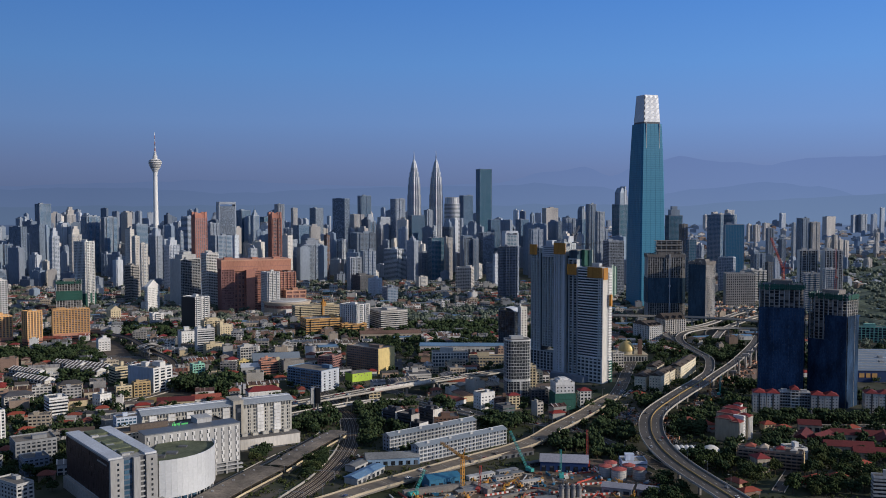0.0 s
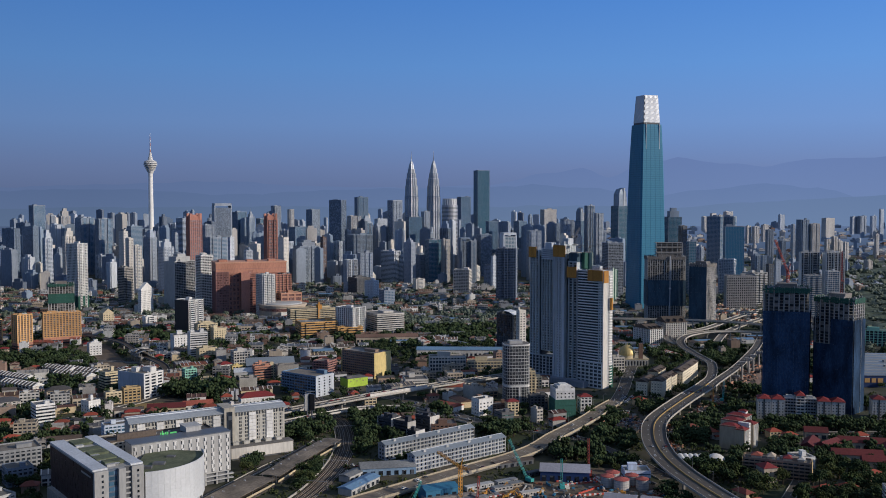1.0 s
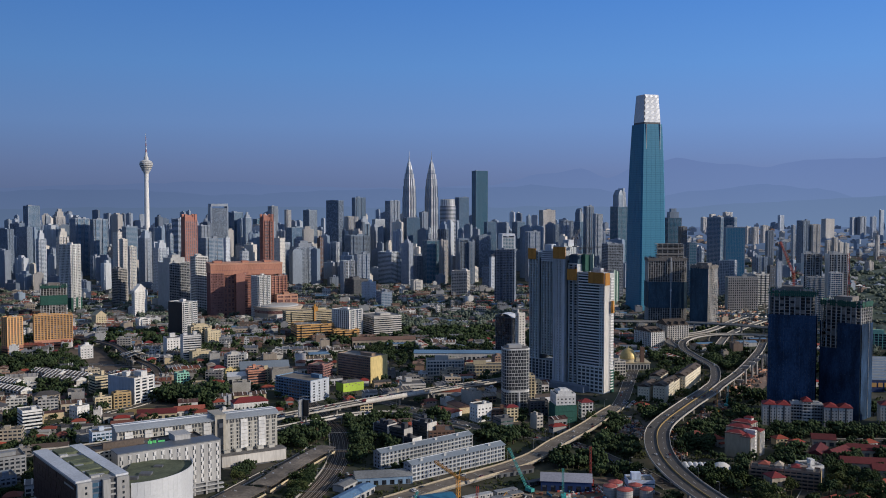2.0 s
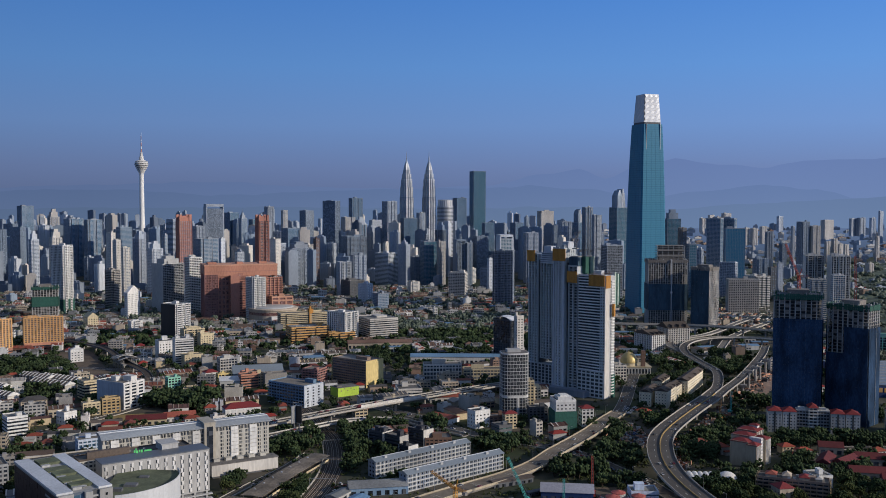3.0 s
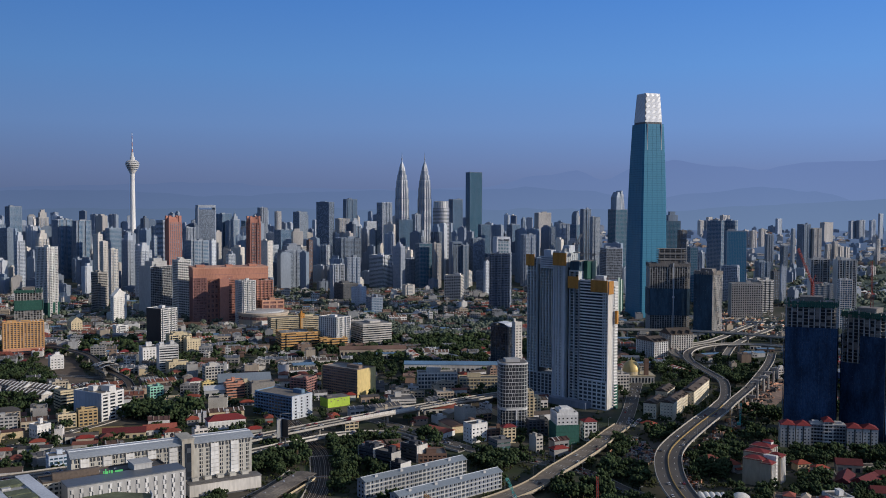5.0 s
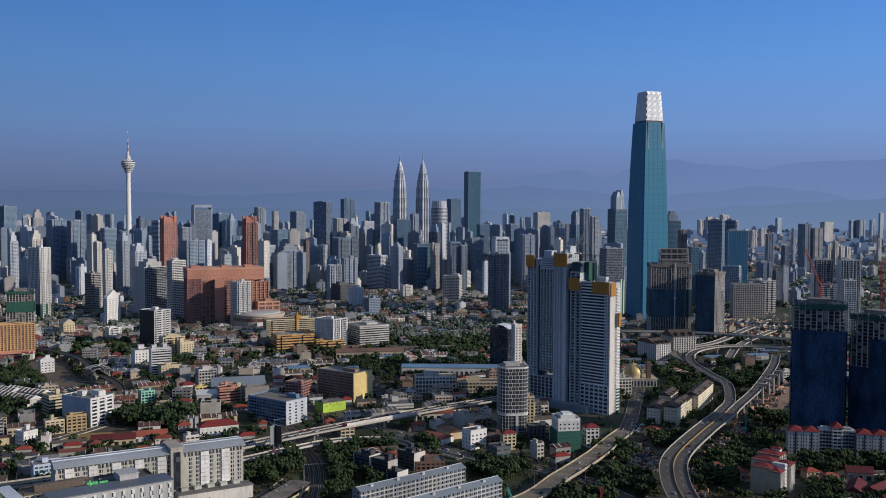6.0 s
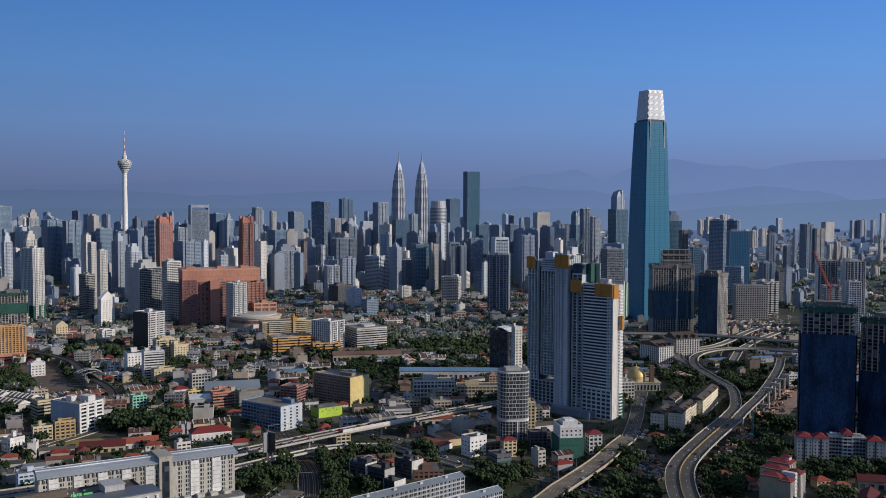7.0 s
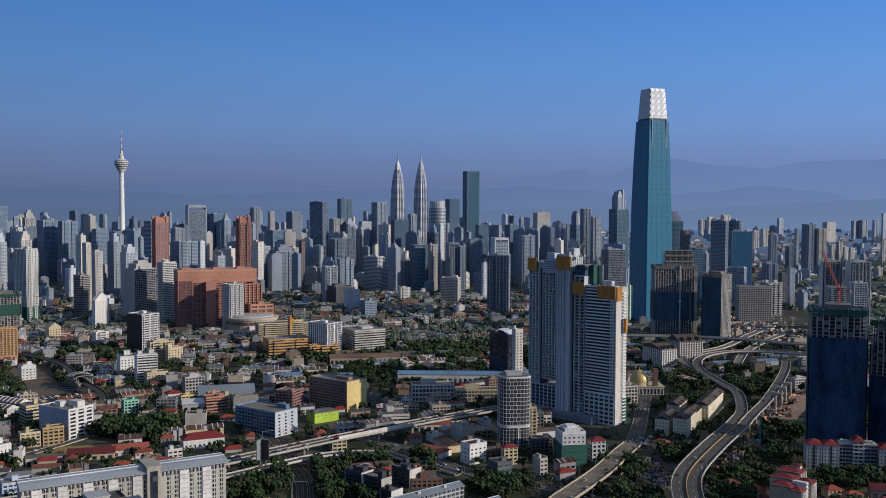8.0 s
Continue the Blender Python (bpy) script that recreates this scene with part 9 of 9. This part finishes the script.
# quarters, the nearest first
quarter(215, 480, 690, 945, 18, ("villa",), 0.42, 1, (19, 17), 1.0)
quarter(-520, -215, 690, 1010, 20, ("terrace", "villa", "flat", "villa", "hall"), 0.66, 2, (17, 15), 0.9)
quarter(-120, 130, 930, 1130, 24, ("terrace", "flat", "villa", "hall"), 0.82, 3, (15, 13), 0.5)
quarter(-60, -20, 880, 960, 30, ("terrace", "flat"), 0.9, 4, (20, 17), 0.2)
quarter(-560, -150, 1010, 1330, 16, ("terrace", "terrace", "flat", "villa", "hall", "villa"), 0.80, 5, (15, 13.5), 0.6)
quarter(-150, 130, 1130, 1330, 14, ("terrace", "flat", "villa", "hall"), 0.84, 6, (15, 13), 0.45)
quarter(210, 330, 930, 1300, 40, ("villa", "hall"), 0.22, 7, (24, 19), 0.9)
quarter(330, 640, 1100, 1500, 10, ("flat", "hall", "villa"), 0.4, 8, (26, 20), 0.5)
quarter(-800, -150, 1330, 1800, 12, ("terrace", "terrace", "flat", "villa", "hall"), 0.80, 9, (16, 14), 0.5)
quarter(-150, 340, 1330, 1800, 8, ("terrace", "terrace", "villa", "hall"), 0.6, 10, (18, 15), 1.5)
quarter(340, 900, 1500, 2000, 5, ("flat", "hall", "hall"), 0.4, 11, (30, 24), 0.4)
quarter(-1050, 420, 1800, 2500, 8, ("terrace", "terrace", "flat", "hall"), 0.52, 12, (27, 22), 1.3)
quarter(420, 1300, 2000, 2900, 3, ("flat", "flat", "villa", "hall"), 0.55, 13, (34, 28), 1.4)
for tone, shp in REST["wall"].items():
    single("city_houses", shp, tone, "dense low houses and shops of the old city", "houses", kind="stuff")
for tone, shp in REST["roof"].items():
    single("city_roofs", shp, tone, "weathered roofs of the dense low city", "roofs", kind="stuff")
single("city_windows", REST["win"], "glass_dark", "dark windows of the dense low city", "windows", kind="stuff")


# ---- taller blocks between the named towers ----
def mid_blocks():
    r = random.Random(77)
    # wall and pane tones of far blocks carry painted haze
    walls = ("far_haze_pale", "cool_grey", "cool_white", "lightgrey", "far_haze_dark", "cool_grey", "offwhite", "cool_white", "cool_mid")
    glasses = ("haze_glass_grey", "haze_glass_blue", "glass_grey", "haze_glass_grey")
    n = 0
    for k in range(5000):
        if n > 85:
            break
        y = r.uniform(1850, 3500)
        x = r.uniform(-0.52, 0.30) * y
        if x > 0.02 * y and y < 2250 and x < 0.25 * y:
            continue
        w, d = r.uniform(20, 40), r.uniform(18, 32)
        if hits(x, y, 18):
            continue
        h = min(r.uniform(25, 75) + r.random() ** 3 * 60, 40 + (y - 1800) * 0.08 + 20)
        if y > 2400:
            h += r.uniform(0, 45)
        n += 1
        building("tower_block", r.choice(("plain mid-rise block among the city towers", "pale apartment block in the city centre", "office block with rows of dark windows")), "tower block", round(x), round(y), r.choice((-28, -22, -16, 25, -30)), w, d, h,
                 r.choice(walls), r.choice(glasses), r.choice(("grid", "bands", "wide", "fins", "curtain", "grid", "punched", "balcony")), 3.4, r.choice((3.4, 4, 5)), r.choice(("plain", "plain", "bare", "stepped")))


mid_blocks()


def tower_mass(s, glass, x, y, z, w, d, h, a, r):
    """One plain tower of the crowd: glass body, floor bands, piers or balcony stacks, stepped head and roof plant."""
    c, sn = math.cos(radians(a)), math.sin(radians(a))

    def at(u, v):
        return x + u * c - v * sn, y + u * sn + v * c

    glass.block(x, y, w - 1.0, d - 1.0, z, z + h - 0.5, a)
    kind = r.random()
    n = max(2, int(h / 3.5))
    share = 0.5 if kind < 0.45 else 0.22
    for j in range(n):
        s.block(x, y, w, d, z + j * h / n, z + (j + share) * h / n, a)
    m = max(2, int(w / (4.5 if kind < 0.45 else 7)))
    for j in range(m + 1):
        px, py = at(-w / 2 + w * j / m, 0)
        s.block(px, py, 1.1 if kind < 0.45 else 1.9, d + 0.3, z, z + h, a)
    m = max(2, int(d / 6))
    for j in range(m + 1):
        px, py = at(0, -d / 2 + d * j / m)
        s.block(px, py, w + 0.3, 1.4, z, z + h, a)
    if kind > 0.6:
        for u in (-0.28, 0.28):
            px, py = at(u * w, -d / 2 - 0.8)
            s.block(px, py, w * 0.2, 2.4, z, z + h * r.uniform(0.93, 1.02), a)
    s.block(x, y, w + 0.2, d + 0.2, z + h - 1.2, z + h + 1.0, a)
    px, py = at(r.uniform(-0.15, 0.15) * w, 0)
    s.block(px, py, w * r.uniform(0.35, 0.6), d * r.uniform(0.4, 0.7), z + h + 1, z + h + r.uniform(3, 9), a)
    for k in range(3):
        px, py = at(r.uniform(-0.4, 0.4) * w, r.uniform(-0.4, 0.4) * d)
        s.block(px, py, r.uniform(2, 5), r.uniform(2, 5), z + h + 1, z + h + r.uniform(2, 4.5), a)


def far_city():
    """Between and beyond the towers: countless blocks, thinning out on the land raised to fit the camera's view."""
    r = random.Random(78)
    groups = {}
    panes = {}
    # narrow blue-grey choice paints in distance haze and the shade on fronts
    tones = ("far_haze_pale", "far_haze_dark", "far_haze_dark", "far_haze_dark", "cool_mid", "cool_mid", "cool_grey", "cool_white", "stone_grey", "offwhite", "bluegrey", "slate", "bluegrey")
    pale = ("stone_grey", "cool_grey", "cool_mid", "far_haze_pale", "cool_mid", "bluegrey", "far_haze_dark", "stone_grey")

    def masses(count, y0, y1, u0, u1, low, high, power, widths, names, margin):
        for k in range(count):
            y = r.uniform(y0, y1)
            x = r.uniform(u0, u1) * y
            if hits(x, y, margin) or on_road(x, y, 4):
                continue
            w, d = r.uniform(*widths), r.uniform(11, 21)
            h = low + (high - low) * r.random() ** power
            mat = r.choice(names)
            g = r.choice(("haze_glass_grey", "haze_glass_grey", "haze_glass_blue", "glass_grey"))
            USED.append((x, y, 0, max(w, d), max(w, d)))
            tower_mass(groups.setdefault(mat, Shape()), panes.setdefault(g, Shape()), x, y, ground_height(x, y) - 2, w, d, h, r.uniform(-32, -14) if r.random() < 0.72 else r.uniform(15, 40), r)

    masses(110, 2080, 2650, -0.50, -0.24, 18, 100, 1.8, (15, 34), tones, 9)
    masses(90, 2380, 2800, -0.24, 0.03, 18, 100, 1.8, (15, 34), tones, 9)
    masses(270, 2750, 3500, -0.52, 0.14, 40, 160, 1.5, (16, 36), tones, 7)
    masses(110, 2350, 3300, 0.10, 0.20, 30, 130, 1.5, (16, 34), tones, 8)
    masses(520, 3400, 4700, -0.54, 0.16, 30, 120, 1.6, (14, 36), tones, 4)
    masses(70, 2050, 2900, 0.24, 0.44, 14, 48, 2.0, (12, 28), pale, 8)
    masses(300, 2800, 4780, 0.16, 0.56, 8, 40, 2.2, (10, 28), pale, 4)
    low = Shape()
    for k in range(620):
        y = r.uniform(2300, 4780)
        x = r.uniform(0.14, 0.58) * y
        if hits(x, y, 4):
            continue
        w, d, h, a = r.uniform(12, 40), r.uniform(9, 18), r.uniform(5, 18), r.uniform(-20, 40)
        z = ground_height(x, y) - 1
        s = groups.setdefault(r.choice(("cool_grey", "stone_grey", "cool_mid", "dun", "offwhite", "grey", "tile_dull")), Shape())
        s.block(x, y, w, d, z, z + h, a).block(x, y, w * 0.3, d * 0.5, z + h, z + h + 3, a)
        for j in range(max(1, int(h / 6))):
            low.block(x, y, w + 0.3, d + 0.3, z + 2 + j * 6, z + 4 + j * 6, a)
    for mat, s in groups.items():
        single("distant_city", s, mat, "countless far apartment and office blocks", "city", kind="stuff")
    for mat, s in panes.items():
        single("distant_windows", s, mat, "dark glass bodies of the far city blocks", "windows", kind="stuff")
    single("distant_windows", low, "glass_grey", "dark window rows of the far low blocks", "windows", kind="stuff")


far_city()


# ---- trees ----
def crown_shape(r, n, rx, rz, z0, clump=1.0):
    """Leaf clumps of many sizes round a few limbs, ragged at the edge."""
    s = Shape()
    lobes = [(r.uniform(-0.5, 0.5) * rx, r.uniform(-0.5, 0.5) * rx, z0 + r.uniform(-0.35, 0.45) * rz, r.uniform(0.5, 0.75)) for k in range(7)]
    for k in range(n):
        lx, ly, lz, lr = r.choice(lobes)
        d = Vector((r.gauss(0, 1), r.gauss(0, 1), r.gauss(0.2, 0.9))).normalized() * r.uniform(0.72, 1.05)
        p = Vector((lx + d.x * rx * lr, ly + d.y * rx * lr, lz + d.z * rz * lr))
        q = r.uniform(0.55, 1.1) * clump
        m = Euler((r.uniform(0, 6), r.uniform(0, 6), r.uniform(0, 6))).to_matrix()
        base = [Vector(v) for v in ((1, 0, 0), (-1, 0.1, 0), (0, 1, 0.1), (0.1, -1, 0), (0, 0, 0.72), (0, 0.1, -0.7))]
        vs = [tuple(p + m @ (b * q * r.uniform(0.8, 1.15))) for b in base]
        s.add(vs, [(0, 2, 4), (2, 1, 4), (1, 3, 4), (3, 0, 4), (2, 0, 5), (1, 2, 5), (3, 1, 5), (0, 3, 5)])
    return s, lobes


def tree_shapes(k):
    r = random.Random(900 + k)
    h = r.uniform(8.5, 12)
    rx, rz = r.uniform(3.6, 5.2), r.uniform(2.8, 4.2)
    crown, lobes = crown_shape(r, 150, rx * 1.1, rz, h * 0.56, 0.95)
    trunk = Shape().lathe([(0.42, -0.5), (0.3, h * 0.35), (0.2, h * 0.62)], 7)
    for lx, ly, lz, lr in lobes[:4]:
        trunk.bar((0, 0, h * 0.36), (lx, ly, lz), 0.22)
    return trunk, crown


def far_tree_shapes(k):
    r = random.Random(950 + k)
    h = r.uniform(8.5, 12)
    crown, lobes = crown_shape(r, 38, r.uniform(4.2, 5.8), r.uniform(2.8, 4.0), h * 0.54, 1.6)
    return Shape().lathe([(0.4, -0.5), (0.2, h * 0.6)], 4), crown


def distant_tree(k):
    r = random.Random(970 + k)
    crown, lobes = crown_shape(r, 12, r.uniform(4.6, 6.2), r.uniform(2.4, 3.4), r.uniform(4.6, 6.0), 3.6)
    return Shape().lathe([(0.4, -0.5), (0.2, 6)], 3), crown


DISTANT_TREES = [distant_tree(k) for k in range(9)]
TREES = [[*tree_shapes(k), None] for k in range(7)]
FAR_TREES = [far_tree_shapes(k) for k in range(9)]
WOOD, STEMS, PARK = Shape(), Shape(), Shape()


SHRUB = Shape()
SHRUBS = [crown_shape(random.Random(980 + k), 6, 1.6, 0.9, 0.6, 0.75)[0] for k in range(6)]


def undergrowth():
    """Bushes and hedges on the open ground between houses and roads."""
    r = random.Random(66)
    for k in range(6500):
        y = 640 + 900 * r.random() ** 1.3
        x = r.uniform(-1, 1) * (90 + y * 0.5)
        if noise.noise((x * 0.012, y * 0.012, 4)) < -0.12 or hits(x, y, 0.2) or on_road(x, y, -4):
            continue
        if -75 < x < 175 and y < 700 + (x + 20) * 0.62 and y < 790:
            continue
        b = r.choice(SHRUBS)
        a, q = r.uniform(0, 6.28), r.uniform(0.7, 1.9)
        c, s = math.cos(a) * q, math.sin(a) * q
        SHRUB.add([(x + p * c - w * s, y + p * s + w * c, h * q) for p, w, h in b.v], b.f)
    for k in range(3800):
        y = r.uniform(650, 1010)
        x = r.uniform(-150, 260)
        if noise.noise((x * 0.03, y * 0.03, 6)) < -0.2 or hits(x, y, 0.2) or on_road(x, y, -4.5):
            continue
        if -80 < x < 180 and y < 700 + (x + 20) * 0.64 and y < 795:
            continue
        b = r.choice(SHRUBS)
        a, q = r.uniform(0, 6.28), r.uniform(0.5, 1.5)
        c, s = math.cos(a) * q, math.sin(a) * q
        SHRUB.add([(x + p * c - w * s, y + p * s + w * c, h * q) for p, w, h in b.v], b.f)
    single("undergrowth", SHRUB, "foliage", "bushes and hedges on open ground", "shrubs", kind="stuff")


undergrowth()


def canopy():
    """Closed crowns of the park woods: one rolling, broken surface."""
    v, f, index = [], [], {}
    step = 7.5
    for cx, cy, rx, ry in ((800, 1560, 170, 190), (930, 1850, 260, 330), (1150, 2350, 360, 330), (1300, 3050, 460, 420)):
        st = step * (1.0 if cy < 2200 else 1.8)
        for i in range(int(-rx / st), int(rx / st) + 1):
            for j in range(int(-ry / st), int(ry / st) + 1):
                x, y = cx + i * st, cy + j * st
                e = (i * st / rx) ** 2 + (j * st / ry) ** 2 + 0.35 * noise.noise((x * 0.012, y * 0.012, 1))
                if e > 1 or x > 90 + y * 0.56 or hits(x, y, 1):
                    continue
                h = ground_height(x, y) + 7 + 6 * noise.noise((x * 0.028, y * 0.028, 5)) + 4.0 * noise.noise((x * 0.085, y * 0.085, 8)) - 7 * max(0, e - 0.8) * 5
                index[(cx, i, j)] = len(v)
                v.append((x + st * 0.4 * noise.noise((x * 0.3, y * 0.3, 2)), y + st * 0.4 * noise.noise((x * 0.3, y * 0.3, 9)), max(h, ground_height(x, y) + 0.4)))
        for (c, i, j), k in list(index.items()):
            if c == cx and all((c, i + a, j + b) in index for a, b in ((1, 0), (1, 1), (0, 1))):
                f.append((k, index[(c, i + 1, j)], index[(c, i + 1, j + 1)], index[(c, i, j + 1)]))
    single("park_canopy", Shape().add(v, f), "foliage_park_hazed", "closed park canopy, green paled for haze", "trees", kind="stuff")


# canopy green lifted the same way, with haze in its base colour
palette("foliage_park_hazed", [(0.108, 0.134, 0.094)], 0.8, 0.5, 0.03, 0.16, 0.2)
canopy()


def plant_trees():
    r = random.Random(55)
    near = 0
    done = []
    for x, y, size in sorted(WANT, key=lambda q: q[1]):
        if hits(x, y, 0.5) or on_road(x, y, -3) or abs(x) > 120 + y * 0.52:
            continue
        t = r.choice(TREES)
        a = r.uniform(0, 360)
        z = ground_height(x, y)
        if near < 300:
            near += 1
            m = pose(x, y, z, 0, 0, a) @ Matrix.Diagonal((size, size, size, 1))
            if t[2] is None:
                ob = thing("tree", "leafy green broad-crowned city tree", "tree", m, "city trees")
                part("trunk", t[0], "bark", ob)
                part("crown", t[1], "foliage", ob)
                t[2] = ob
            else:
                ob = copy_thing(t[2], pose(x, y, z, 0, 0, a))
                ob.scale = (size, size, size)
        else:
            t = r.choice(FAR_TREES if y < 1450 else DISTANT_TREES)
            c, s = math.cos(radians(a)) * size, math.sin(radians(a)) * size
            # farther crowns take the leaf colour with haze mixed in
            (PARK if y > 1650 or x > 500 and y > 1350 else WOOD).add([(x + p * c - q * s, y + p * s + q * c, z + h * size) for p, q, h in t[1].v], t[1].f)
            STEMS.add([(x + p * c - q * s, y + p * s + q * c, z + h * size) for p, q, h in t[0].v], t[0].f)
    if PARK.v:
        single("park_woodland", PARK, "foliage_hazed", "far woods, haze put into their greyish green", "trees", kind="stuff")
    if WOOD.v:
        single("woodland", WOOD, "foliage", "green tree crowns between the houses and in parks", "trees", kind="stuff")
        single("woodland_trunks", STEMS, "bark", "trunks and limbs of the farther trees", "trees", kind="stuff")


plant_trees()


# ---- traffic ----
def car_proto():
    ob = thing("car", "parked or queueing passenger car", "car", pose(0, 0, 0), "cars on the roads")
    b = Shape().loft([[(x, y, z) for x, y in ((-2.1, -0.85), (2.1, -0.8), (2.1, 0.8), (-2.1, 0.85))] for z in (0.35, 0.85)]).box(-1.05, 0.35, -0.6, 0.6, 1.4, 1.46)
    part("body", b, "car_paint", ob)
    part("cabin", Shape().loft([[(-1.5, -0.78, 0.85), (1.0, -0.78, 0.85), (1.0, 0.78, 0.85), (-1.5, 0.78, 0.85)], [(-1.1, -0.62, 1.4), (0.4, -0.62, 1.4), (0.4, 0.62, 1.4), (-1.1, 0.62, 1.4)]]), "glass_dark", ob)
    for x in (-1.3, 1.3):
        s = Shape()
        for y in (-0.8, 0.8):
            s.loft([[(x + 0.33 * math.cos(a), y + yy, 0.33 + 0.33 * math.sin(a)) for a in [k * math.pi / 5 for k in range(10)]] for yy in (-0.1, 0.1)])
        part("axle", s.box(x - 0.06, x + 0.06, -0.7, 0.7, 0.27, 0.39), "tyre", ob, "axle with two dark wheels")
    return ob


def traffic():
    r = random.Random(31)
    proto = car_proto()
    first = True
    for line, offs, share in ((HIGHWAY, (-7.5, -4, 3.6, 7), 0.08), (FLYOVER, (-6, -3, 3, 6), 0.33), (EXPRESS, (-6, -2.5, 2.5, 6), 0.13), (STREET, (-3.8, -1.4, 2.4, 4.2), 0.22), (BRANCH, (-2, 2.5), 0.06), (SLIP, (-2, 2.5), 0.05), (RAMP, (-1.5, 1.8), 0.14), (LOOP, (-2, 2), 0.1)):
        for k in range(1, len(line) - 1):
            for o in offs:
                if r.random() > share or line[k].y < 640:
                    continue
                d = (line[k + 1] - line[k]).normalized()
                n = Vector((d.y, -d.x, 0))
                p = line[k] + n * o + d * r.uniform(-2, 2)
                m = pose(p.x, p.y, p.z + 0.02, 0, 0, math.degrees(math.atan2(d.y, d.x)))
                if first:
                    proto.matrix_basis = m
                    first = False
                else:
                    copy_thing(proto, m)
    for k in range(46):
        a, b = k % 12, k // 12
        if r.random() < 0.2:
            continue
        copy_thing(proto, pose(163 + a * 2.8 + b * 1.5, 925 + a * 3.2 + b * 7.5 + r.uniform(-0.5, 0.5), 0.32, 0, 0, -38 + r.choice((0, 180)) + r.uniform(-4, 4)))


single("car_park", Shape().prism([(152, 915), (170, 912), (212, 960), (216, 985), (196, 985), (160, 945)], 0.05, 0.3), "asphalt", "open car park beside the slip road", "car park", kind="structure")
traffic()


def parked_cars():
    """Rows of parked cars in yards and along the kerbs, too many to tell apart."""
    r = random.Random(61)
    paints = [(Shape(), m_) for m_ in ("white", "silver", "darkgrey", "black", "crane_red")]
    cabins = Shape()

    def put(x, y, yaw, kerb=0):
        if hits(x, y, 1.5) or x > -150 and y < 1000 and kerb == 0 and on_road(x, y, -2):
            return
        body = r.choice(paints + paints[:2])[0]
        z = ground_height(x, y) + 0.3
        body.block(x, y, 4.2, 1.7, z + 0.25, z + 0.85, yaw)
        body.block(x, y, 1.7, 1.4, z + 1.36, z + 1.46, yaw)
        cabins.block(x, y, 2.3, 1.5, z + 0.85, z + 1.36, yaw)

    for cx, cy, yaw, rows, cols in ((-398, 1248, 123, 8, 19), (-440, 1235, 12, 3, 14), (-70, 785, 38, 4, 9), (-22, 955, -40, 3, 10), (300, 905, 40, 3, 12), (-60, 1170, 20, 2, 16), (20, 1205, 12, 2, 18), (210, 1060, 66, 2, 14)):
        c, s = math.cos(radians(yaw)), math.sin(radians(yaw))
        for i in range(rows):
            for j in range(cols):
                if r.random() < 0.75:
                    u, v = (j - cols / 2) * 2.7, i * 6.4
                    put(cx + u * c - v * s, cy + u * s + v * c, yaw + 90 + r.uniform(-4, 4))
    for k in range(260):
        line, reach = ROADS[r.randrange(len(ROADS))]
        q = r.randrange(1, len(line) - 1)
        if line[q].z > 0.8 or line[q].y > 1700 or reach == 13:
            continue
        d = (line[q + 1] - line[q]).normalized()
        o = r.choice((-3.2, 3.2))
        put(line[q].x + d.y * o, line[q].y - d.x * o, math.degrees(math.atan2(d.y, d.x)), 1)
    for shp, m_ in paints:
        if shp.v:
            single("parked_cars", shp, m_, "rows of parked cars in yards and streets", "cars", kind="stuff")
    single("parked_car_windows", cabins, "glass_dark", "dark windows of the parked cars", "cars", kind="stuff")


USED.remove(LOT)
parked_cars()


def street_lamps():
    base = thing("street_lamp", "grey street lamp with a single arm", "street lamp", pose(0, 0, 0), "street lamps")
    part("pole", Shape().lathe([(0.16, 0), (0.1, 9)], 8), "steel", base)
    part("arm", Shape().bar((0, 0, 8.9), (2.0, 0, 9.4), 0.14), "steel", base)
    part("lamp_head", Shape().box(1.7, 2.6, -0.2, 0.2, 9.3, 9.5), "lightgrey", base)
    first = True
    for line, o in ((HIGHWAY, 10.5), (EXPRESS, -9.8), (FLYOVER, 8.2), (STREET, 6.2)):
        for k in range(3, len(line) - 1, 4):
            d = (line[k + 1] - line[k]).normalized()
            n = Vector((d.y, -d.x, 0)) * o
            m = pose(line[k].x + n.x, line[k].y + n.y, line[k].z, 0, 0, math.degrees(math.atan2(-n.y, -n.x)))
            if first:
                base.matrix_basis = m
                first = False
            else:
                copy_thing(base, m)


street_lamps()
